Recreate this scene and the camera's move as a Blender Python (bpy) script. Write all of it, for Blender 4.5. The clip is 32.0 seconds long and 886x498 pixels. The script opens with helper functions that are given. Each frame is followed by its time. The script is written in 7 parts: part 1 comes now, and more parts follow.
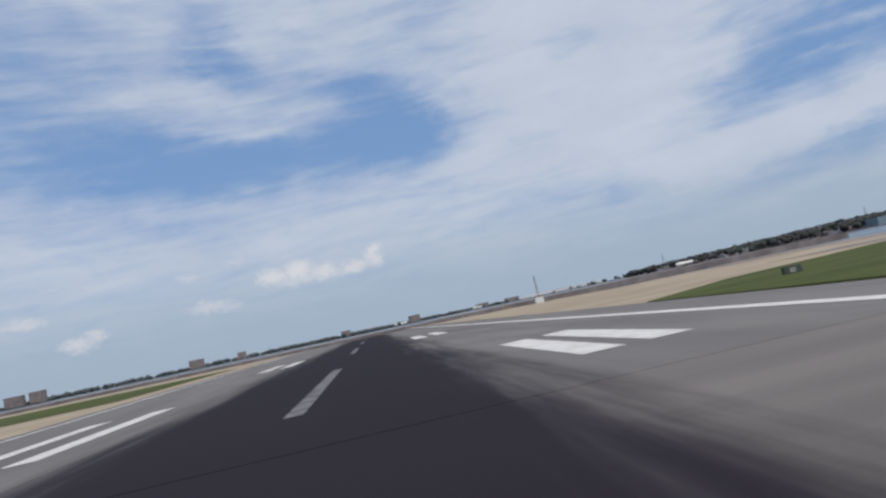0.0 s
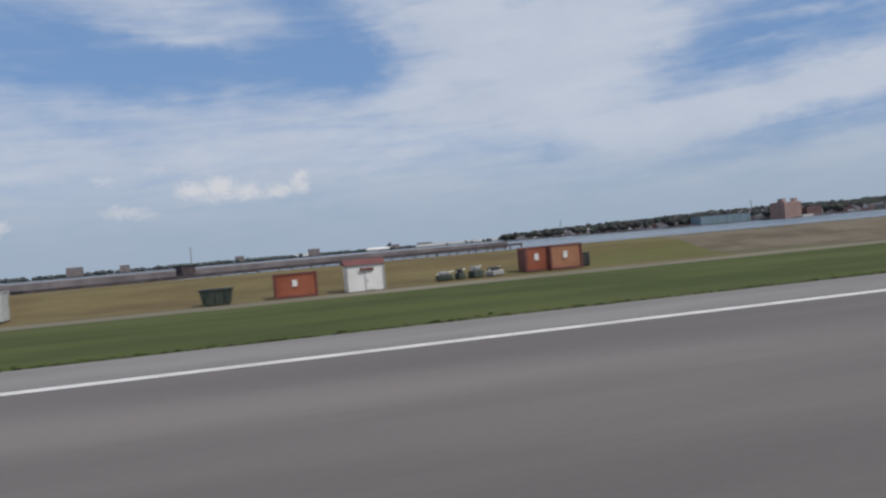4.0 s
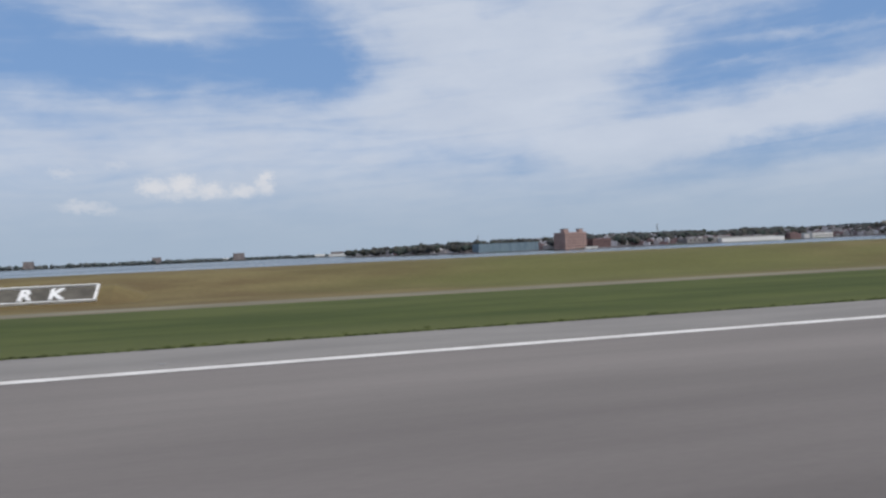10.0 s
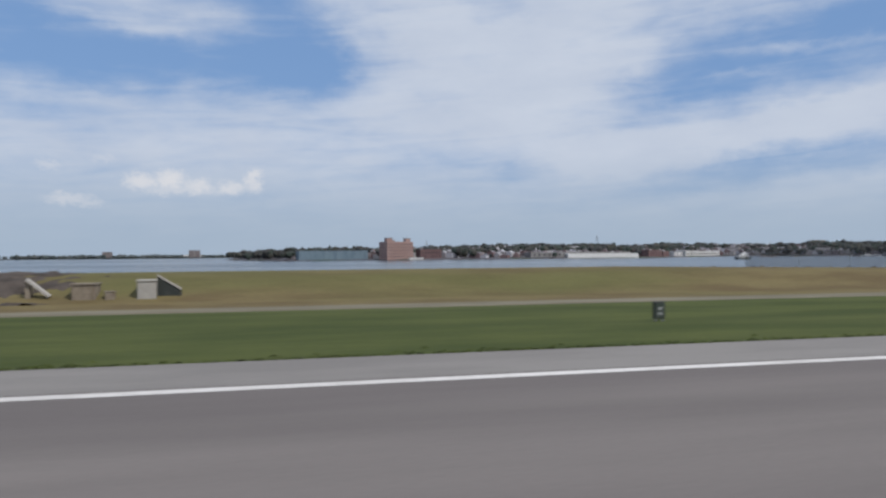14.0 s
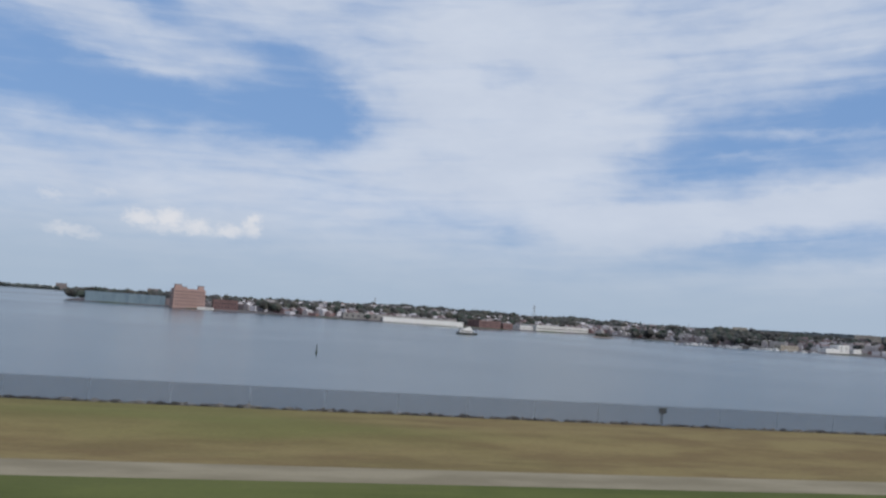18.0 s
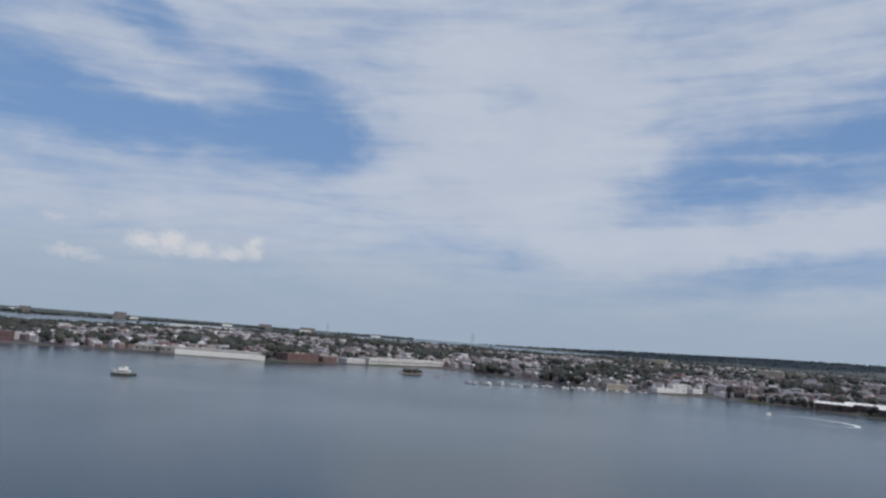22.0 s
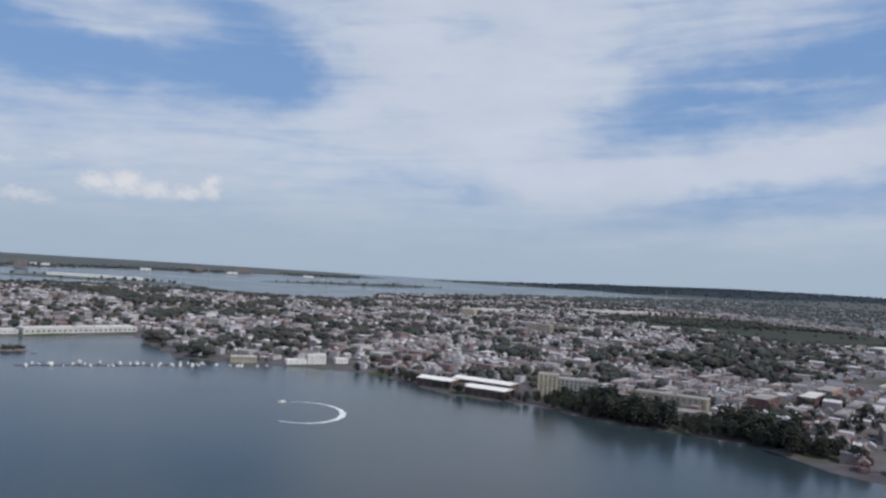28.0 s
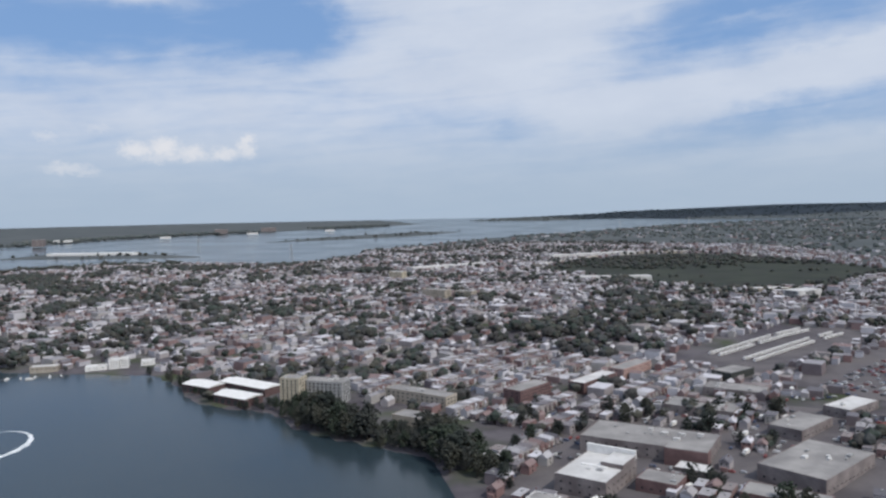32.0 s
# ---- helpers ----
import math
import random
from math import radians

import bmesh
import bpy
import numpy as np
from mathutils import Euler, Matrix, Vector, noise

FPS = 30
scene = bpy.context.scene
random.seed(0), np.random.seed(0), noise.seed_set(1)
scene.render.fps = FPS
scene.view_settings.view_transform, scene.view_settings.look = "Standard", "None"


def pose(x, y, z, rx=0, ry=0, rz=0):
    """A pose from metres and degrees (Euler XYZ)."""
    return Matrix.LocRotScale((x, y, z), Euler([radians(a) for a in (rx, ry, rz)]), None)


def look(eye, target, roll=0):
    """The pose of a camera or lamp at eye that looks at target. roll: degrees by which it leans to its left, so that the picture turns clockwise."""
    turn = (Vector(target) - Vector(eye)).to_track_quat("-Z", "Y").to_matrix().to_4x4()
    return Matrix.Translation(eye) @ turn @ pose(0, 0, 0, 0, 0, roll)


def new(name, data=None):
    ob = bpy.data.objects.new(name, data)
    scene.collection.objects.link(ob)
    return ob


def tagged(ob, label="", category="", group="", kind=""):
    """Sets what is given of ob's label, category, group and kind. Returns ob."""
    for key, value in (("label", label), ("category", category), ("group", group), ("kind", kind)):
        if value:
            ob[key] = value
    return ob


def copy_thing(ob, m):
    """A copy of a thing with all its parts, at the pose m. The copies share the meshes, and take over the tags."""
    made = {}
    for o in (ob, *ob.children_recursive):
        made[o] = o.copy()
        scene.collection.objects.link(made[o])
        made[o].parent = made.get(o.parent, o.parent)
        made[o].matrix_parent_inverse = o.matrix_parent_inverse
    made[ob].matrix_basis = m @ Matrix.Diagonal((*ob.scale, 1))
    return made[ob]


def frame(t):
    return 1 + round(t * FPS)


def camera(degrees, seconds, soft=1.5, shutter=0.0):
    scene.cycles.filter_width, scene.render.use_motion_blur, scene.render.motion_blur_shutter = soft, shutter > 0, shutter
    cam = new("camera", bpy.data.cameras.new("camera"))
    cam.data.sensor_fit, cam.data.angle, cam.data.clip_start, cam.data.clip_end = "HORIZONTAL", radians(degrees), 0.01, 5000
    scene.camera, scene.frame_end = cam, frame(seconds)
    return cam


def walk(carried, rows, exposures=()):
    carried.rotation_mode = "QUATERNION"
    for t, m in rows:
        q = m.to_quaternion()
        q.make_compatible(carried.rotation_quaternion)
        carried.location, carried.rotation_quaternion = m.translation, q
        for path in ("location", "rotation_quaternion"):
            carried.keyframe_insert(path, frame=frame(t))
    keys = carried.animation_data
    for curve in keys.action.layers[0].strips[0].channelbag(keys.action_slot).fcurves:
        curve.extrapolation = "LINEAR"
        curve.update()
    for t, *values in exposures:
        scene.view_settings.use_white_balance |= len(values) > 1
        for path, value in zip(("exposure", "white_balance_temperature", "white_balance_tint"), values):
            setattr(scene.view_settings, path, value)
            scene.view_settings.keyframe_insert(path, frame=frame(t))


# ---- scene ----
# An aircraft's take-off seen from a side window, at about 0.47 of true size throughout:
# x along the runway, y out over the bay, z up from the runway's surface.
cam = camera(59.74, 32.0, soft=2.5, shutter=0.1)
PATH = [
    (0, (3.914, -0.001, 1.359), (5.646, 9.812, 2.203), -12.09),
    (0.5, (13.771, -0.009, 1.339), (14.537, 9.955, 1.701), -11.64),
    (1, (23.950, -0.003, 1.356), (25.749, 9.832, 1.177), -8.30),
    (1.5, (34.454, -0.001, 1.359), (36.249, 9.835, 1.154), -8.55),
    (2, (45.279, -0.000, 1.360), (47.476, 9.752, 1.081), -7.14),
    (2.5, (56.396, -0.003, 1.351), (58.577, 9.756, 1.450), -7.06),
    (3, (67.748, -0.006, 1.351), (70.129, 9.704, 1.139), -5.23),
    (3.5, (79.236, -0.011, 1.344), (81.642, 9.695, 1.289), -5.08),
    (5.5, (127.663, -0.001, 1.358), (130.006, 9.721, 1.286), -4.13),
    (6, (140.228, 0.001, 1.363), (142.645, 9.705, 1.358), -3.45),
    (6.5, (152.979, -0.001, 1.357), (155.433, 9.691, 1.515), -3.72),
    (7, (165.910, 0.000, 1.362), (168.525, 9.652, 1.370), -3.70),
    (7.5, (178.996, 0.004, 1.366), (181.560, 9.669, 1.479), -3.45),
    (8, (192.254, 0.000, 1.360), (194.852, 9.657, 1.360), -3.12),
    (8.5, (205.710, -0.001, 1.362), (208.253, 9.671, 1.307), -3.13),
    (9, (219.418, 0.004, 1.356), (222.033, 9.657, 1.374), -2.93),
    (9.5, (233.495, -0.001, 1.359), (236.038, 9.670, 1.402), -2.35),
    (10, (247.795, -0.001, 1.359), (250.318, 9.676, 1.390), -2.45),
    (10.5, (262.280, -0.000, 1.360), (264.822, 9.671, 1.495), -2.81),
    (11, (276.940, 0.000, 1.360), (279.546, 9.652, 1.580), -3.14),
    (11.5, (291.777, -0.000, 1.360), (294.297, 9.674, 1.618), -2.71),
    (12, (306.799, -0.001, 1.360), (309.210, 9.704, 1.327), -2.63),
    (12.5, (322.014, 0.001, 1.358), (324.468, 9.695, 1.411), -2.03),
    (13, (337.437, 0.010, 1.430), (339.999, 9.675, 1.505), -2.09),
    (13.5, (353.081, 0.040, 1.545), (355.536, 9.734, 1.489), -1.03),
    (14, (368.950, 0.085, 1.685), (371.385, 9.784, 1.768), -0.46),
    (14.5, (385.031, 0.148, 1.810), (387.333, 9.867, 2.294), 0.63),
    (16.5, (450.721, 0.604, 3.125), (453.054, 10.317, 3.586), 2.12),
    (17, (467.184, 0.702, 3.965), (469.494, 10.420, 4.436), 3.16),
    (17.5, (483.714, 0.792, 4.859), (485.986, 10.508, 5.518), 3.73),
    (18, (500.291, 0.876, 5.937), (502.482, 10.596, 6.788), 4.16),
    (18.5, (516.872, 0.972, 7.439), (519.059, 10.691, 8.310), 3.92),
    (19, (533.460, 1.070, 9.278), (535.661, 10.785, 10.154), 4.55),
    (19.5, (550.097, 1.155, 11.244), (552.238, 10.883, 12.131), 4.13),
    (20, (566.817, 1.228, 13.239), (568.832, 10.962, 14.330), 3.76),
    (20.5, (583.639, 1.290, 15.246), (585.520, 11.013, 16.631), 3.74),
    (21, (600.567, 1.330, 17.291), (602.456, 11.059, 18.623), 4.27),
    (21.5, (617.597, 1.338, 19.408), (619.471, 11.088, 20.607), 4.91),
    (22, (634.721, 1.305, 21.624), (636.576, 11.066, 22.756), 4.71),
    (22.5, (651.937, 1.224, 23.955), (653.808, 10.976, 25.137), 4.18),
    (23, (669.248, 1.102, 26.401), (671.098, 10.898, 27.183), 5.02),
    (23.5, (686.661, 0.955, 28.954), (688.516, 10.755, 29.680), 5.03),
    (24, (704.186, 0.804, 31.604), (706.155, 10.593, 32.155), 5.60),
    (24.5, (721.834, 0.674, 34.346), (723.760, 10.467, 34.966), 5.72),
    (25, (739.607, 0.567, 37.186), (741.492, 10.380, 37.557), 5.23),
    (25.5, (757.479, 0.501, 40.130), (759.434, 10.305, 40.345), 5.07),
    (26, (775.440, 0.468, 43.178), (777.502, 10.253, 43.232), 5.17),
    (26.5, (793.486, 0.452, 46.327), (795.549, 10.236, 46.448), 4.55),
    (28.5, (865.916, 0.548, 59.839), (867.839, 10.354, 60.211), 3.24),
    (29, (884.066, 0.594, 63.411), (885.928, 10.407, 63.900), 2.51),
    (29.5, (902.310, 0.645, 67.064), (904.067, 10.478, 67.535), 1.39),
    (30, (920.686, 0.699, 70.777), (922.387, 10.552, 70.930), 0.97),
    (30.5, (939.202, 0.758, 74.509), (941.017, 10.591, 74.333), 1.72),
    (31, (957.875, 0.815, 78.218), (959.739, 10.630, 77.762), 1.45),
    (31.5, (976.723, 0.865, 81.868), (977.662, 10.783, 80.998), -3.51),
    (32, (995.756, 0.916, 85.436), (996.897, 10.833, 84.853), -1.13),
]
STOPS = [(0, -0.06), (1, -0.02), (2, 0.1), (3, -0.07), (4, -0.13), (6, -0.13), (8, 0.02), (12, -0.02), (14, 0.0), (17, 0.0), (18, 0.06), (19, -0.12), (20, -0.07), (21, -0.17), (23, -0.17), (25, -0.1), (26.5, -0.02), (29, 0.0), (32, 0.12)]
walk(cam, [(t, look(eye, target, roll)) for t, eye, target, roll in PATH], STOPS)

# ---- node helpers ----
def node(nt, kind, **values):
    n = nt.nodes.new(kind)
    for key, value in values.items():
        if key == "op":
            n.operation = value
        elif key == "clamp":
            n.use_clamp = value
    return n


def calc(nt, op, a, b=None, c=None, clamp=False):
    n = node(nt, "ShaderNodeMath", op=op, clamp=clamp)
    for k, v in enumerate((a, b, c)):
        if v is None:
            continue
        if isinstance(v, (int, float)):
            n.inputs[k].default_value = v
        else:
            nt.links.new(v, n.inputs[k])
    return n.outputs[0]


def blend(nt, fac, a, b):
    n = nt.nodes.new("ShaderNodeMix")
    n.data_type = "RGBA"
    for sock, v in ((n.inputs[0], fac), (n.inputs[6], a), (n.inputs[7], b)):
        if isinstance(v, (int, float)):
            sock.default_value = v
        elif isinstance(v, tuple):
            sock.default_value = (*v, 1)
        else:
            nt.links.new(v, sock)
    return n.outputs[2]


def smooth(nt, v, lo, hi, a=0.0, b=1.0):
    n = nt.nodes.new("ShaderNodeMapRange")
    n.interpolation_type = "SMOOTHSTEP"
    nt.links.new(v, n.inputs[0])
    for k, val in zip((1, 2, 3, 4), (lo, hi, a, b)):
        n.inputs[k].default_value = val
    return n.outputs[0]


def noise_at(nt, vec, scale, detail=4.0, rough=0.55, distort=0.0):
    n = nt.nodes.new("ShaderNodeTexNoise")
    nt.links.new(vec, n.inputs["Vector"])
    n.inputs["Scale"].default_value = scale
    n.inputs["Detail"].default_value = detail
    n.inputs["Roughness"].default_value = rough
    n.inputs["Distortion"].default_value = distort
    return n.outputs[0]


def vec_of(nt, x, y, z=0.0):
    n = nt.nodes.new("ShaderNodeCombineXYZ")
    for k, v in enumerate((x, y, z)):
        if isinstance(v, (int, float)):
            n.inputs[k].default_value = v
        else:
            nt.links.new(v, n.inputs[k])
    return n.outputs[0]


# ---- sky, sun ----
SUN_EL, SUN_AZ = 50.0, 140.0  # degrees; azimuth from +y towards +x


def cloudy_sky(wt, way):
    """The sky's colour along a direction: clear blue, high veils, low heaps, haze at the horizon."""
    sky = wt.nodes.new("ShaderNodeTexSky")
    sky.sky_type = "NISHITA"
    sky.sun_disc = False
    sky.sun_elevation, sky.sun_rotation = radians(SUN_EL), radians(SUN_AZ)
    sky.air_density, sky.dust_density, sky.ozone_density = 1.0, 1.2, 1.6
    wt.links.new(way, sky.inputs[0])
    sep = wt.nodes.new("ShaderNodeSeparateXYZ")
    wt.links.new(way, sep.inputs[0])
    sx, sy, sz = sep.outputs
    az = calc(wt, "MULTIPLY", calc(wt, "ARCTAN2", sx, sy), 57.2958)
    el = calc(wt, "MULTIPLY", calc(wt, "ARCSINE", sz), 57.2958)

    def skew_noise(fa, fe, seed, detail=5.0, rough=0.6, distort=0.0, tilt=0.0):
        up = calc(wt, "ADD", el, calc(wt, "MULTIPLY", az, tilt)) if tilt else el
        return noise_at(wt, vec_of(wt, calc(wt, "MULTIPLY", az, fa), calc(wt, "MULTIPLY", up, fe), seed), 1.0, detail, rough, distort)

    def centred(n, k):
        return calc(wt, "MULTIPLY", calc(wt, "SUBTRACT", n, 0.5), k)

    # ragged edges: the outlines of the clouds are drawn in a disturbed sky
    waz = calc(wt, "ADD", az, calc(wt, "ADD", centred(skew_noise(0.10, 0.16, 2.2), 6.0), centred(skew_noise(0.45, 0.8, 5.2), 2.6)))
    wel = calc(wt, "ADD", el, calc(wt, "ADD", centred(skew_noise(0.10, 0.18, 8.4), 3.0), centred(skew_noise(0.45, 0.9, 6.1), 1.3)))

    def puff(weight, a, e, wa, we, tilt=0.0, hard=1.5):
        """A soft oval in the sky: its weight, centre and half widths in degrees."""
        da = calc(wt, "SUBTRACT", waz, a)
        de = calc(wt, "SUBTRACT", calc(wt, "SUBTRACT", wel, e), calc(wt, "MULTIPLY", da, tilt))
        r = calc(wt, "ADD", calc(wt, "POWER", calc(wt, "ABSOLUTE", calc(wt, "DIVIDE", da, wa)), 2.0),
                 calc(wt, "POWER", calc(wt, "ABSOLUTE", calc(wt, "DIVIDE", de, we)), 2.0))
        return calc(wt, "MULTIPLY", calc(wt, "POWER", 2.718, calc(wt, "MULTIPLY", calc(wt, "POWER", r, hard), -1.0)), weight)

    def total(*terms):
        out = terms[0]
        for t in terms[1:]:
            out = calc(wt, "ADD", out, t)
        return out

    # high cloud: wide veils with broken edges, thin where the blue shows
    mottle = skew_noise(0.09, 0.20, 3.1, 6.0, 0.55, 0.4)
    small = skew_noise(0.30, 0.75, 4.4, 5.0, 0.55, 0.4)
    streak = skew_noise(0.10, 0.95, 7.7, 4.0, 0.5, 0.6, -0.06)
    gaps = total(
        puff(0.56, -6.0, 13.9, 12.5, 2.5, 0.02, 1.3),
        puff(0.36, 2.8, 13.7, 3.3, 2.5, 0.0, 1.5),
        puff(0.34, -0.5, 17.6, 3.8, 1.9, -0.3, 1.2),
        puff(0.40, -9.0, 20.6, 3.0, 2.6, -0.4, 1.2),
        puff(0.28, -19.0, 14.5, 7.0, 3.2, 0.0, 1.2),
        puff(0.30, -24.0, 19.0, 9.0, 5.0),
        puff(0.56, 38.0, 13.7, 11.0, 2.7, 0.13, 1.25),
        puff(0.22, 29.5, 11.6, 5.0, 1.4, 0.12, 1.2),
        puff(0.20, 43.0, 17.0, 5.0, 2.2, 0.0, 1.2),
        puff(0.34, 51.0, 17.0, 7.0, 5.0),
        puff(0.36, 37.0, 6.0, 11.0, 1.1, 0.12, 1.2),
        puff(0.16, 18.0, 6.3, 2.6, 0.8),
        puff(0.24, 16.5, 17.7, 2.4, 1.0),
        puff(0.12, 13.0, 11.5, 2.2, 1.2),
    )
    bands = total(
        puff(0.30, 17.0, 15.0, 10.0, 7.5, 0.0, 2.0),
        puff(0.36, 27.5, 7.8, 7.4, 1.35, 0.02, 2.0),
        puff(0.44, 40.5, 9.3, 7.5, 1.05, 0.17, 1.6),
        puff(0.20, -8.0, 15.9, 5.5, 0.7, -0.12, 1.2),
        puff(0.18, -14.0, 18.5, 7.0, 1.6, 0.05, 1.2),
        puff(0.26, 38.5, 13.9, 5.0, 0.4, 0.05, 1.2),
        puff(0.16, 34.0, 12.3, 3.5, 0.3, 0.03, 1.2),
    )
    raw = total(centred(mottle, 0.46), centred(small, 0.40), centred(streak, 0.60), bands, calc(wt, "MULTIPLY", gaps, -1.0))
    cover = smooth(wt, calc(wt, "ADD", raw, 0.64), 0.04, 0.92)

    # small low heaps: round heads over flatter bases
    haz = calc(wt, "ADD", az, calc(wt, "ADD", centred(skew_noise(0.9, 1.3, 3.3, 5.0, 0.65), 1.7), centred(skew_noise(3.0, 4.2, 1.3, 4.0, 0.6), 0.9)))
    hel = calc(wt, "ADD", el, calc(wt, "ADD", centred(skew_noise(0.9, 1.3, 8.8, 5.0, 0.65), 1.1), centred(skew_noise(3.0, 4.2, 6.3, 4.0, 0.6), 0.7)))

    def head(a, e, ra, re, share):
        d = calc(wt, "SQRT", calc(wt, "ADD", calc(wt, "POWER", calc(wt, "DIVIDE", calc(wt, "SUBTRACT", haz, a), ra), 2.0),
                                  calc(wt, "POWER", calc(wt, "DIVIDE", calc(wt, "SUBTRACT", hel, e), re), 2.0)))
        return smooth(wt, d, 0.15, 1.2, share, 0.0)

    heaps = None
    for spec in ((-8.9, 5.3, 1.4, 0.7, 0.9), (-7.0, 5.45, 1.4, 0.9, 1.0), (-5.2, 5.1, 1.2, 0.65, 0.85), (-6.2, 4.75, 3.6, 0.4, 0.55), (-2.9, 4.95, 1.5, 0.6, 0.8), (-1.4, 5.3, 0.8, 0.9, 0.75), (-1.2, 5.9, 0.6, 0.7, 0.85),
                 (-13.4, 4.0, 1.7, 0.5, 0.55), (-12.2, 3.8, 1.2, 0.4, 0.4), (-14.6, 6.15, 1.0, 0.42, 0.4), (-11.2, 6.7, 0.9, 0.35, 0.3),
                 (-22.0, 3.0, 1.4, 0.6, 0.75), (-20.9, 3.5, 0.9, 0.5, 0.65), (-25.0, 4.9, 1.6, 0.45, 0.6)):
        one = head(*spec)
        heaps = one if heaps is None else calc(wt, "MAXIMUM", heaps, one)
    clear = blend(wt, 0.72, sky.outputs[0], (1.85, 3.35, 6.3))
    shade = skew_noise(0.12, 0.3, 9.0, 4.0)
    white = blend(wt, shade, (4.75, 5.4, 6.65), (6.35, 6.85, 7.75))
    with_veil = blend(wt, calc(wt, "MULTIPLY", cover, 0.95), clear, white)
    hazed = blend(wt, smooth(wt, el, 0.5, 8.5, 0.92, 0.0), with_veil, (3.65, 4.55, 5.7))
    return blend(wt, calc(wt, "MULTIPLY", heaps, 0.8), hazed, (7.3, 7.3, 7.55))


world = bpy.data.worlds.new("sky")
scene.world = world
world.use_nodes = True
wt = world.node_tree
wt.nodes.clear()
coord = wt.nodes.new("ShaderNodeTexCoord")
back = wt.nodes.new("ShaderNodeBackground")
back.inputs[1].default_value = 0.1
wt.links.new(cloudy_sky(wt, coord.outputs["Generated"]), back.inputs[0])
out = wt.nodes.new("ShaderNodeOutputWorld")
wt.links.new(back.outputs[0], out.inputs[0])

# the clouds over the bay hang at a distance, on a wide bowed backdrop behind the far shores
SKY_MID, SKY_FAR = Vector((500, 0, 0)), 4600.0
SKY_SHEET = bpy.data.materials.new("cloudy_sky")
SKY_SHEET.use_nodes = True
st = SKY_SHEET.node_tree
st.nodes.clear()
where = st.nodes.new("ShaderNodeNewGeometry")
off, way = st.nodes.new("ShaderNodeVectorMath"), st.nodes.new("ShaderNodeVectorMath")
off.operation, way.operation = "SUBTRACT", "NORMALIZE"
off.inputs[1].default_value = SKY_MID
st.links.new(where.outputs["Position"], off.inputs[0])
st.links.new(off.outputs[0], way.inputs[0])
glow, out = st.nodes.new("ShaderNodeEmission"), st.nodes.new("ShaderNodeOutputMaterial")
glow.inputs[1].default_value = 0.1
st.links.new(cloudy_sky(st, way.outputs[0]), glow.inputs[0])
st.links.new(glow.outputs[0], out.inputs[0])
AZ, EL = [radians(a) for a in range(-60, 67, 2)], [radians(e) for e in range(-1, 40, 2)]
me = bpy.data.meshes.new("backdrop")
me.from_pydata([tuple(SKY_MID + SKY_FAR * Vector((math.sin(a) * math.cos(e), math.cos(a) * math.cos(e), math.sin(e)))) for a in AZ for e in EL], [],
               [(i * len(EL) + j, i * len(EL) + j + 1, (i + 1) * len(EL) + j + 1, (i + 1) * len(EL) + j) for i in range(len(AZ) - 1) for j in range(len(EL) - 1)])
me.materials.append(SKY_SHEET)
me.polygons.foreach_set("use_smooth", [True] * len(me.polygons))
tagged(new("backdrop", me), "hazy blue sky with white veils and small heap clouds", "sky", "", "structure")

sun = new("sun", bpy.data.lights.new("sun", "SUN"))
sun.data.energy, sun.data.angle, sun.data.color = 2.6, radians(1.0), (1.0, 0.95, 0.87)
sd = Vector((math.sin(radians(SUN_AZ)) * math.cos(radians(SUN_EL)), math.cos(radians(SUN_AZ)) * math.cos(radians(SUN_EL)), math.sin(radians(SUN_EL))))
sun.matrix_world = look(sd * 300, (0, 0, 0))

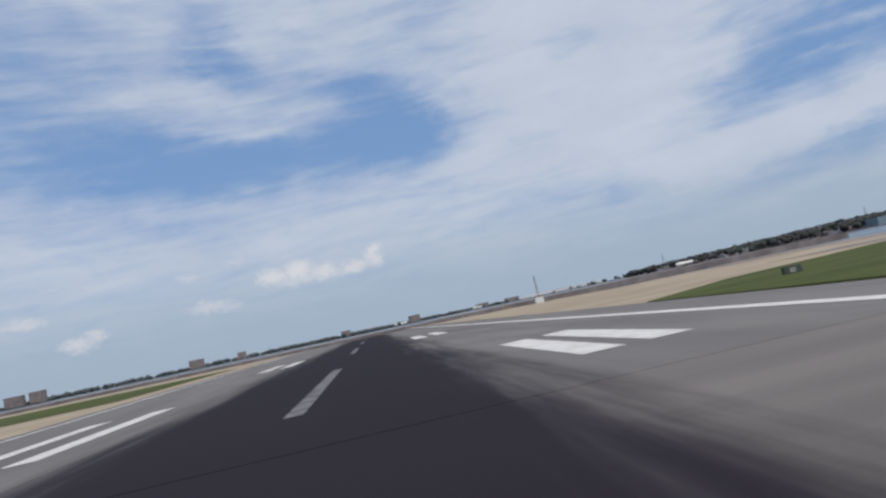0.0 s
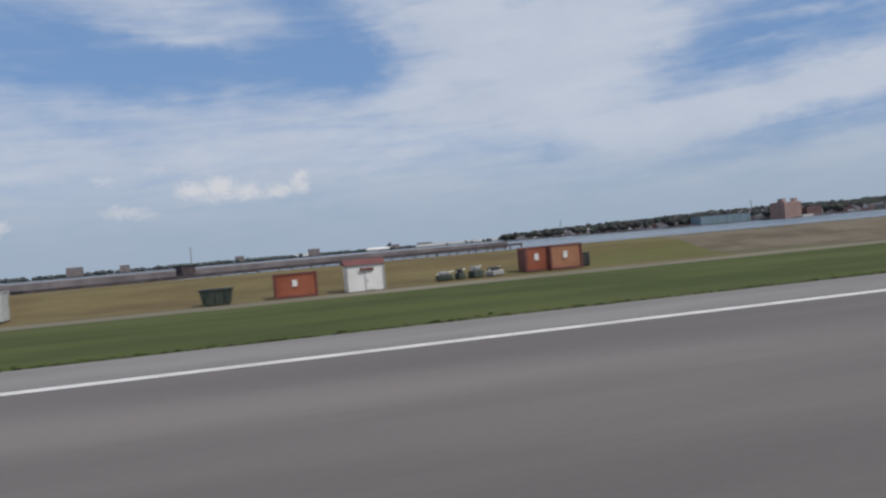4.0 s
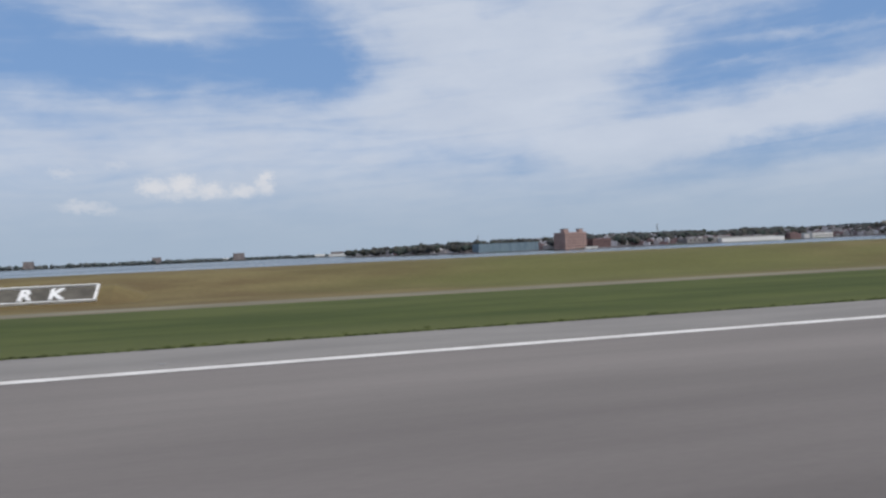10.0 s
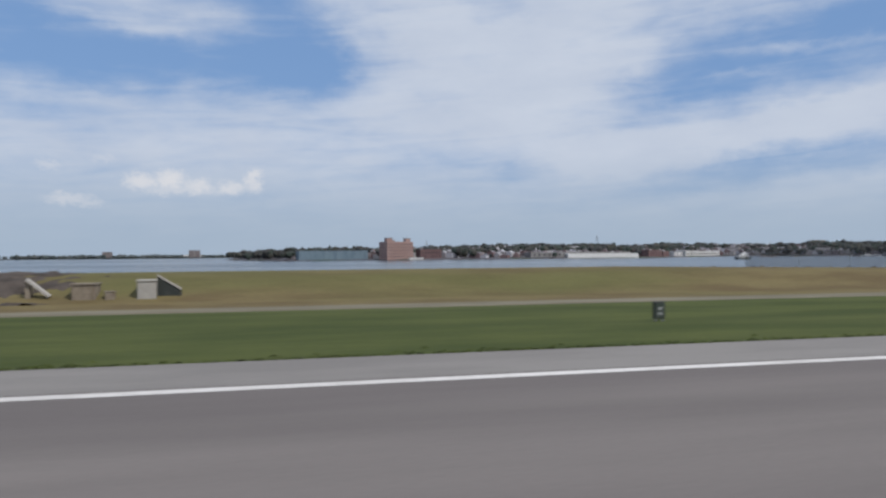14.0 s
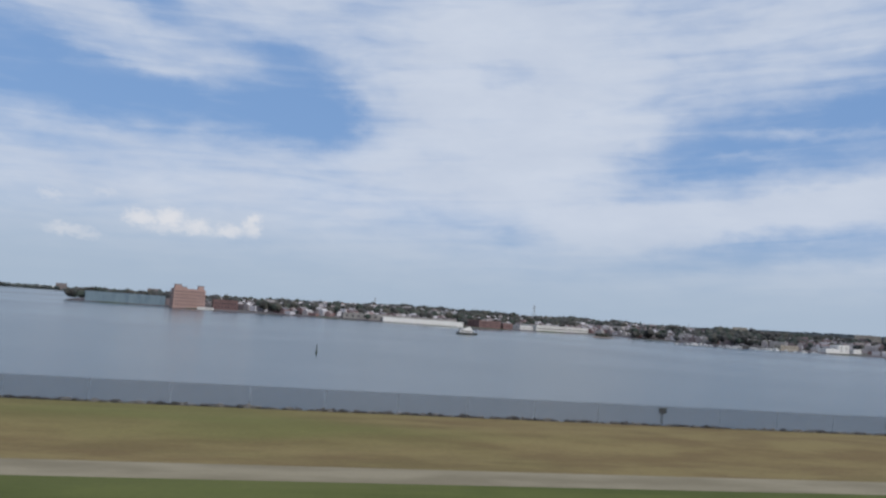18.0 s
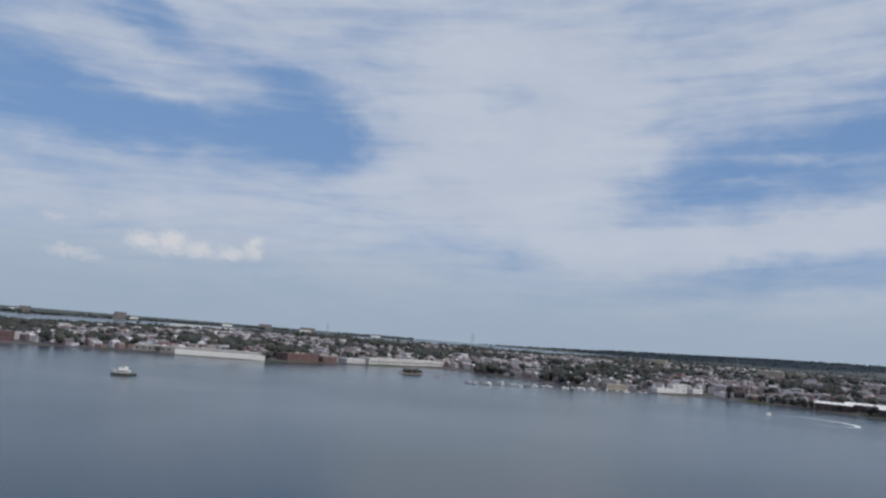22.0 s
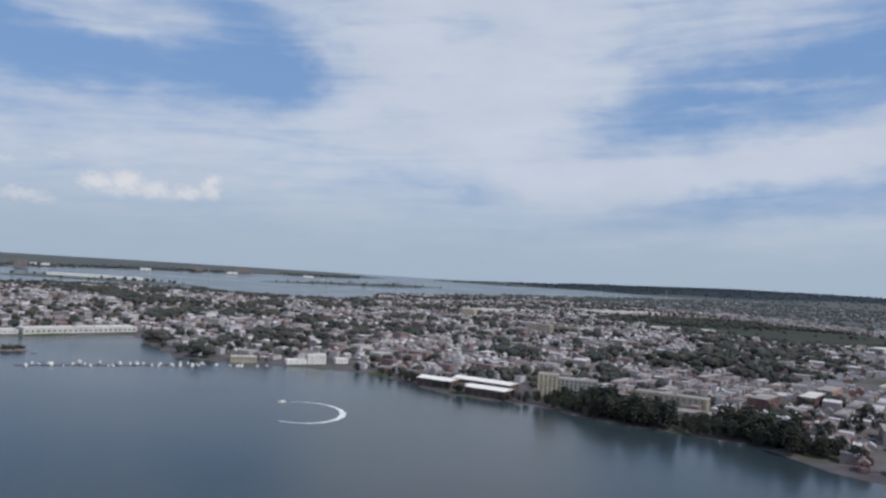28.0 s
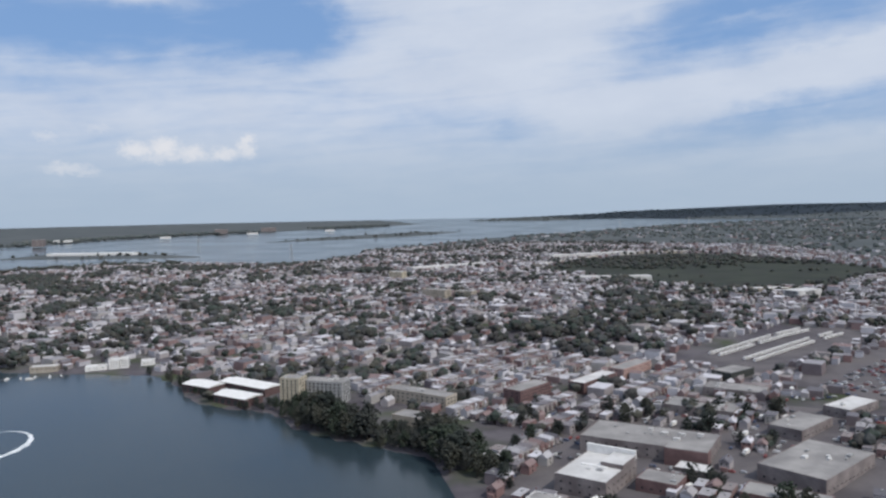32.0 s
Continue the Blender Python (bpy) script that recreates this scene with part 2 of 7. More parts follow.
# ---- materials ----
def surface(name, a, b, scale=1.0, rough=0.85, bump=0.0, fine=None, spec=0.3, metal=0.0, stretch=(1, 1, 1), island=(), per_object=(), soil=None, lo=0.35, hi=0.65):
    """A rough surface: a and b mixed by noise of that many features a metre, fine grain on top; island or per_object: colours that
    pieces take by chance; soil: (colour, scale, share) of larger stains."""
    m = bpy.data.materials.new(name)
    m.use_nodes = True
    nt = m.node_tree
    bs = nt.nodes["Principled BSDF"]
    geo = nt.nodes.new("ShaderNodeNewGeometry")
    mp = nt.nodes.new("ShaderNodeMapping")
    mp.inputs["Scale"].default_value = stretch
    nt.links.new(geo.outputs["Position"], mp.inputs[0])
    n1 = noise_at(nt, mp.outputs[0], scale, 5.0, 0.6)
    col = blend(nt, smooth(nt, n1, lo, hi), a, b)
    chance = island or per_object
    if chance:
        ramp = nt.nodes.new("ShaderNodeValToRGB")
        ramp.color_ramp.interpolation = "CONSTANT"
        els = ramp.color_ramp.elements
        while len(els) < len(chance):
            els.new(0.5)
        for k, c in enumerate(chance):
            els[k].position, els[k].color = k / len(chance), (*c, 1)
        if island:
            nt.links.new(geo.outputs["Random Per Island"], ramp.inputs[0])
        else:
            info = nt.nodes.new("ShaderNodeObjectInfo")
            nt.links.new(info.outputs["Random"], ramp.inputs[0])
        mul = nt.nodes.new("ShaderNodeMix")
        mul.data_type, mul.blend_type = "RGBA", "MULTIPLY"
        mul.inputs[0].default_value = 1.0
        nt.links.new(ramp.outputs[0], mul.inputs[6])
        nt.links.new(col, mul.inputs[7])
        col = mul.outputs[2]
    if soil:
        n3 = noise_at(nt, mp.outputs[0], soil[1], 3.0, 0.5)
        col = blend(nt, calc(nt, "MULTIPLY", smooth(nt, n3, 0.45, 0.7), soil[2]), col, soil[0])
    if fine:
        n2 = noise_at(nt, geo.outputs["Position"], fine[0], 3.0, 0.6)
        col = blend(nt, calc(nt, "MULTIPLY", n2, fine[1]), col, (0.02, 0.02, 0.02))
    nt.links.new(col, bs.inputs["Base Color"])
    bs.inputs["Roughness"].default_value = rough
    bs.inputs["Specular IOR Level"].default_value = spec
    bs.inputs["Metallic"].default_value = metal
    if bump:
        bp = nt.nodes.new("ShaderNodeBump")
        bp.inputs["Strength"].default_value = bump
        bp.inputs["Distance"].default_value = 0.05
        nt.links.new(noise_at(nt, mp.outputs[0], scale * 4, 4.0), bp.inputs["Height"])
        nt.links.new(bp.outputs[0], bs.inputs["Normal"])
    return m


LEAN = 0.066  # the crossing runway's slant, in metres across for each metre out


def wear(m, lane):
    """Lays rubber over an asphalt: along the crossing runway, and down the lane of the long one, where a window
    corner's dimness is painted in too.
    """
    nt = m.node_tree
    bs = nt.nodes["Principled BSDF"]
    below = bs.inputs["Base Color"].links[0].from_socket
    geo = nt.nodes.new("ShaderNodeNewGeometry")
    sep = nt.nodes.new("ShaderNodeSeparateXYZ")
    nt.links.new(geo.outputs["Position"], sep.inputs[0])
    x, y, z = sep.outputs
    u = calc(nt, "SUBTRACT", x, calc(nt, "MULTIPLY", y, LEAN))
    fray = noise_at(nt, vec_of(nt, calc(nt, "MULTIPLY", u, 1.1), calc(nt, "MULTIPLY", y, 0.06), 0.0), 1.0, 5.0, 0.65)
    side = calc(nt, "ADD", calc(nt, "ABSOLUTE", calc(nt, "SUBTRACT", u, 2.0)), calc(nt, "MULTIPLY", calc(nt, "SUBTRACT", fray, 0.5), 4.2))
    mask = smooth(nt, side, 3.2, 5.9, 1.0, 0.0)
    if lane:
        # rubber in the lane, spread wider and darker for the window's dim lower corner
        trail = noise_at(nt, vec_of(nt, calc(nt, "MULTIPLY", x, 0.03), calc(nt, "MULTIPLY", y, 0.9), 4.0), 1.0, 4.0, 0.55)
        lane_side = calc(nt, "ADD", calc(nt, "ABSOLUTE", y), calc(nt, "MULTIPLY", calc(nt, "SUBTRACT", trail, 0.5), 1.7))
        mask = calc(nt, "MAXIMUM", mask, calc(nt, "MULTIPLY", smooth(nt, lane_side, 2.2, 8.6, 0.72, 0.0), smooth(nt, calc(nt, "ABSOLUTE", calc(nt, "SUBTRACT", x, 165.0)), 14.0, 52.0, 1.0, 0.42)))
    nt.links.new(blend(nt, calc(nt, "MULTIPLY", mask, 0.97), below, (0.016, 0.012, 0.019)), bs.inputs["Base Color"])
    return m


ASPHALT = surface("runway_asphalt", (0.20, 0.18, 0.169), (0.25, 0.224, 0.21), 0.35, 0.9, 0.15, (14, 0.25), 0.1, stretch=(0.15, 1, 1), soil=((0.12, 0.105, 0.105), 0.16, 0.5))
wear(ASPHALT, True)
CROSSING = surface("crossing_asphalt", (0.18, 0.17, 0.165), (0.23, 0.215, 0.205), 0.35, 0.9, 0.15, (14, 0.25), 0.1, stretch=(1, 0.15, 1), soil=((0.12, 0.105, 0.105), 0.16, 0.5))
wear(CROSSING, False)
SHOULDER = surface("shoulder_asphalt", (0.222, 0.206, 0.194), (0.27, 0.252, 0.236), 0.5, 0.92, 0.1, (10, 0.2), 0.2, stretch=(0.3, 1, 1))
TAXI = surface("taxiway_concrete", (0.27, 0.228, 0.20), (0.34, 0.285, 0.245), 0.25, 0.92, 0.1, (8, 0.2), 0.2, soil=((0.15, 0.13, 0.125), 0.10, 0.75))
SANDY_ROAD = surface("sandy_paved_road", (0.225, 0.205, 0.165), (0.295, 0.27, 0.215), 0.3, 0.95, 0.1, (8, 0.2), 0.2, soil=((0.17, 0.16, 0.11), 0.2, 0.6))


def tracks(m):
    """Two dark bands of tyre dirt that follow the taxiway's bend."""
    nt = m.node_tree
    bs = nt.nodes["Principled BSDF"]
    below = bs.inputs["Base Color"].links[0].from_socket
    geo = nt.nodes.new("ShaderNodeNewGeometry")
    sep = nt.nodes.new("ShaderNodeSeparateXYZ")
    nt.links.new(geo.outputs["Position"], sep.inputs[0])
    x, y, z = sep.outputs
    middle = calc(nt, "ADD", 51.5, calc(nt, "MULTIPLY", y, 0.085))
    ragged = noise_at(nt, vec_of(nt, calc(nt, "MULTIPLY", x, 0.9), calc(nt, "MULTIPLY", y, 0.12), 1.0), 1.0, 5.0, 0.65)
    off = calc(nt, "ABSOLUTE", calc(nt, "SUBTRACT", calc(nt, "ABSOLUTE", calc(nt, "SUBTRACT", x, middle)), 1.5))
    mask = smooth(nt, calc(nt, "ADD", off, calc(nt, "MULTIPLY", calc(nt, "SUBTRACT", ragged, 0.5), 2.2)), 0.1, 1.3, 0.55, 0.0)
    nt.links.new(blend(nt, mask, below, (0.075, 0.062, 0.06)), bs.inputs["Base Color"])


tracks(TAXI)
PAINT_WHITE = surface("runway_paint_white", (0.60, 0.57, 0.54), (0.74, 0.71, 0.68), 1.2, 0.75, 0.0, (9, 0.15))
PAINT_SCUFFED = surface("rubbered_white_paint", (0.10, 0.09, 0.10), (0.24, 0.23, 0.235), 1.6, 0.8, 0.0, (9, 0.3))
PAINT_YELLOW = surface("runway_paint_yellow", (0.55, 0.27, 0.025), (0.66, 0.36, 0.05), 1.5, 0.75, 0.0, (9, 0.2))
PAINT_OLD = surface("worn_yellow_paint", (0.40, 0.32, 0.17), (0.48, 0.40, 0.24), 1.5, 0.8)
PAINT_BLACK = surface("marking_black_paint", (0.045, 0.035, 0.045), (0.07, 0.06, 0.065), 1.5, 0.8)
GRASS = surface("mown_grass", (0.061, 0.080, 0.021), (0.096, 0.113, 0.032), 0.35, 0.95, 0.5, (6, 0.35), 0.1, stretch=(0.35, 1, 1), soil=((0.115, 0.125, 0.045), 0.12, 0.6))
DRY = surface("dry_bank_grass", (0.152, 0.112, 0.056), (0.202, 0.162, 0.077), 0.5, 0.95, 0.6, (5, 0.35), 0.1, stretch=(0.35, 1, 1), soil=((0.12, 0.135, 0.045), 0.09, 0.7))
GRAVEL_BED = surface("dark_gravel_bed", (0.10, 0.092, 0.08), (0.155, 0.142, 0.12), 1.5, 0.95, 0.3, (8, 0.4), 0.1)
# darker than the lawn: shade at the turf's lip put into the colour
GRASS_EDGE_SHADED = surface("shaded_edge_tufts", (0.048, 0.062, 0.018), (0.078, 0.095, 0.028), 2.0, 0.95, 0.0, None, 0.1)
BARE_BANK = surface("bare_bank", (0.135, 0.108, 0.078), (0.21, 0.175, 0.13), 0.6, 0.95, 0.5, (5, 0.35), 0.1, stretch=(0.5, 1, 1), soil=((0.12, 0.12, 0.05), 0.2, 0.6))
SAND = surface("sandy_ground", (0.36, 0.29, 0.21), (0.44, 0.36, 0.27), 0.15, 0.95, 0.3, (4, 0.15), 0.1, soil=((0.28, 0.23, 0.17), 0.05, 0.5))
GRAVEL = surface("perimeter_road_gravel", (0.18, 0.16, 0.115), (0.24, 0.215, 0.158), 0.6, 0.95, 0.3, (8, 0.2), 0.1, stretch=(0.3, 1, 1))
SOIL = surface("bare_soil", (0.065, 0.054, 0.047), (0.115, 0.095, 0.082), 0.8, 0.95, 0.5, (6, 0.3), 0.1)
ROCK = surface("shore_rock", (0.12, 0.10, 0.095), (0.24, 0.21, 0.20), 1.2, 0.9, 0.6, (5, 0.3))
RIPRAP = surface("crest_stone", (0.75, 0.75, 0.75), (1.0, 1.0, 1.0), 3.0, 0.9, 0.0, (9, 0.3), island=((0.10, 0.085, 0.075), (0.16, 0.14, 0.125), (0.30, 0.27, 0.24), (0.07, 0.062, 0.058)))
# ground colour shifted blue, standing in for haze above the streets
TOWN = surface("hazed_town_ground", (0.078, 0.071, 0.083), (0.132, 0.121, 0.132), 0.05, 0.95, 0.0, (0.8, 0.2), 0.1, soil=((0.055, 0.075, 0.03), 0.035, 0.85))
STREET = surface("street_asphalt", (0.13, 0.122, 0.12), (0.185, 0.175, 0.17), 0.08, 0.9, 0.0, (1.0, 0.2), 0.2, soil=((0.09, 0.085, 0.085), 0.05, 0.6))
# the blue cast of this grass is haze put into its colour
PARKLAND = surface("hazed_park_grass", (0.036, 0.043, 0.036), (0.054, 0.062, 0.048), 0.02, 0.95, 0.0, (0.3, 0.3), 0.1, soil=((0.046, 0.048, 0.046), 0.06, 0.7))
# paler and bluer than woodland: distance haze painted into the base colour
HAZED_WOOD = surface("hazed_woodland", (0.095, 0.108, 0.115), (0.125, 0.136, 0.142), 0.012, 1.0, 0.0, (0.08, 0.2), 0.0, stretch=(0.4, 1, 1))
WHITE = surface("white_paint", (0.70, 0.69, 0.67), (0.80, 0.79, 0.78), 0.8, 0.6, 0.0, (6, 0.1))
PIPE = surface("white_coated_pipe", (0.72, 0.71, 0.69), (0.82, 0.81, 0.79), 1.5, 0.45, 0.0, (8, 0.08), 0.4, soil=((0.45, 0.42, 0.38), 1.0, 0.35))
CRATE = surface("weathered_pale_panels", (0.42, 0.44, 0.42), (0.56, 0.57, 0.55), 1.0, 0.8, 0.1, (7, 0.2), soil=((0.30, 0.33, 0.31), 1.1, 0.6))
RUST = surface("orange_container_paint", (0.34, 0.10, 0.055), (0.42, 0.14, 0.08), 0.9, 0.7, 0.0, (7, 0.2), soil=((0.22, 0.08, 0.05), 0.8, 0.5))
RUST_PALE = surface("faded_orange_paint", (0.42, 0.19, 0.11), (0.50, 0.25, 0.15), 0.9, 0.75, 0.0, (7, 0.2), soil=((0.30, 0.13, 0.08), 0.8, 0.5))
RUST_DARK = surface("dark_red_paint", (0.155, 0.058, 0.055), (0.205, 0.082, 0.075), 0.9, 0.75, 0.0, (7, 0.2))
BROWN_WALL = surface("red_brown_boards", (0.105, 0.062, 0.064), (0.165, 0.105, 0.104), 1.1, 0.85, 0.1, (7, 0.3), soil=((0.09, 0.07, 0.068), 0.6, 0.6))
DARK = surface("dark_metal", (0.035, 0.04, 0.038), (0.06, 0.065, 0.06), 1.5, 0.6, 0.0, (8, 0.2))
GREEN_BIN = surface("dark_green_steel", (0.04, 0.055, 0.045), (0.07, 0.085, 0.07), 1.2, 0.65, 0.0, (8, 0.2))
GREY = surface("grey_steel", (0.28, 0.28, 0.28), (0.38, 0.38, 0.38), 1.2, 0.6, 0.0, (8, 0.2))
TAN = surface("tan_panel", (0.40, 0.33, 0.24), (0.50, 0.42, 0.31), 1.2, 0.8, 0.0, (8, 0.2))
CONCRETE = surface("concrete", (0.38, 0.36, 0.33), (0.50, 0.47, 0.43), 0.9, 0.9, 0.1, (7, 0.2), soil=((0.28, 0.26, 0.24), 0.7, 0.5))
TIMBER = surface("grey_timber", (0.20, 0.16, 0.12), (0.32, 0.27, 0.21), 1.3, 0.85, 0.1, (9, 0.25))
PIER_WOOD = surface("dark_pier_timber", (0.06, 0.05, 0.055), (0.10, 0.085, 0.09), 0.8, 0.95, spec=0.05)
ORANGE = surface("safety_orange", (0.62, 0.20, 0.03), (0.70, 0.27, 0.05), 1.5, 0.6)
RED = surface("signal_red", (0.60, 0.09, 0.105), (0.68, 0.125, 0.135), 1.0, 0.7, 0.0, (9, 0.15))
CHECK_RED = surface("check_red_paint", (0.33, 0.125, 0.10), (0.40, 0.165, 0.135), 1.4, 0.7, 0.0, (9, 0.15))
GLASS = surface("dark_window_glass", (0.02, 0.025, 0.03), (0.035, 0.04, 0.045), 0.5, 0.12, spec=0.6)
TYRE = surface("tyre_rubber", (0.02, 0.02, 0.02), (0.03, 0.03, 0.03), 3.0, 0.8)
CAR_BLUE = surface("dark_blue_car_paint", (0.02, 0.03, 0.06), (0.025, 0.04, 0.075), 3.0, 0.3, spec=0.5)
# pink brick made paler and less red, as if seen through haze
BRICK = surface("hazed_pink_brick", (0.37, 0.245, 0.222), (0.45, 0.308, 0.278), 0.10, 0.9, 0.0, (0.9, 0.25), soil=((0.34, 0.215, 0.185), 0.06, 0.5))
RED_BRICK = surface("dark_red_brick", (0.15, 0.092, 0.092), (0.205, 0.128, 0.125), 0.2, 0.9, 0.0, (0.9, 0.3))
BLUE_SHED = surface("blue_sheet_metal", (0.14, 0.20, 0.25), (0.19, 0.26, 0.31), 0.1, 0.6, 0.0, (0.8, 0.15), stretch=(4, 4, 1))
PALE_ROOF = surface("pale_roof_sheet", (0.50, 0.49, 0.48), (0.64, 0.63, 0.62), 0.12, 0.7, 0.0, (0.7, 0.15))
GREY_ROOF = surface("grey_flat_roof", (0.25, 0.24, 0.235), (0.34, 0.325, 0.315), 0.12, 0.85, 0.0, (0.9, 0.2), soil=((0.19, 0.18, 0.18), 0.09, 0.7))
WORKS_WALL = surface("grey_works_wall", (0.19, 0.165, 0.165), (0.28, 0.245, 0.24), 0.25, 0.85, 0.0, (1.2, 0.25), soil=((0.14, 0.11, 0.11), 0.15, 0.6))
BEIGE = surface("beige_wall", (0.34, 0.30, 0.25), (0.42, 0.375, 0.32), 0.3, 0.85, 0.0, (1.5, 0.2))
YELLOWISH = surface("cream_tower_wall", (0.40, 0.355, 0.275), (0.48, 0.43, 0.34), 0.3, 0.85, 0.0, (1.5, 0.15))
# lifted and blued a little: the town's haze is in this leaf colour
LEAF = surface("hazed_tree_leaves", (0.032, 0.036, 0.034), (0.052, 0.056, 0.050), 0.5, 0.8, 0.0, (2.5, 0.4), 0.2, per_object=((1, 1, 1), (0.85, 1.05, 0.8), (1.15, 1.1, 0.95), (0.75, 0.85, 0.8)))
# foliage greyed and lightened, with the haze over the town mixed into it
LEAF_HAZED = surface("hazed_tree_mass", (0.046, 0.051, 0.053), (0.073, 0.078, 0.079), 0.15, 0.9, 0.0, (1.2, 0.35), 0.15, island=((1, 1, 1), (0.8, 0.95, 0.8), (1.25, 1.15, 0.95), (1.0, 0.9, 0.85)))
# hill foliage lightened towards blue in place of haze
LEAF_HILL_HAZED = surface("hazed_hill_woods", (0.085, 0.098, 0.104), (0.118, 0.13, 0.134), 0.05, 0.95, 0.0, (0.3, 0.3), 0.1, island=((1, 1, 1), (0.8, 0.9, 0.85), (1.25, 1.2, 1.1)))
BARK = surface("bark", (0.06, 0.05, 0.04), (0.10, 0.08, 0.065), 2.0, 0.9)
# wall and roof colours cooled, to carry the bluish haze over the town
HAZED_WALLS = ((0.44, 0.43, 0.462), (0.28, 0.255, 0.263), (0.22, 0.14, 0.137), (0.54, 0.53, 0.567), (0.24, 0.17, 0.168), (0.36, 0.345, 0.336), (0.18, 0.15, 0.158), (0.37, 0.345, 0.352))
HAZED_ROOFS = ((0.28, 0.27, 0.289), (0.15, 0.145, 0.163), (0.41, 0.4, 0.42), (0.22, 0.16, 0.158), (0.55, 0.54, 0.578), (0.2, 0.185, 0.2), (0.32, 0.305, 0.315), (0.12, 0.115, 0.131), (0.24, 0.21, 0.21))
HOUSE_WALL = surface("hazed_house_paint", (0.9, 0.9, 0.9), (1.0, 1.0, 1.0), 0.6, 0.85, per_object=HAZED_WALLS)
HOUSE_ROOF = surface("hazed_roof_cover", (0.85, 0.85, 0.85), (1.0, 1.0, 1.0), 0.7, 0.9, per_object=HAZED_ROOFS)
TOWN_WALL = surface("hazed_town_walls", (0.85, 0.85, 0.85), (1.0, 1.0, 1.0), 0.3, 0.9, island=HAZED_WALLS)
TOWN_ROOF = surface("hazed_town_roofs", (0.8, 0.8, 0.8), (1.0, 1.0, 1.0), 0.3, 0.9, island=HAZED_ROOFS[3:] + HAZED_ROOFS[:3])
FOAM = surface("wake_foam", (0.30, 0.34, 0.37), (0.80, 0.82, 0.83), 0.9, 0.9, lo=0.30, hi=0.6)
CAR_MIX = surface("mixed_car_paint", (0.9, 0.9, 0.9), (1.0, 1.0, 1.0), 2.0, 0.35, spec=0.5, island=((0.6, 0.6, 0.6), (0.05, 0.05, 0.06), (0.30, 0.31, 0.33), (0.10, 0.10, 0.11), (0.45, 0.45, 0.44), (0.20, 0.05, 0.05), (0.06, 0.08, 0.14)))

WATER = bpy.data.materials.new("bay_water")
WATER.use_nodes = True
nt = WATER.node_tree
bs = nt.nodes["Principled BSDF"]
geo = nt.nodes.new("ShaderNodeNewGeometry")
patches = noise_at(nt, geo.outputs["Position"], 0.006, 4.0, 0.5)
nt.links.new(blend(nt, smooth(nt, patches, 0.4, 0.65), (0.022, 0.036, 0.046), (0.032, 0.047, 0.056)), bs.inputs["Base Color"])
nt.links.new(smooth(nt, patches, 0.35, 0.7, 0.16, 0.24), bs.inputs["Roughness"])
bs.inputs["IOR"].default_value = 1.33
waves = nt.nodes.new("ShaderNodeBump")
waves.inputs["Strength"].default_value, waves.inputs["Distance"].default_value = 0.35, 0.12
nt.links.new(noise_at(nt, geo.outputs["Position"], 0.9, 4.0, 0.6), waves.inputs["Height"])
nt.links.new(waves.outputs[0], bs.inputs["Normal"])


# ---- mesh helpers ----
rnd = random.Random(7)
nrng = np.random.default_rng(11)


def mesh_ob(name, verts, faces, mats, parent=None, slots=None, flat=True):
    me = bpy.data.meshes.new(name)
    me.from_pydata([tuple(v) for v in verts], [], [tuple(f) for f in faces])
    for m in mats if isinstance(mats, (list, tuple)) else [mats]:
        me.materials.append(m)
    if slots is not None:
        me.polygons.foreach_set("material_index", slots)
    if not flat:
        me.polygons.foreach_set("use_smooth", [True] * len(me.polygons))
    me.update()
    ob = new(name, me)
    if parent is not None:
        ob.parent = parent
    return ob


def part(name, bm, material, parent, label=""):
    """Links a bmesh as one mesh object under a thing or a part."""
    me = bpy.data.meshes.new(name)
    bm.to_mesh(me)
    bm.free()
    me.materials.append(material)
    ob = new(name, me)
    ob.parent = parent
    return tagged(ob, label) if label else ob


def group_at(name, x, y, z, turn=0.0, label="", category="", group=""):
    ob = new(name)
    ob.matrix_world = pose(x, y, z, 0, 0, turn)
    return tagged(ob, label, category, group)


def box(bm, x0, x1, y0, y1, z0, z1, soften=0.0):
    made = bmesh.ops.create_cube(bm, size=1.0, matrix=Matrix.Translation(((x0 + x1) / 2, (y0 + y1) / 2, (z0 + z1) / 2)) @ Matrix.Diagonal((x1 - x0, y1 - y0, z1 - z0, 1)))
    if soften:
        edges = {e for v in made["verts"] for e in v.link_edges}
        bmesh.ops.bevel(bm, geom=list(edges), offset=soften, segments=1, affect="EDGES")
    return bm


def boxes(*many, soften=0.0):
    bm = bmesh.new()
    for b in many:
        box(bm, *b, soften=soften)
    return bm


def rod(bm, a, b, r, sides=10, r2=None):
    a, b = Vector(a), Vector(b)
    m = Matrix.Translation((a + b) / 2) @ (b - a).to_track_quat("Z", "Y").to_matrix().to_4x4()
    bmesh.ops.create_cone(bm, cap_ends=True, segments=sides, radius1=r, radius2=r if r2 is None else r2, depth=(b - a).length, matrix=m)
    return bm


def tube(bm, pts, r, sides=12):
    """A pipe with round bends along the points."""
    for a, b in zip(pts, pts[1:]):
        rod(bm, a, b, r, sides)
    for p in pts[1:-1]:
        bmesh.ops.create_uvsphere(bm, u_segments=sides, v_segments=8, radius=r * 1.03, matrix=Matrix.Translation(p))
    for f in bm.faces:
        f.smooth = len(f.verts) == 4
    return bm


def prism(bm, outline, z0, z1):
    low = [bm.verts.new((x, y, z0)) for x, y in outline]
    top = [bm.verts.new((x, y, z1)) for x, y in outline]
    n = len(outline)
    for k in range(n):
        bm.faces.new((low[k], low[(k + 1) % n], top[(k + 1) % n], top[k]))
    bm.faces.new(top)
    bm.faces.new(low[::-1])
    bmesh.ops.recalc_face_normals(bm, faces=bm.faces)
    return bm


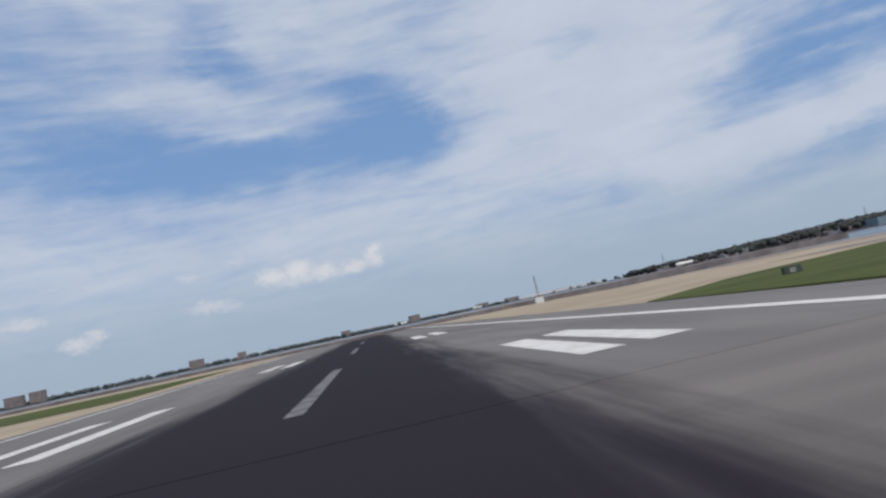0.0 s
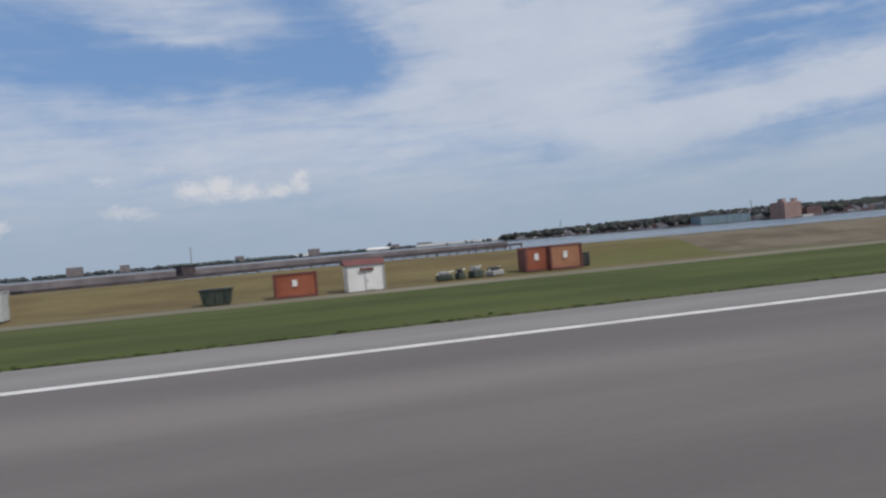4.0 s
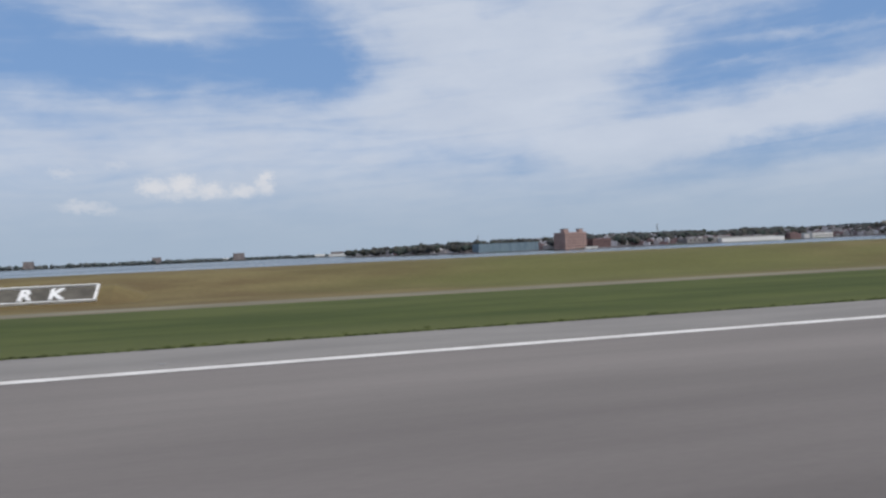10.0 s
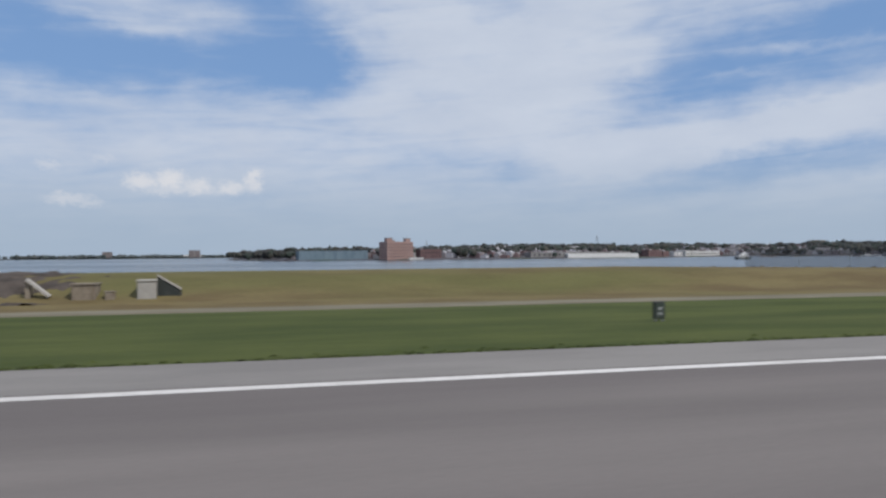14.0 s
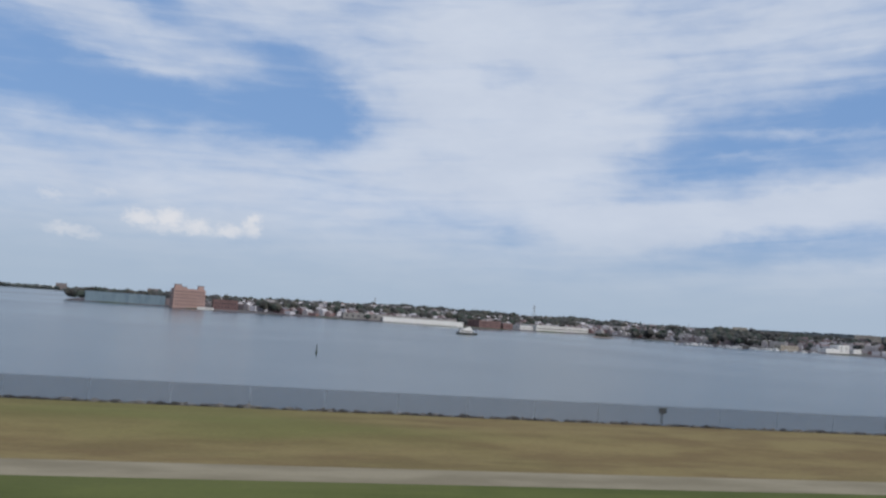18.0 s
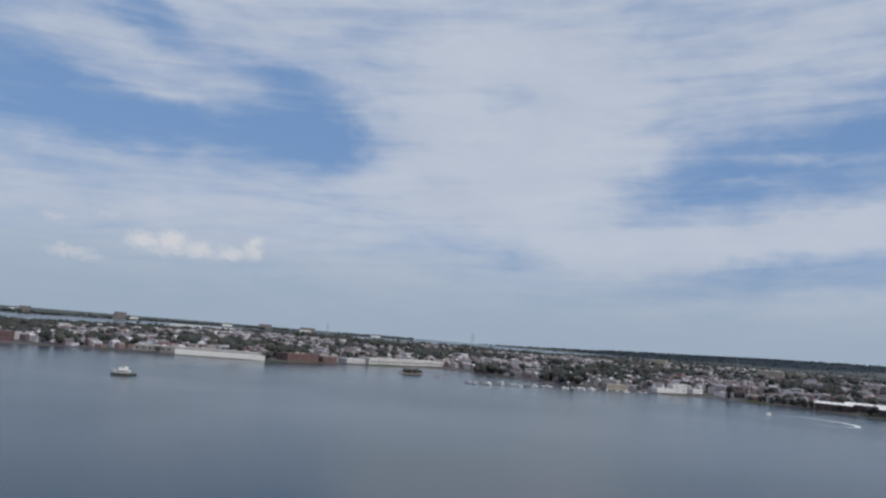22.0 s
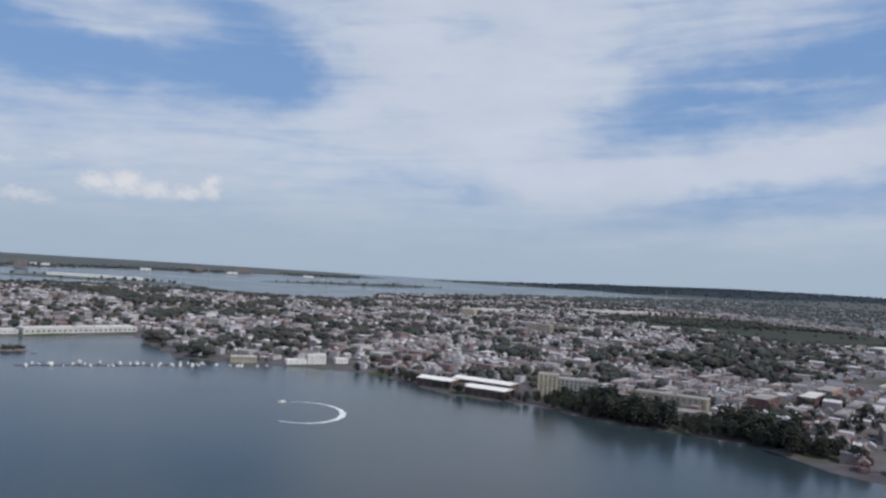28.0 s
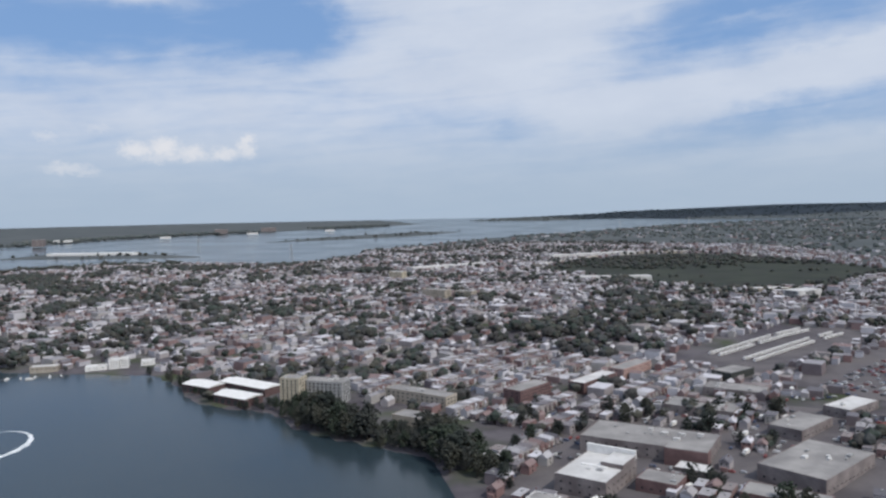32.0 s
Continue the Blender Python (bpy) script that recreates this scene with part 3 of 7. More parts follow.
# ---- the lie of the land ----
def bank(x):
    """Height of the dike along the shore."""
    return float(np.interp(x, [56, 68, 78, 148, 158, 172, 196, 240, 390, 432, 640], [0.0, 0.0, 0.75, 0.75, 0.6, 0.6, 0.9, 1.0, 1.0, 0.35, 0.3]))


def ground_z(x, y):
    """The airfield's height, in metres."""
    if y <= 13:
        return -0.03
    b = bank(x)
    flat = np.interp(x, [56, 72], [0.25, 1.0])
    ys = [13, 20, 29, 32.5, 34, 36, 38, 41, 43.6, 46, 50, 56]
    zs = [-0.03, -0.15 * flat, -0.33 * flat, -0.33 * flat, -0.28 * flat, -0.17 * flat, 0.62 * b, b, 0.92 * b, -0.2, -1.3, -2.6]
    if x < 72:
        reach = float(np.interp(x, [30, 50, 64, 72], [140, 90, 25, 0]))
        if y > 44:
            y = 44 + max(0.0, y - 44 - reach) if y > 44 + reach else 43.6
    return float(np.interp(y, ys, zs))


def drape(name, x0, x1, y0, y1, material, lift, step=6.0, rows=6, label="", kind="structure"):
    """A sheet laid over the ground."""
    xs = np.linspace(x0, x1, max(2, int((x1 - x0) / step) + 1))
    ys = np.linspace(y0, y1, rows + 1)
    verts = [(x, y, ground_z(x, y) + lift) for x in xs for y in ys]
    n = len(ys)
    faces = [(i * n + j, (i + 1) * n + j, (i + 1) * n + j + 1, i * n + j + 1) for i in range(len(xs) - 1) for j in range(n - 1)]
    return tagged(mesh_ob(name, verts, faces, material, flat=False), label, "", "", kind)


def strip(bm, pts, width, z):
    """A painted band along points."""
    prev = None
    for k, p in enumerate(pts):
        a, b = pts[max(0, k - 1)], pts[min(len(pts) - 1, k + 1)]
        d = Vector((b[0] - a[0], b[1] - a[1])).normalized()
        s = [bm.verts.new((p[0] - q * d.y * width / 2, p[1] + q * d.x * width / 2, z)) for q in (-1, 1)]
        if prev:
            bm.faces.new((prev[0], s[0], s[1], prev[1]))
        prev = s
    for f in bm.faces:
        if f.normal.z < 0:
            f.normal_flip()
    return bm


def paint(name, quads, material, z, label=""):
    verts, faces = [], []
    for q in quads:
        n = len(verts)
        verts += [(x, y, z) for x, y in q]
        faces.append(tuple(range(n, n + len(q))))
    ob = mesh_ob(name, verts, faces, material)
    return tagged(ob, label, "", "", "structure")


def oblong(x0, x1, y0, y1):
    return [(x0, y0), (x1, y0), (x1, y1), (x0, y1)]

# ---- ground, water, far shores ----
xs = np.concatenate([np.arange(-1500, -60, 60), np.arange(-60, 645, 6.0), [660.0]])
ys = np.concatenate([[-1200, -300, -60, -14, 12.9], np.arange(13, 60, 1.6), np.arange(61, 210, 8.0)])
verts = [(x, y, (ground_z(x, y) - (0.02 if y < 60 else 0)) if x < 655 else -2.6) for x in xs for y in ys]
n = len(ys)
faces, slots = [], []
for i in range(len(xs) - 1):
    for j in range(n - 1):
        faces.append((i * n + j, (i + 1) * n + j, (i + 1) * n + j + 1, i * n + j + 1))
        x, y = xs[i], ys[j]
        slots.append(3 if 108 < x < 172 and 32 < y < 45.5 else 1 if x > 64 and y > 20 and y < 45.5 else 2 if x > 58 and y >= 45.5 else 0)
tagged(mesh_ob("ground", verts, faces, [SAND, DRY, ROCK, BARE_BANK], slots=slots, flat=False), "flat sandy airfield with a dry grassy dike along the bay", "ground", "", "structure")

water = mesh_ob("water", [(-5200, -2500, -1), (5200, -2500, -1), (5200, 5200, -1), (-5200, 5200, -1)], [(0, 1, 2, 3)], WATER)
tagged(water, "calm grey-blue bay under a bright hazy sky", "water", "", "structure")

SHORE = np.array([(345, 780), (362, 640), (384, 500), (396, 481), (443, 484), (447, 461), (480, 460), (505, 465), (548, 469), (612, 468), (630, 474), (648, 484), (661, 498), (693, 518), (718, 535),
                  (748, 555), (768, 500), (792, 442), (850, 425), (890, 412),
                  (908, 386), (921, 352), (938, 338), (959, 327), (970, 302), (983, 288), (998, 275), (1018, 258), (1022, 238), (1024, 217), (1035, 196), (1060, 150), (1100, 90), (1140, 20), (1180, -100), (1250, -400),
                  (4800, -400), (4800, 2900), (2600, 2750), (2250, 2620), (1926, 2390), (1600, 2100), (1300, 1850), (1009, 1463), (1000, 1310), (904, 1157), (785, 1224), (613, 1261),
                  (488, 1163), (420, 1000), (380, 880)], float)
ISLAND = np.array([(330, 1490), (520, 1440), (712, 1400), (722, 1430), (560, 1590), (380, 1620)], float)
FAR_SHORE = np.array([(-5200, 900), (-1500, 1350), (100, 1850), (301, 2332), (579, 2595), (940, 2939), (1100, 3080), (1300, 3420), (1150, 4400), (100, 4600), (-1500, 4300), (-5200, 3600)], float)
RIDGE_SHORE = np.array([(1540, 3720), (1830, 3470), (2296, 3620), (2480, 3130), (2800, 3080), (3300, 2750), (5200, 2200), (5200, 5100), (2600, 4500), (1700, 3950)], float)
FAR_SPIT = np.array([(760, 1900), (1150, 2080), (1330, 2350), (1200, 2420), (900, 2150)], float)


def inside_by(poly, x, y):
    """How far points lie inside an outline; negative outside."""
    x, y = np.asarray(x, float), np.asarray(y, float)
    best, within = np.full(x.shape, 1e9), np.zeros(x.shape, bool)
    for (ax, ay), (bx, by) in zip(poly, np.roll(poly, -1, 0)):
        ex, ey = bx - ax, by - ay
        t = np.clip(((x - ax) * ex + (y - ay) * ey) / (ex * ex + ey * ey), 0, 1)
        best = np.minimum(best, np.hypot(x - ax - t * ex, y - ay - t * ey))
        cross = (ay > y) != (by > y)
        with np.errstate(divide="ignore", invalid="ignore"):
            within ^= cross & (x < (bx - ax) * (y - ay) / np.where(ey == 0, 1e-9, ey) + ax)
    return np.where(within, best, -best)


def town_z(x, y):
    d = inside_by(SHORE, x, y)
    return -1 + np.clip(d * 0.22, -1.5, 0.8) + np.clip((d - 8) * 0.030, 0, 7.5)


def ridge_z(x, y):
    """Low wooded hills behind the far channel."""
    rise = np.clip(inside_by(RIDGE_SHORE, x, y) / 260, 0, 1)
    return rise * (2 + 14 * np.clip((x - 1600) / 750, 0, 1) + 33 * np.clip((x - 2300) / 900, 0, 1))


def land(name, poly, x0, x1, y0, y1, cell, material, label, height=None):
    gx, gy = np.arange(x0, x1 + cell, cell), np.arange(y0, y1 + cell, cell)
    mx, my = np.meshgrid(gx, gy, indexing="ij")
    if height is None:
        z = town_z(mx, my)
    else:
        d = inside_by(poly, mx, my)
        z = -1 + np.clip(d * 0.05, -2.0, 1.0) + np.clip(d * height[0], 0, height[1]) + (d > 0) * ridge_z(mx, my)
    n = len(gy)
    keep = z > -2.4
    faces = []
    for i in range(len(gx) - 1):
        for j in range(n - 1):
            if keep[i, j] or keep[i + 1, j] or keep[i, j + 1] or keep[i + 1, j + 1]:
                faces.append((i * n + j, (i + 1) * n + j, (i + 1) * n + j + 1, i * n + j + 1))
    ob = mesh_ob(name, np.stack([mx.ravel(), my.ravel(), z.ravel()], 1).tolist(), faces, material, flat=False)
    return tagged(ob, label, "ground", "", "structure")


land("town_land", SHORE, 350, 1500, 60, 1480, 9.0, TOWN, "built-up peninsula with streets, yards and trees")
land("inland_ground", SHORE, 1500, 4700, -400, 2900, 70.0, HAZED_WOOD, "distant wooded suburbs tinted with painted haze", (0.004, 6.0))
land("inland_ground_north", SHORE, 1000, 1500, 1480, 2100, 20.0, HAZED_WOOD, "distant wooded suburbs tinted with painted haze", (0.004, 6.0))
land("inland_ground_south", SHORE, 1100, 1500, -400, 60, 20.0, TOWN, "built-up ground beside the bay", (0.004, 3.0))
land("island_ground", ISLAND, 300, 760, 1370, 1660, 12.0, HAZED_WOOD, "low wooded island in the river", (0.02, 1.0))
land("far_shore", FAR_SHORE, -5100, 5150, 850, 4900, 90.0, HAZED_WOOD, "far shore along the horizon, its colour tinted for haze", (0.003, 2.5))
land("far_ridge", RIDGE_SHORE, 1480, 5150, 2150, 4950, 70.0, HAZED_WOOD, "long wooded ridge along the horizon", (0.003, 2.5))
land("far_spit", FAR_SPIT, 700, 1400, 1850, 2450, 25.0, HAZED_WOOD, "far low spit of land in the river", (0.01, 1.5))

# ---- runway, shoulders, markings ----
def slab(name, x0, x1, y0, y1, z0, z1, material, label):
    bm = boxes((x0, x1, y0, y1, z0, z1))
    me = bpy.data.meshes.new(name)
    bm.to_mesh(me)
    bm.free()
    me.materials.append(material)
    return tagged(new(name, me), label, "", "", "structure")


slab("runway", -1400, 640, -10.6, 10.6, -0.3, 0.0, ASPHALT, "long grey asphalt runway with tyre wear and a painted-in dim lane")
slab("shoulder_north", -1400, 640, 10.6, 13.0, -0.3, -0.004, SHOULDER, "paler asphalt shoulder beside the runway")
slab("shoulder_south", -1400, 640, -13.0, -10.6, -0.3, -0.004, SHOULDER, "paler asphalt shoulder beside the runway")


def across(a, b, y0, y1):
    """A band of the crossing runway: from a to b beside its middle line."""
    return [(a + LEAN * y0, y0), (b + LEAN * y0, y0), (b + LEAN * y1, y1), (a + LEAN * y1, y1)]


E_L, E_R = -12.9, 13.35
bm = prism(bmesh.new(), across(E_L - 1.6, E_R + 3.0, 10.6, 190), -0.3, 0.008)
me = bpy.data.meshes.new("crossing_runway")
bm.to_mesh(me)
bm.free()
me.materials.append(CROSSING)
tagged(new("crossing_runway", me), "grey asphalt runway crossing at nearly a right angle", "", "", "structure")
white = [across(E_R - 0.45, E_R + 0.05, -2, 190), across(E_L, E_L + 0.4, 12, 190)]
white += [across(a, a + 0.95, 15.0, 25.4) for a in (7.9, 9.4)] + [across(a, a + 0.9, 20, 33) for a in (-5.4, -7.9)]
white += [across(a, a + 0.95, 60, 72) for a in (7.0, 8.6)] + [across(a, a + 0.95, 60, 72) for a in (-3.6, -5.4)]
paint("crossing_centre_line", [across(1.78, 2.2, y, y + 19) for y in (16, 58, 100, 142)], PAINT_SCUFFED, 0.016, "white centre dashes darkened by rubber")
paint("crossing_markings", white, PAINT_WHITE, 0.018, "white edge lines and touchdown bars")
edge = [oblong(-1400, E_L - 2, 10.16, 10.46), oblong(E_R + 0.6, 37.2, 10.16, 10.46), oblong(38.6, 640, 10.16, 10.46)]
bars = [oblong(41.0, 51.6, 6.7, 7.5), oblong(41.0, 51.6, 5.25, 6.05), oblong(179.7, 189.8, 5.35, 6.22)]
bars += [oblong(-1400, 640, -10.5, -10.13)] + [oblong(x, x + 14.3, -0.2, 0.2) for x in np.arange(-1190, 630, 28.6)]
paint("runway_edge_line", edge, PAINT_WHITE, 0.005, "white painted runway edge line")
paint("runway_markings", bars, PAINT_WHITE, 0.005, "white painted touchdown and aiming bars")
paint("hold_line_ground", [oblong(36.95, 38.45, -9, 10.4)], PAINT_BLACK, 0.006, "black ground of the hold line")
yellow = [oblong(37.62, 37.82, -9, 10.4), oblong(38.02, 38.22, -9, 10.4)]
for k in range(20):
    y = -8.6 + k * 0.96
    yellow += [oblong(37.05, 37.23, y, y + 0.48), oblong(37.34, 37.52, y, y + 0.48)]
paint("hold_line_bars", yellow, PAINT_YELLOW, 0.010, "yellow bars of the hold line")
# taxiway and its lines
bm = prism(bmesh.new(), [(41.5, 10.62), (64.5, 10.62), (62.6, 13.2), (61.4, 17), (61.8, 22), (64, 26), (66, 34), (70, 60), (80, 110), (30, 110), (44.8, 48), (45.3, 28), (44.6, 17), (43.4, 13.2)], -0.4, -0.001)
me = bpy.data.meshes.new("taxiway")
bm.to_mesh(me)
bm.free()
me.materials.append(TAXI)
tagged(new("taxiway", me), "tan-grey taxiway with dark wheel tracks", "", "", "structure")
bm = strip(bmesh.new(), [(53.0, 11.0), (53.0, 15.4), (53.3, 20.4), (54.0, 29.0), (55.2, 38), (58, 60)], 0.10, 0.010)
part("taxiway_centre_line", bm, PAINT_OLD, None)
tagged(bpy.data.objects["taxiway_centre_line"], "faded yellow taxiway centre line", "", "", "structure")
EDGES = ([(58.9, 11.0), (58.3, 12.3), (58.05, 15.9), (58.2, 21), (58.7, 28)], [(46.8, 14.7), (47.2, 16.7), (47.4, 18.6), (47.6, 22.2), (47.9, 27.5)])
bm = bmesh.new()
for line in EDGES:
    strip(bm, [(x + 0.09, y) for x, y in line], 0.42, 0.006)
part("taxiway_edge_ground", bm, PAINT_BLACK, None)
tagged(bpy.data.objects["taxiway_edge_ground"], "dark painted ground of the taxiway edge lines", "", "", "structure")
bm = strip(bmesh.new(), [(42.9, 13.35), (44.0, 12.9), (45.1, 12.5)], 0.12, 0.006)
strip(bm, [(45.0, 23.1), (47.3, 24.1)], 0.14, 0.006)
part("taxiway_pale_joints", bm, SHOULDER, None)
tagged(bpy.data.objects["taxiway_pale_joints"], "pale filled joints in the taxiway", "", "", "structure")
bm = bmesh.new()
for off in (0.0, 0.18):
    for line in EDGES:
        strip(bm, [(x + off, y) for x, y in line], 0.085, 0.012)
part("taxiway_edge_lines", bm, PAINT_OLD, None)
tagged(bpy.data.objects["taxiway_edge_lines"], "pair of faded yellow edge lines", "", "", "structure")
dashes = [oblong(51.4 + k * 0.8, 51.8 + k * 0.8, 41.6 - k * 0.6, 41.9 - k * 0.6) for k in range(8)]
paint("taxiway_dashes", dashes, PAINT_WHITE, 0.012, "row of short white dashes")
# grass, perimeter road, access roads
bm = prism(bmesh.new(), [(17.8, 13.02), (42.8, 13.02), (44.6, 17), (45.2, 28), (44.6, 48), (38, 46), (27, 41.5), (18.8, 34)], -0.3, 0.02)
me = bpy.data.meshes.new("grass_island")
bm.to_mesh(me)
bm.free()
me.materials.append(GRASS)
tagged(new("grass_island", me), "mown green grass between the runways", "", "", "structure")
drape("grass_strip", 62.2, 640, 13.02, 29.2, GRASS, 0.02, 5.0, 8, "mown green grass strip beside the runway")
# ragged tufts along the edge of the grass, coloured darker for its shaded lip
V, Fc = [], []
for k in range(16000):
    x = rnd.uniform(62.5, 470) if k > 1100 else rnd.uniform(18, 42.6)
    if 153.6 < x < 159.2 or 347 < x < 354.2:
        continue
    y, h, w = 13.02 + rnd.expovariate(9.0), rnd.uniform(0.008, 0.026), rnd.uniform(0.03, 0.09)
    b, d = len(V), rnd.uniform(-0.05, 0.05)
    V += [(x - w, y, -0.03), (x + w, y, -0.03), (x + d, y + rnd.uniform(-0.06, 0.04), h), (x + d, y + 0.08, -0.03)]
    Fc += [(b, b + 1, b + 2), (b + 1, b + 3, b + 2), (b + 3, b, b + 2)]
tagged(mesh_ob("grass_fringe", V, Fc, GRASS_EDGE_SHADED), "uneven grass tufts along the pavement edge", "grass", "", "stuff")
drape("perimeter_road", 60, 640, 29.2, 31.9, GRAVEL, 0.012, 5.0, 3, "pale gravel perimeter road")
paint("grass_beyond", [[(-200, 70), (-14, 70), (-10, 130), (-200, 170)]], GRASS, 0.03, "green grass beyond the crossing runway")


def access(name, x0, x1, flare, material):
    rows = [(13.0, flare), (14.5, flare * 0.5), (17, flare * 0.15), (24, 0.0), (29.2, 0.6), (33.5, 1.5)]
    verts, faces = [], []
    for y, f in rows:
        for k in range(5):
            x = x0 - f + (x1 - x0 + 2 * f) * k / 4
            verts.append((x, y, max(ground_z(x, y) + 0.034, -0.4)))
    for r in range(len(rows) - 1):
        for k in range(4):
            a = r * 5 + k
            faces.append((a, a + 1, a + 6, a + 5))
    tagged(mesh_ob(name, verts, faces, material), "tan paved access road across the grass", "", "", "structure")


access("access_road_west", 154.6, 158.2, 0.8, TAXI)
access("access_road_east", 349.6, 352.9, 1.5, SANDY_ROAD)

# ---- town across the bay ----
GRID = radians(-40.0)
CG, SG = math.cos(GRID), math.sin(GRID)
# outlines kept free of houses: middle, half sizes, turn in degrees
BLOCKS = [(924, 370, 13, 9, -40), (946, 364, 17, 8, -40), (943, 345, 12, 8, -40), (1092, 248, 25, 18, -40), (1068, 222, 17, 13, -40), (1132, 213, 24, 18, 35),
          (584, 483, 38, 10, 1), (644, 494, 18, 11, 42), (708, 548, 48, 14, 37), (866, 434, 22, 12, 10), (458, 470, 14, 10, 15), (420, 493, 26, 8, 6), (478, 472, 9, 7, 5), (1218, 385, 62, 26, 32),
          (1300, 330, 110, 45, 32), (1009, 296, 50, 16, -40), (1180, 272, 22, 14, 0), (1150, 250, 14, 10, 0), (1022, 323, 17, 5, -42), (975, 338, 18, 7, -22)]
FIELD = np.array([(1197, 870), (1379, 1065), (1490, 1050), (1545, 871), (1560, 745), (1390, 624), (1317, 624), (1249, 744)], float)


def free_of_blocks(x, y, pad=0.0):
    ok = np.ones(np.shape(x), bool)
    for bx, by, hx, hy, turn in BLOCKS:
        c, s = math.cos(radians(turn)), math.sin(radians(turn))
        u, v = (x - bx) * c + (y - by) * s, -(x - bx) * s + (y - by) * c
        ok &= (np.abs(u) > hx + pad) | (np.abs(v) > hy + pad)
    return ok


# rows of attached houses run up from the shore; each: middle, number of units, pitched or flat
ROW_TURN, UNIT = 41.0, 3.0
RU, RV = (math.cos(radians(ROW_TURN)), math.sin(radians(ROW_TURN))), (-math.sin(radians(ROW_TURN)), math.cos(radians(ROW_TURN)))
BLOCKS += [(1068, 322, 12, 5.5, 41), (1100, 331, 15, 5, 41), (1124, 350, 14, 5, 41)]
ROWS, ROW_STREETS = [], []
for off in (0, 9.5, 26, 35.5, 52, 61.5, 78, 87.5, 104, 113.5):
    u = -58.0
    while u < 72:
        units = 7 + (int(u * 7 + off * 3) % 4)
        mid = u + units * UNIT / 2
        x, y = 1087 + mid * RU[0] + off * RV[0], 282 + mid * RU[1] + off * RV[1]
        ends = np.array([(x + k * units * UNIT / 2 * RU[0], y + k * units * UNIT / 2 * RU[1]) for k in (-1, -0.5, 0, 0.5, 1)])
        if inside_by(SHORE, ends[:, 0], ends[:, 1]).min() > 16 and bool(free_of_blocks(ends[:, 0], ends[:, 1], 3.2).all()):
            ROWS.append((x, y, units, off in (0, 35.5)))
        u += units * UNIT + 3.5
ROWS = ROWS[:30]
BLOCKS += [(x, y, n * UNIT / 2, 2.8, ROW_TURN) for x, y, n, pitched in ROWS]


def lumpy(x, y, f, seed):
    return np.sin(x * f + seed) * np.cos(y * f * 1.3 + seed * 2) + 0.6 * np.sin((x + y) * f * 2.1 + seed * 3)


def plots():
    """House plots along the streets, as x, y, turn and kinds of size."""
    found = []
    for kv in range(-10, 62):
        for side in (4.6, 13.4):
            v = kv * 21.0 + side
            u = -900.0 + (kv % 3) * 1.3
            while u < 900:
                u += nrng.uniform(3.3, 4.8)
                if u % 86 < 7:
                    continue
                found.append((u, v + nrng.normal(0, 0.5)))
    a = np.array(found)
    x, y = 560 + a[:, 0] * CG - a[:, 1] * SG, 420 + a[:, 0] * SG + a[:, 1] * CG
    d = inside_by(SHORE, x, y)
    ok = (d > 9) & free_of_blocks(x, y, 2.5) & (inside_by(FIELD, x, y) < -4) & (x < 1660) & (x > 360) & (y > 60) & (y < 1460)
    ok &= nrng.random(len(x)) < np.where(np.hypot(x - 1000, y - 250) < 620, 0.80, 0.50) * (1 - 0.45 * (lumpy(x, y, 0.017, 1.0) > 0.55))
    return x[ok], y[ok]


hx, hy = plots()
near = np.argsort(np.hypot(hx - 1075, hy - 190))
NEAR_HOUSES = near[:255]
far_houses = near[255:]


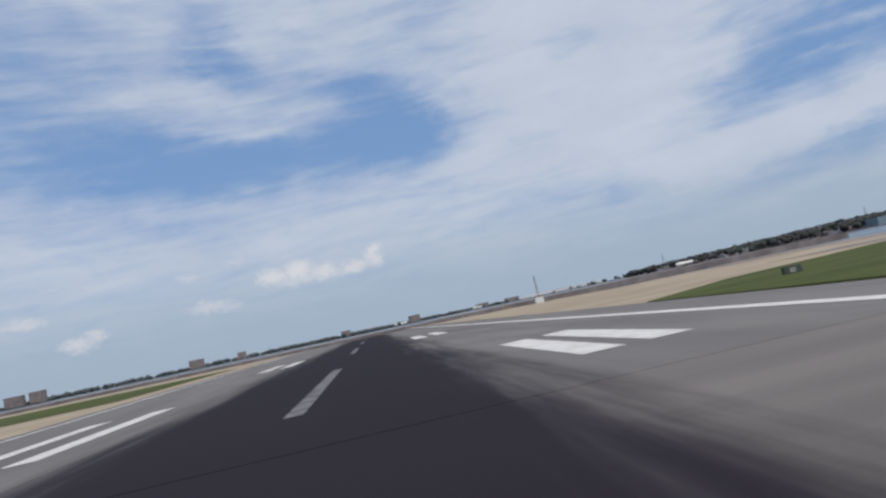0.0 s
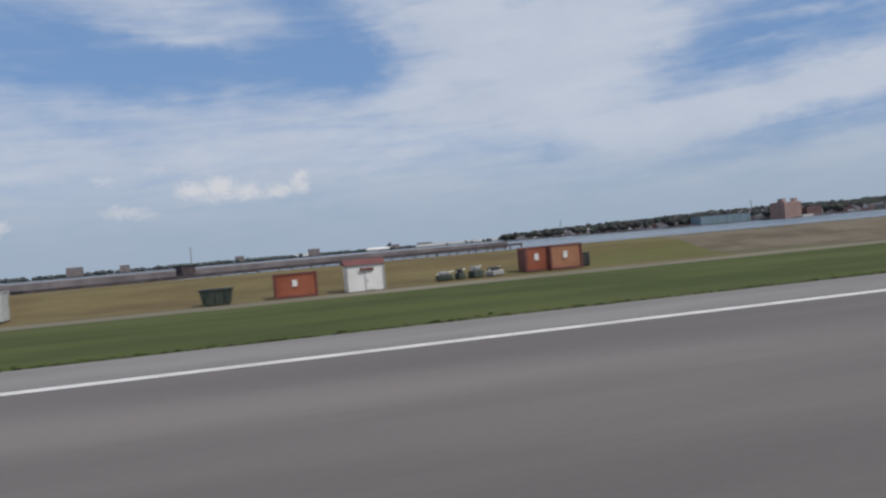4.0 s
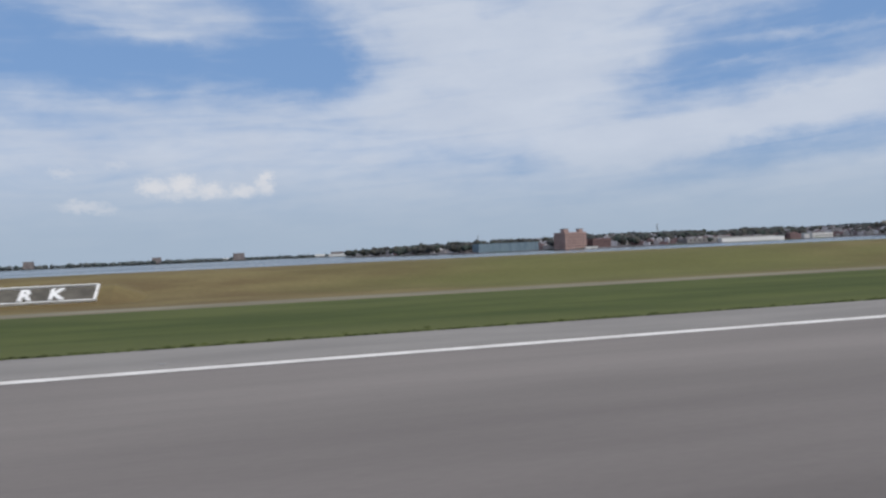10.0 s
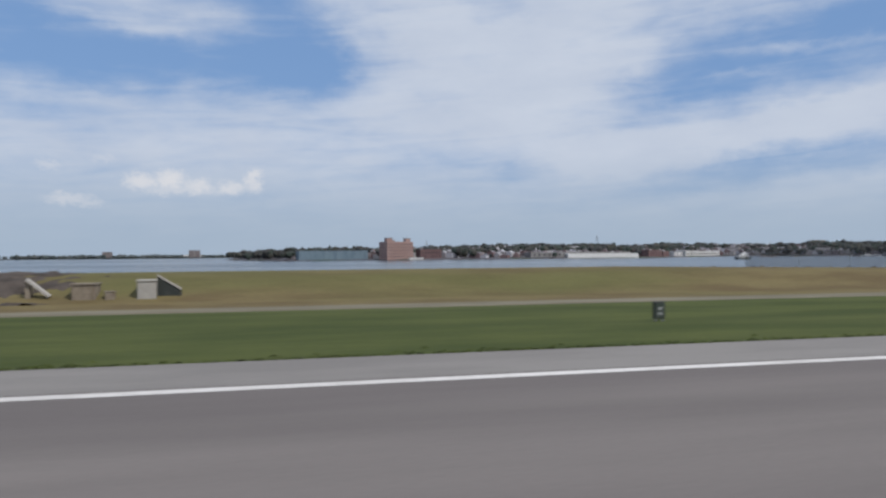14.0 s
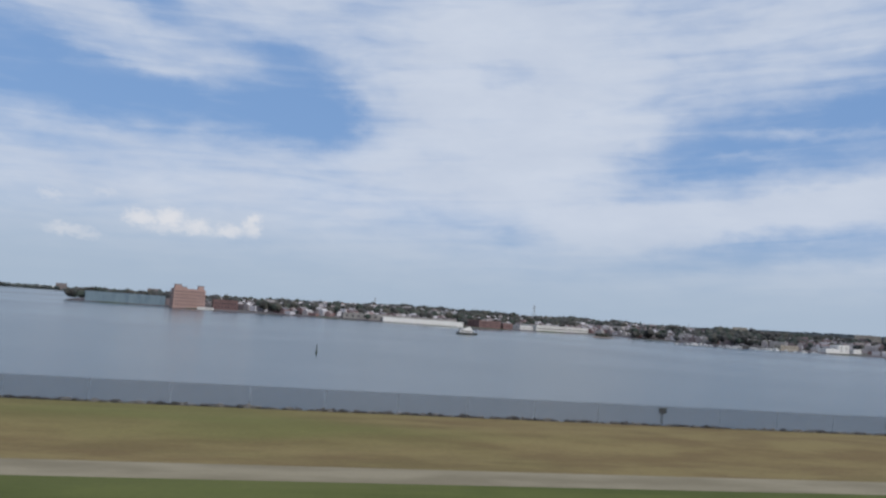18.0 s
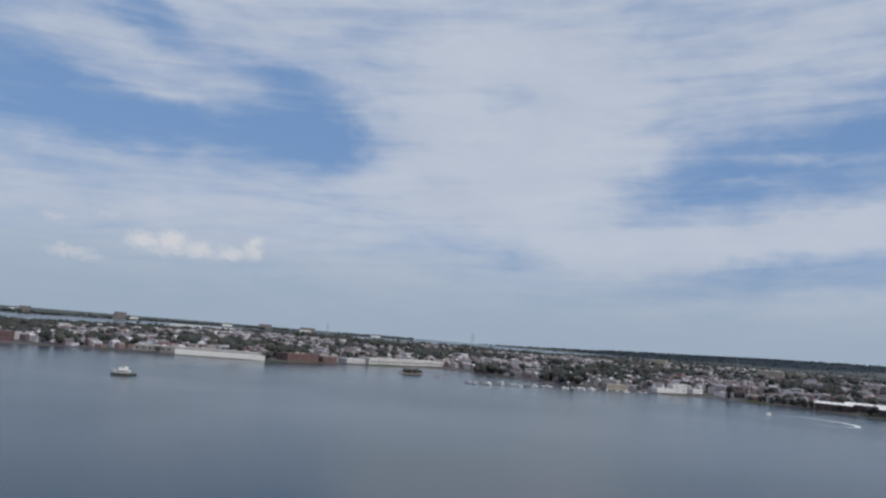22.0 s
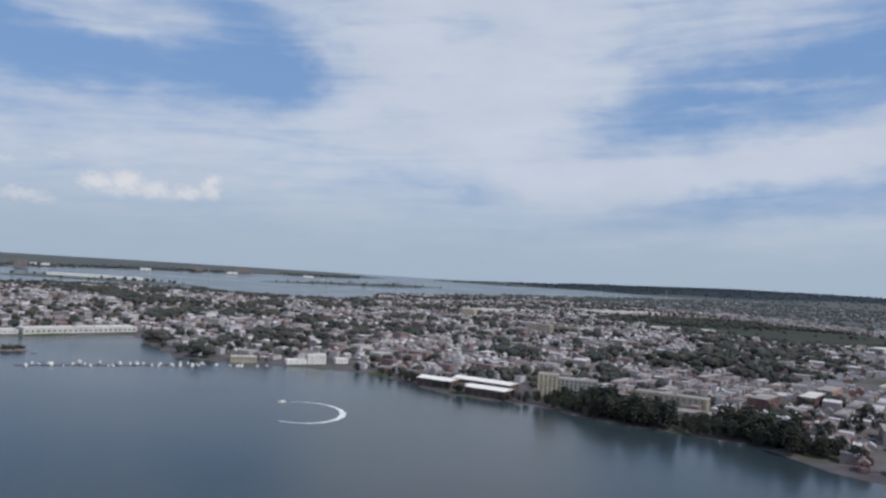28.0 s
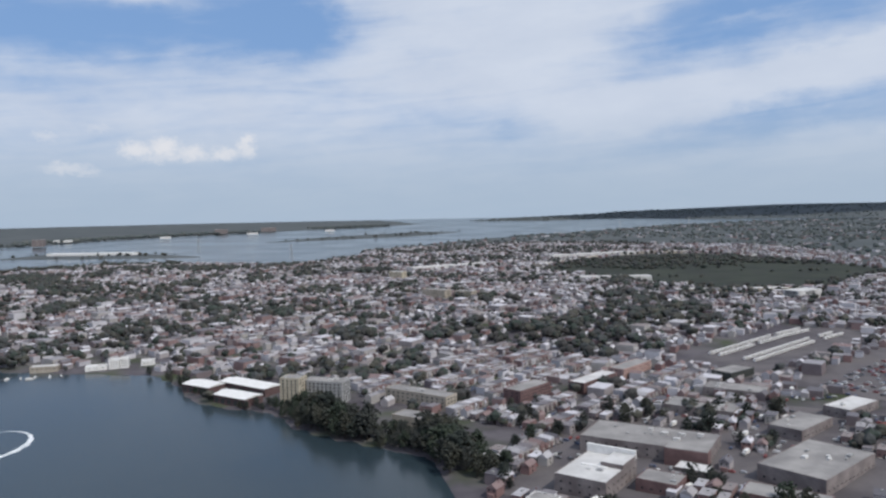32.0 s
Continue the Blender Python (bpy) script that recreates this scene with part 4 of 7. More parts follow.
def town_of(name, x, y, label):
    """Many small houses in one mesh."""
    n = len(x)
    z = town_z(x, y)
    w, dpt = nrng.uniform(1.35, 2.1, n), nrng.uniform(2.0, 3.4, n)
    h = nrng.choice([1.7, 2.3, 2.9, 3.3], n) * nrng.uniform(0.9, 1.1, n)
    big = nrng.random(n) < 0.06
    w, dpt, h = np.where(big, w * 2.2, w), np.where(big, dpt * 1.8, dpt), np.where(big, h * 1.5, h)
    flat = (nrng.random(n) < 0.42) | big
    ridge = np.where(flat, 0.12, nrng.uniform(0.7, 1.5, n))
    turn = GRID + nrng.choice([0, math.pi / 2], n, p=[0.88, 0.12]) + nrng.normal(0, 0.05, n)
    c, s = np.cos(turn), np.sin(turn)
    V, Fc, S = [], [], []
    for k in range(n):
        b = len(V)
        rw = w[k] * 0.96 if flat[k] else 0.0
        loc = [(-w[k], -dpt[k], -0.6), (w[k], -dpt[k], -0.6), (w[k], dpt[k], -0.6), (-w[k], dpt[k], -0.6), (-w[k], -dpt[k], h[k]), (w[k], -dpt[k], h[k]), (w[k], dpt[k], h[k]), (-w[k], dpt[k], h[k])]
        if flat[k]:
            loc += [(-rw, -dpt[k] * 0.97, h[k] + 0.12), (rw, -dpt[k] * 0.97, h[k] + 0.12), (rw, dpt[k] * 0.97, h[k] + 0.12), (-rw, dpt[k] * 0.97, h[k] + 0.12)]
            roof = [(4, 5, 9, 8), (5, 6, 10, 9), (6, 7, 11, 10), (7, 4, 8, 11), (8, 9, 10, 11)]
        else:
            loc += [(0, -dpt[k], h[k] + ridge[k]), (0, dpt[k], h[k] + ridge[k])]
            roof = [(5, 6, 9, 8), (7, 4, 8, 9), (4, 5, 8), (6, 7, 9)]
        V += [(x[k] + px * c[k] - py * s[k], y[k] + px * s[k] + py * c[k], z[k] + pz) for px, py, pz in loc]
        wall = [(0, 1, 5, 4), (1, 2, 6, 5), (2, 3, 7, 6), (3, 0, 4, 7)]
        Fc += [tuple(b + q for q in f) for f in wall + roof]
        S += [0] * 4 + [1 if flat[k] or q < 2 else 0 for q in range(len(roof))]
    ob = mesh_ob(name, V, Fc, [TOWN_WALL, TOWN_ROOF], slots=S)
    return tagged(ob, label, "houses", "", "stuff")


town_of("houses", hx[far_houses], hy[far_houses], "crowded small houses with grey, brown and white roofs")

# tree masses between the houses
ICO_V, ICO_F = [], []
ibm = bmesh.new()
bmesh.ops.create_icosphere(ibm, subdivisions=1, radius=1.0)
ibm.verts.index_update()
ICO_V = np.array([v.co[:] for v in ibm.verts])
ICO_F = np.array([[v.index for v in f.verts] for f in ibm.faces])
ibm.free()


def clumps(x, y, z, r, squash, name, material, label, count=5):
    """Many rough leafy clumps, several to a tree, in one mesh."""
    n = len(x)
    V, Fc = [], []
    base = 0
    for q in range(count):
        a, o = nrng.uniform(0, 6.283, n), nrng.uniform(0.15, 0.62, n) * r * (q > 0)
        rr = r * nrng.uniform(0.42, 0.7, n)
        cx, cy = x + o * np.cos(a), y + o * np.sin(a)
        cz = z + r * squash * nrng.uniform(0.75, 1.45, n)
        jit = nrng.uniform(0.72, 1.25, (n, len(ICO_V), 1))
        v = ICO_V[None] * jit * rr[:, None, None] * np.array([1, 1, 0.85]) + np.stack([cx, cy, cz], 1)[:, None]
        V.append(v.reshape(-1, 3))
        Fc.append((ICO_F[None] + (np.arange(n) * len(ICO_V))[:, None, None]).reshape(-1, 3) + base)
        base += n * len(ICO_V)
    ob = mesh_ob(name, np.concatenate(V).tolist(), np.concatenate(Fc).tolist(), material)
    return tagged(ob, label, "trees", "", "stuff")


def scatter(n, x0, x1, y0, y1, keep):
    x, y = nrng.uniform(x0, x1, n), nrng.uniform(y0, y1, n)
    ok = keep(x, y)
    return x[ok], y[ok]


tx, ty = scatter(30000, 360, 1500, 60, 1460, lambda x, y: (inside_by(SHORE, x, y) > 3) & free_of_blocks(x, y, 1.5) & (inside_by(FIELD, x, y) < 5)
                 & (nrng.random(len(x)) < 0.29 + 0.40 * lumpy(x, y, 0.017, 1.0)) & (np.hypot(x - 1075, y - 190) > 70))
clumps(tx, ty, town_z(tx, ty), nrng.uniform(1.6, 4.0, len(tx)), 0.85, "town_trees", LEAF_HAZED, "dark green trees standing between the houses")
# larger groves where old trees stand close
gx, gy = [], []
for cx, cy, n in ((628, 915, 60), (660, 880, 50), (737, 775, 46), (750, 668, 30), (715, 1035, 50), (760, 1060, 44), (826, 1048, 44), (880, 1060, 36), (600, 960, 50), (690, 800, 40), (1105, 464, 22), (1135, 484, 26), (1209, 555, 34), (1220, 515, 30), (1190, 492, 26), (1206, 470, 22), (1212, 596, 26), (1113, 381, 10), (1023, 388, 10), (995, 472, 18), (893, 600, 22), (845, 534, 18), (776, 690, 34), (720, 760, 40), (830, 790, 34), (940, 1000, 40), (800, 1010, 44), (900, 1090, 44), (680, 840, 34), (1245, 699, 26), (1058, 474, 12), (1000, 483, 12), (1044, 715, 18), (1146, 439, 14), (1100, 606, 18), (749, 641, 18), (812, 696, 20), (865, 642, 18),
                  (902, 542, 14), (848, 554, 14), (884, 538, 12), (939, 574, 14), (643, 944, 40), (585, 989, 40), (704, 1069, 40), (697, 938, 30), (770, 515, 14), (809, 484, 12), (806, 432, 8), (1104, 326, 10), (960, 700, 24), (900, 820, 30), (1010, 900, 34)):
    gx += list(nrng.normal(cx, 9, n))
    gy += list(nrng.normal(cy, 11, n))
gx, gy = np.array(gx), np.array(gy)
ok = (inside_by(SHORE, gx, gy) > 1.5) & free_of_blocks(gx, gy, 0.5)
gx, gy = gx[ok], gy[ok]
clumps(gx, gy, town_z(gx, gy), nrng.uniform(2.6, 5.0, len(gx)), 0.8, "old_groves", LEAF_HAZED, "dark groves of tall old trees", 7)
# streets between the rows of houses
V, Fc = [], []
for kv in range(-8, 22):
    for ku in range(-90, 60):
        u0, v0 = ku * 6.0, kv * 21.0 - 1.5
        quad = []
        for du, dv in ((0, -1.7), (6.0, -1.7), (6.0, 1.7), (0, 1.7)):
            quad.append((560 + (u0 + du) * CG - (v0 + dv) * SG, 420 + (u0 + du) * SG + (v0 + dv) * CG))
        qa = np.array(quad)
        if inside_by(SHORE, qa[:, 0], qa[:, 1]).min() > 6 and bool(free_of_blocks(qa[:, 0], qa[:, 1], 0.5).all()) and inside_by(FIELD, qa[:, 0], qa[:, 1]).max() < 0 and qa[:, 0].max() < 1300 and qa[:, 1].max() < 760:
            b = len(V)
            V += [(float(px), float(py), float(pz) + 0.22) for (px, py), pz in zip(quad, town_z(qa[:, 0], qa[:, 1]))]
            Fc.append((b, b + 1, b + 2, b + 3))
for off in (-7.5, 17.7, 43.7, 69.7, 95.7):
    for ku in range(-14, 26):
        quad = [(1087 + (ku * 5 + du) * RU[0] + (off + dv) * RV[0], 282 + (ku * 5 + du) * RU[1] + (off + dv) * RV[1]) for du, dv in ((0, -1.9), (5, -1.9), (5, 1.9), (0, 1.9))]
        qa = np.array(quad)
        if inside_by(SHORE, qa[:, 0], qa[:, 1]).min() > 9 and bool(free_of_blocks(qa[:, 0], qa[:, 1], 0.3).all()):
            b = len(V)
            V += [(float(px), float(py), float(pz) + 0.25) for (px, py), pz in zip(quad, town_z(qa[:, 0], qa[:, 1]))]
            Fc.append((b, b + 1, b + 2, b + 3))
            ROW_STREETS.append((sum(q[0] for q in quad) / 4, sum(q[1] for q in quad) / 4))
tagged(mesh_ob("town_streets", V, Fc, STREET), "grey asphalt streets between the houses", "", "", "structure")
# bushy field edge and woods
fx, fy = scatter(2600, 1180, 1760, 640, 1010, lambda x, y: (inside_by(FIELD, x, y) > 0) & (inside_by(FIELD, x, y) < 200) & ((y > 840 + 26 * lumpy(x, y, 0.03, 2.0)) | (inside_by(FIELD, x, y) < 10) | (nrng.random(len(x)) < 0.12 * lumpy(x, y, 0.02, 5.0))))
clumps(fx, fy, town_z(fx, fy), nrng.uniform(2.0, 4.5, len(fx)), 0.5, "field_scrub", LEAF_HAZED, "dense dark scrub covering an open field", 3)
FIELD_V = [(float(a), float(b), 7.6) for a, b in FIELD]
tagged(mesh_ob("field", FIELD_V, [tuple(range(len(FIELD_V)))], PARKLAND), "open dark green field", "", "", "structure")
# waterfront woods: the left bluff, points and island
wx, wy = scatter(3200, 330, 740, 440, 1270, lambda x, y: (inside_by(SHORE, x, y) > 2) & (inside_by(SHORE, x, y) < 90) & free_of_blocks(x, y, 1) & ((lumpy(x, y, 0.05, 4) > 0.15) | (x < 445)))
clumps(wx, wy, town_z(wx, wy), nrng.uniform(2.8, 5.2, len(wx)), 0.8, "bluff_trees", LEAF_HAZED, "dark woods along the far waterfront", 4)
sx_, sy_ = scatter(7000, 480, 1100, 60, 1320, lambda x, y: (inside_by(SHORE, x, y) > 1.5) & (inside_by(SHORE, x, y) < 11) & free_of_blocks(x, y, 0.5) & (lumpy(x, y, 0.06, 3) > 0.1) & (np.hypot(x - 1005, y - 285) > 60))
clumps(sx_, sy_, town_z(sx_, sy_), nrng.uniform(1.4, 3.0, len(sx_)), 0.7, "shore_trees", LEAF_HAZED, "trees and scrub along the water's edge", 4)
# far suburbs: pale roofs among trees
qx, qy = scatter(19000, 1000, 3800, 300, 2700, lambda x, y: (inside_by(SHORE, x, y) > 15) & ((x > 1500) | (y > 1480)) & (inside_by(FIELD, x, y) < -5) & (nrng.random(len(x)) < 0.5 + 0.4 * lumpy(x, y, 0.006, 5)))


def far_z(x, y):
    d = inside_by(SHORE, x, y)
    return -1 + np.clip(d * 0.05, -2.0, 1.0) + np.clip(d * 0.004, 0, 6.0) + ridge_z(x, y)


def far_roofs(name, x, y, z, label):
    V, Fc, S = [], [], []
    for k in range(len(x)):
        b, w, d, h = len(V), nrng.uniform(2, 5), nrng.uniform(3, 9), nrng.uniform(2.2, 3.6)
        t = nrng.uniform(0, 3.14)
        c, s = math.cos(t), math.sin(t)
        for px, py, pz in ((-w, -d, -1), (w, -d, -1), (w, d, -1), (-w, d, -1), (-w, -d, h), (w, -d, h), (w, d, h), (-w, d, h)):
            V.append((x[k] + px * c - py * s, y[k] + px * s + py * c, z[k] + pz))
        Fc += [(b, b + 1, b + 5, b + 4), (b + 1, b + 2, b + 6, b + 5), (b + 2, b + 3, b + 7, b + 6), (b + 3, b, b + 4, b + 7), (b + 4, b + 5, b + 6, b + 7)]
        S += [0, 0, 0, 0, 1]
    return tagged(mesh_ob(name, V, Fc, [TOWN_WALL, TOWN_ROOF], slots=S), label, "houses", "", "stuff")


far_roofs("far_suburb_roofs", qx[:1100], qy[:1100], far_z(qx[:1100], qy[:1100]), "pale roofs of distant suburbs")
clumps(qx[900:], qy[900:], far_z(qx[900:], qy[900:]), nrng.uniform(3, 6.5, len(qx) - 900), 0.4, "far_suburb_trees", LEAF_HILL_HAZED, "distant dark tree cover", 2)

# tree lines along the far shore, the island and the spit
ex, ey = scatter(30000, -1500, 1150, 1250, 3200, lambda x, y: (inside_by(FAR_SHORE, x, y) > 5) & (inside_by(FAR_SHORE, x, y) < 110) & (lumpy(x, y, 0.004, 2.0) > -0.7))
clumps(ex, ey, 0.5 + 0.003 * inside_by(FAR_SHORE, ex, ey), nrng.uniform(4, 8.5, len(ex)), 0.5, "far_shore_trees", LEAF_HILL_HAZED, "distant low line of trees on the far shore", 2)
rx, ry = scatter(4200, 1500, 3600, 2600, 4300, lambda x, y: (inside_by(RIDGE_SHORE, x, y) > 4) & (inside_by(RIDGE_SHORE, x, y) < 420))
clumps(rx, ry, ridge_z(rx, ry), nrng.uniform(4.5, 8, len(rx)), 0.35, "ridge_woods", LEAF_HILL_HAZED, "distant woods covering the long ridge", 2)
ix, iy = scatter(900, 300, 1400, 1380, 2450, lambda x, y: (inside_by(ISLAND, x, y) > 4) | (inside_by(FAR_SPIT, x, y) > 6))
clumps(ix, iy, 0 * ix, nrng.uniform(3, 6, len(ix)), 0.5, "island_trees", LEAF_HAZED, "low dark trees on the river island", 2)

# ---- things on the airfield ----
def gz(x, y):
    return ground_z(x, y)


# lettering on the dike
S0, S1 = Vector((0, 34.8, -0.085)), Vector((0, 35.95, 0.55))
SLOPE = math.degrees(math.atan2(S1.z - S0.z, S1.y - S0.y))
TALL = (S1 - S0).length


def on_slope(x, up, off=0.06):
    x = 229.2 + (x - 229.2) * 0.963 - 0.36
    p = S0.lerp(S1, up / TALL)
    nrm = Vector((0, -(S1.z - S0.z), S1.y - S0.y)).normalized()
    return Vector((x, p.y, p.z)) + nrm * off


bm = bmesh.new()
rows = []
for x, k in ((213.4, 0.0), (215.3, 1.0), (242.4, 1.0), (244.3, 0.0)):
    prof = ((34.2, -0.42, -0.42), (34.7, -0.34, -0.17), (35.98, -0.3, 0.5), (36.6, -0.2, 0.56), (38.6, 0.1, 0.5), (39.6, -0.3, 0.2))
    rows.append([bm.verts.new((x, y, lo + (hi - lo) * k)) for y, lo, hi in prof])
for a, b in zip(rows, rows[1:]):
    for k in range(5):
        bm.faces.new((a[k], b[k], b[k + 1], a[k + 1]))
part("sign_bank", bm, DRY, None)
tagged(bpy.data.objects["sign_bank"], "dry grassy bank carrying the white letters", "bank", "", "structure")
sign = group_at("hillside_sign", 229.2, 36.0, -0.13, 0, "white WELCOME TO NEW YORK letters and red heart on a bank", "sign")


def letter(ch, x):
    cu = bpy.data.curves.new("letter", "FONT")
    cu.body, cu.size, cu.extrude, cu.offset, cu.align_x = ch, 1.30, 0.03, 0.06, "CENTER"
    tmp = bpy.data.objects.new("letter", cu)
    scene.collection.objects.link(tmp)
    me = bpy.data.meshes.new_from_object(tmp.evaluated_get(bpy.context.evaluated_depsgraph_get()))
    bpy.data.objects.remove(tmp)
    me.materials.clear()
    me.materials.append(WHITE)
    ob = new("letter", me)
    ob.parent = sign
    p = on_slope(x, 0.22) - Vector((229.2, 36.0, -0.13))
    ob.matrix_local = Matrix.Translation(p) @ pose(0, 0, 0, SLOPE, 0, 0) @ Matrix.Diagonal((0.50 if ch in "WM" else 0.635, 0.87, 1, 1))


WORDS = zip("WELCOMETONEWYORK", (217.23, 218.47, 219.71, 220.99, 222.31, 223.5, 224.8, 226.81, 228.03, 232.49, 233.77, 235.04, 236.99, 238.37, 239.79, 241.02))
for ch, x in WORDS:
    letter(ch, x)


def sloped(name, outline, material, off=0.03, thick=0.05, label=""):
    bm = bmesh.new()
    top = [bm.verts.new(on_slope(x, u, off + thick) - Vector((229.2, 36.0, -0.13))) for x, u in outline]
    low = [bm.verts.new(on_slope(x, u, off - 0.06) - Vector((229.2, 36.0, -0.13))) for x, u in outline]
    n = len(outline)
    bm.faces.new(top)
    for k in range(n):
        bm.faces.new((low[k], low[(k + 1) % n], top[(k + 1) % n], top[k]))
    bmesh.ops.recalc_face_normals(bm, faces=bm.faces)
    return part(name, bm, material, sign, label)


sloped("sign_bed", [(215.75, 0.0), (242.65, 0.0), (242.65, TALL), (215.75, TALL)], GRAVEL_BED, -0.02, 0.03, "dark gravel bed")
for a, b in ((215.7, 221.9), (222.0, 229.3), (231.2, 236.9), (237.0, 242.7)):
    sloped("bottom_border", [(a, 0.0), (b, 0.0), (b, 0.06), (a, 0.06)], WHITE)
for a, b in ((215.7, 229.0), (231.7, 242.7)):
    sloped("top_border", [(a, TALL - 0.055), (b, TALL - 0.055), (b, TALL), (a, TALL)], WHITE)
for a in (215.68, 242.58):
    sloped("end_border", [(a, 0.0), (a + 0.1, 0.0), (a + 0.1, TALL), (a, TALL)], WHITE)
heart = []
for k in range(28):
    t = 2 * math.pi * k / 28
    heart.append((230.42 + 1.22 * math.sin(t) ** 3, 0.68 + 0.043 * (13 * math.cos(t) - 5 * math.cos(2 * t) - 2 * math.cos(3 * t) - math.cos(4 * t))))
sloped("heart", heart, RED, 0.02, 0.09, "red heart")


# pipes over the dike
def pump_pipe(x, y, lean, top, back, low):
    g = group_at("outfall_pipe", x, y, low, 0, "white zigzag outfall pipe rising over the dike", "pipe", "outfall pipes")
    bm = tube(bmesh.new(), [(0.22, -0.3, -0.02), (0.2, -0.27, 0.14), (-0.04, 0.02, 0.42), (0.02, 0.08, 0.52), (lean - 0.12, 0.68, top - low - 0.1), (lean, 0.8, top - low), (lean, 0.9 + back, top - low + 0.02)], 0.145, 12)
    part("pipe", bm, PIPE, g)
    bm = rod(bmesh.new(), (0.22, -0.3, 0.0), (0.22, -0.3, 0.07), 0.24, 12)
    part("flange", bm, PIPE, g)
    bm = rod(bmesh.new(), (0.03, -0.07, 0.33), (-0.01, -0.02, 0.38), 0.21, 12)
    part("collar", bm, PIPE, g)
    bm = boxes((0.0, 0.44, -0.5, -0.1, -0.25, 0.02))
    part("footing", bm, CONCRETE, g)
    return g


for x, reach in ((154.7, 0.5), (158.1, 3.2), (159.75, 3.2), (161.5, 3.2), (163.25, 3.2)):
    pump_pipe(x, 36.0, 1.15, 1.0, reach, -0.16)
g = group_at("header_pipe", 159.1, 37.2, 1.0, 0, "white header pipe bending down at the pump station", "pipe")
part("pipe", tube(bmesh.new(), [(6.0, 0.9, 0.02), (7.2, 0.1, 0.02), (8.2, -0.9, -0.85), (8.25, -1.0, -1.16)], 0.17, 12), PIPE, g)
part("flange", rod(bmesh.new(), (8.25, -1.0, -1.16), (8.25, -1.0, -1.08), 0.25, 12), PIPE, g)
part("saddle", boxes((6.4, 6.6, 0.4, 0.8, -1.25, -0.12)), GREY, g)
for x in (350.6, 353.9, 355.1, 356.3):
    pump_pipe(x, 36.0, 0.9, 0.95, 4.4, -0.2)


def plinth(x0, x1, y, label):
    g = group_at("pump_deck", x0, y, gz((x0 + x1) / 2, y), 0, label, "platform")
    part("slab", boxes((0, x1 - x0, -0.5, 0.35, -0.15, 0.07), soften=0.02), PIER_WOOD, g)
    part("kerb", boxes((0, x1 - x0, -0.52, -0.42, 0.0, 0.12)), DARK, g)


plinth(152.6, 168.5, 35.5, "dark low timber deck beneath the outfall pipes")
plinth(348.0, 357.6, 34.0, "dark low timber deck beneath the outfall pipes")
# boarded wall of the pump station, board by board
g = group_at("pump_station_wall", 150.2, 36.9, -0.2, 0, "weathered red-brown boarded wall behind the pipes", "wall")
for k in range(9):
    x = k * 1.9
    part("post", boxes((x - 0.05, x + 0.05, -0.07, 0.05, -0.2, 0.95)), TIMBER, g)
    if k < 8:
        for r in range(5):
            bm = boxes((x + 0.05, x + 1.85, -0.02, 0.03, 0.03 + r * 0.165, 0.165 + r * 0.165), soften=0.01)
            part("board", bm, BROWN_WALL if (k * 3 + r) % 7 else RUST_DARK, g)
        if k > 2:
            for z in (0.2, 0.5, 0.8):
                part("rail", boxes((x + 0.05, x + 1.85, -0.06, -0.024, z, z + 0.05)), TIMBER, g, "pale weathered rail")
g = group_at("soil_mound", 155, 38.4, 0.3, 0, "bare brown soil face of the dike at the pumps", "soil")
bm = bmesh.new()
bmesh.ops.create_grid(bm, x_segments=52, y_segments=12, size=1.0, matrix=Matrix.Translation((5.5, 0.2, 0)) @ Matrix.Diagonal((10, 1.6, 1, 1)))
for v in bm.verts:
    v.co.z = gz(155 + v.co.x, 38.4 + v.co.y) - 0.3 + 0.06 - 0.3 * max(0.0, abs(v.co.x - 5.5) / 10 - 0.72 + 0.25 * noise.noise(Vector((v.co.y * 0.9, v.co.x * 0.7, 9.0)))) / 0.28 + 0.10 * noise.noise(Vector((v.co.x * 1.1, v.co.y * 1.7, 3.0))) + 0.05 * math.sin(v.co.x * 3.1) * math.cos(v.co.y * 4)
part("soil", bm, SOIL, g)
g = group_at("soil_mound", 353, 39.0, 0.3, 0, "bare brown soil face of the dike at the pumps", "soil")
bm = bmesh.new()
bmesh.ops.create_grid(bm, x_segments=64, y_segments=18, size=1.0, matrix=Matrix.Translation((2.4, -1.0, 0)) @ Matrix.Diagonal((8.0, 3.0, 1, 1)))
for v in bm.verts:
    ragged = 0.4 * noise.noise(Vector((v.co.y * 1.6, v.co.x * 2.3, 9.0))) + 0.25 * noise.noise(Vector((v.co.x * 0.8, v.co.y * 0.9, 2.0)))
    sink = max(0.0, abs(v.co.x - 2.4) / 8.0 - 0.42 + ragged) / 0.5
    v.co.z = gz(353 + v.co.x, 39.0 + v.co.y) - 0.24 - 0.25 * sink + 0.07 * noise.noise(Vector((v.co.x * 2.1, v.co.y * 2.7, 3.0)))
part("soil", bm, SOIL, g)


def rail_fence(x0, x1, y, h, rails, label):
    z = gz((x0 + x1) / 2, y)
    g = group_at("rail_fence", x0, y, z, 0, label, "fence")
    n = max(2, int((x1 - x0) / 1.25) + 1)
    for k in range(n):
        x = (x1 - x0) * k / (n - 1)
        part("post", boxes((x - 0.03, x + 0.03, -0.04, 0.04, -0.15, h + 0.02)), TIMBER, g)
    for r in range(rails):
        zz = 0.1 + (h - 0.1) * r / (rails - 1)
        part("rail", boxes((-0.05, x1 - x0 + 0.05, -0.075, -0.04, zz - 0.035, zz + 0.045)), WHITE, g)


rail_fence(144.6, 150.0, 36.6, 0.76, 5, "white horizontal rail fence on the grass")
rail_fence(167.4, 169.0, 36.2, 0.72, 4, "short white rail fence beside the pipe")


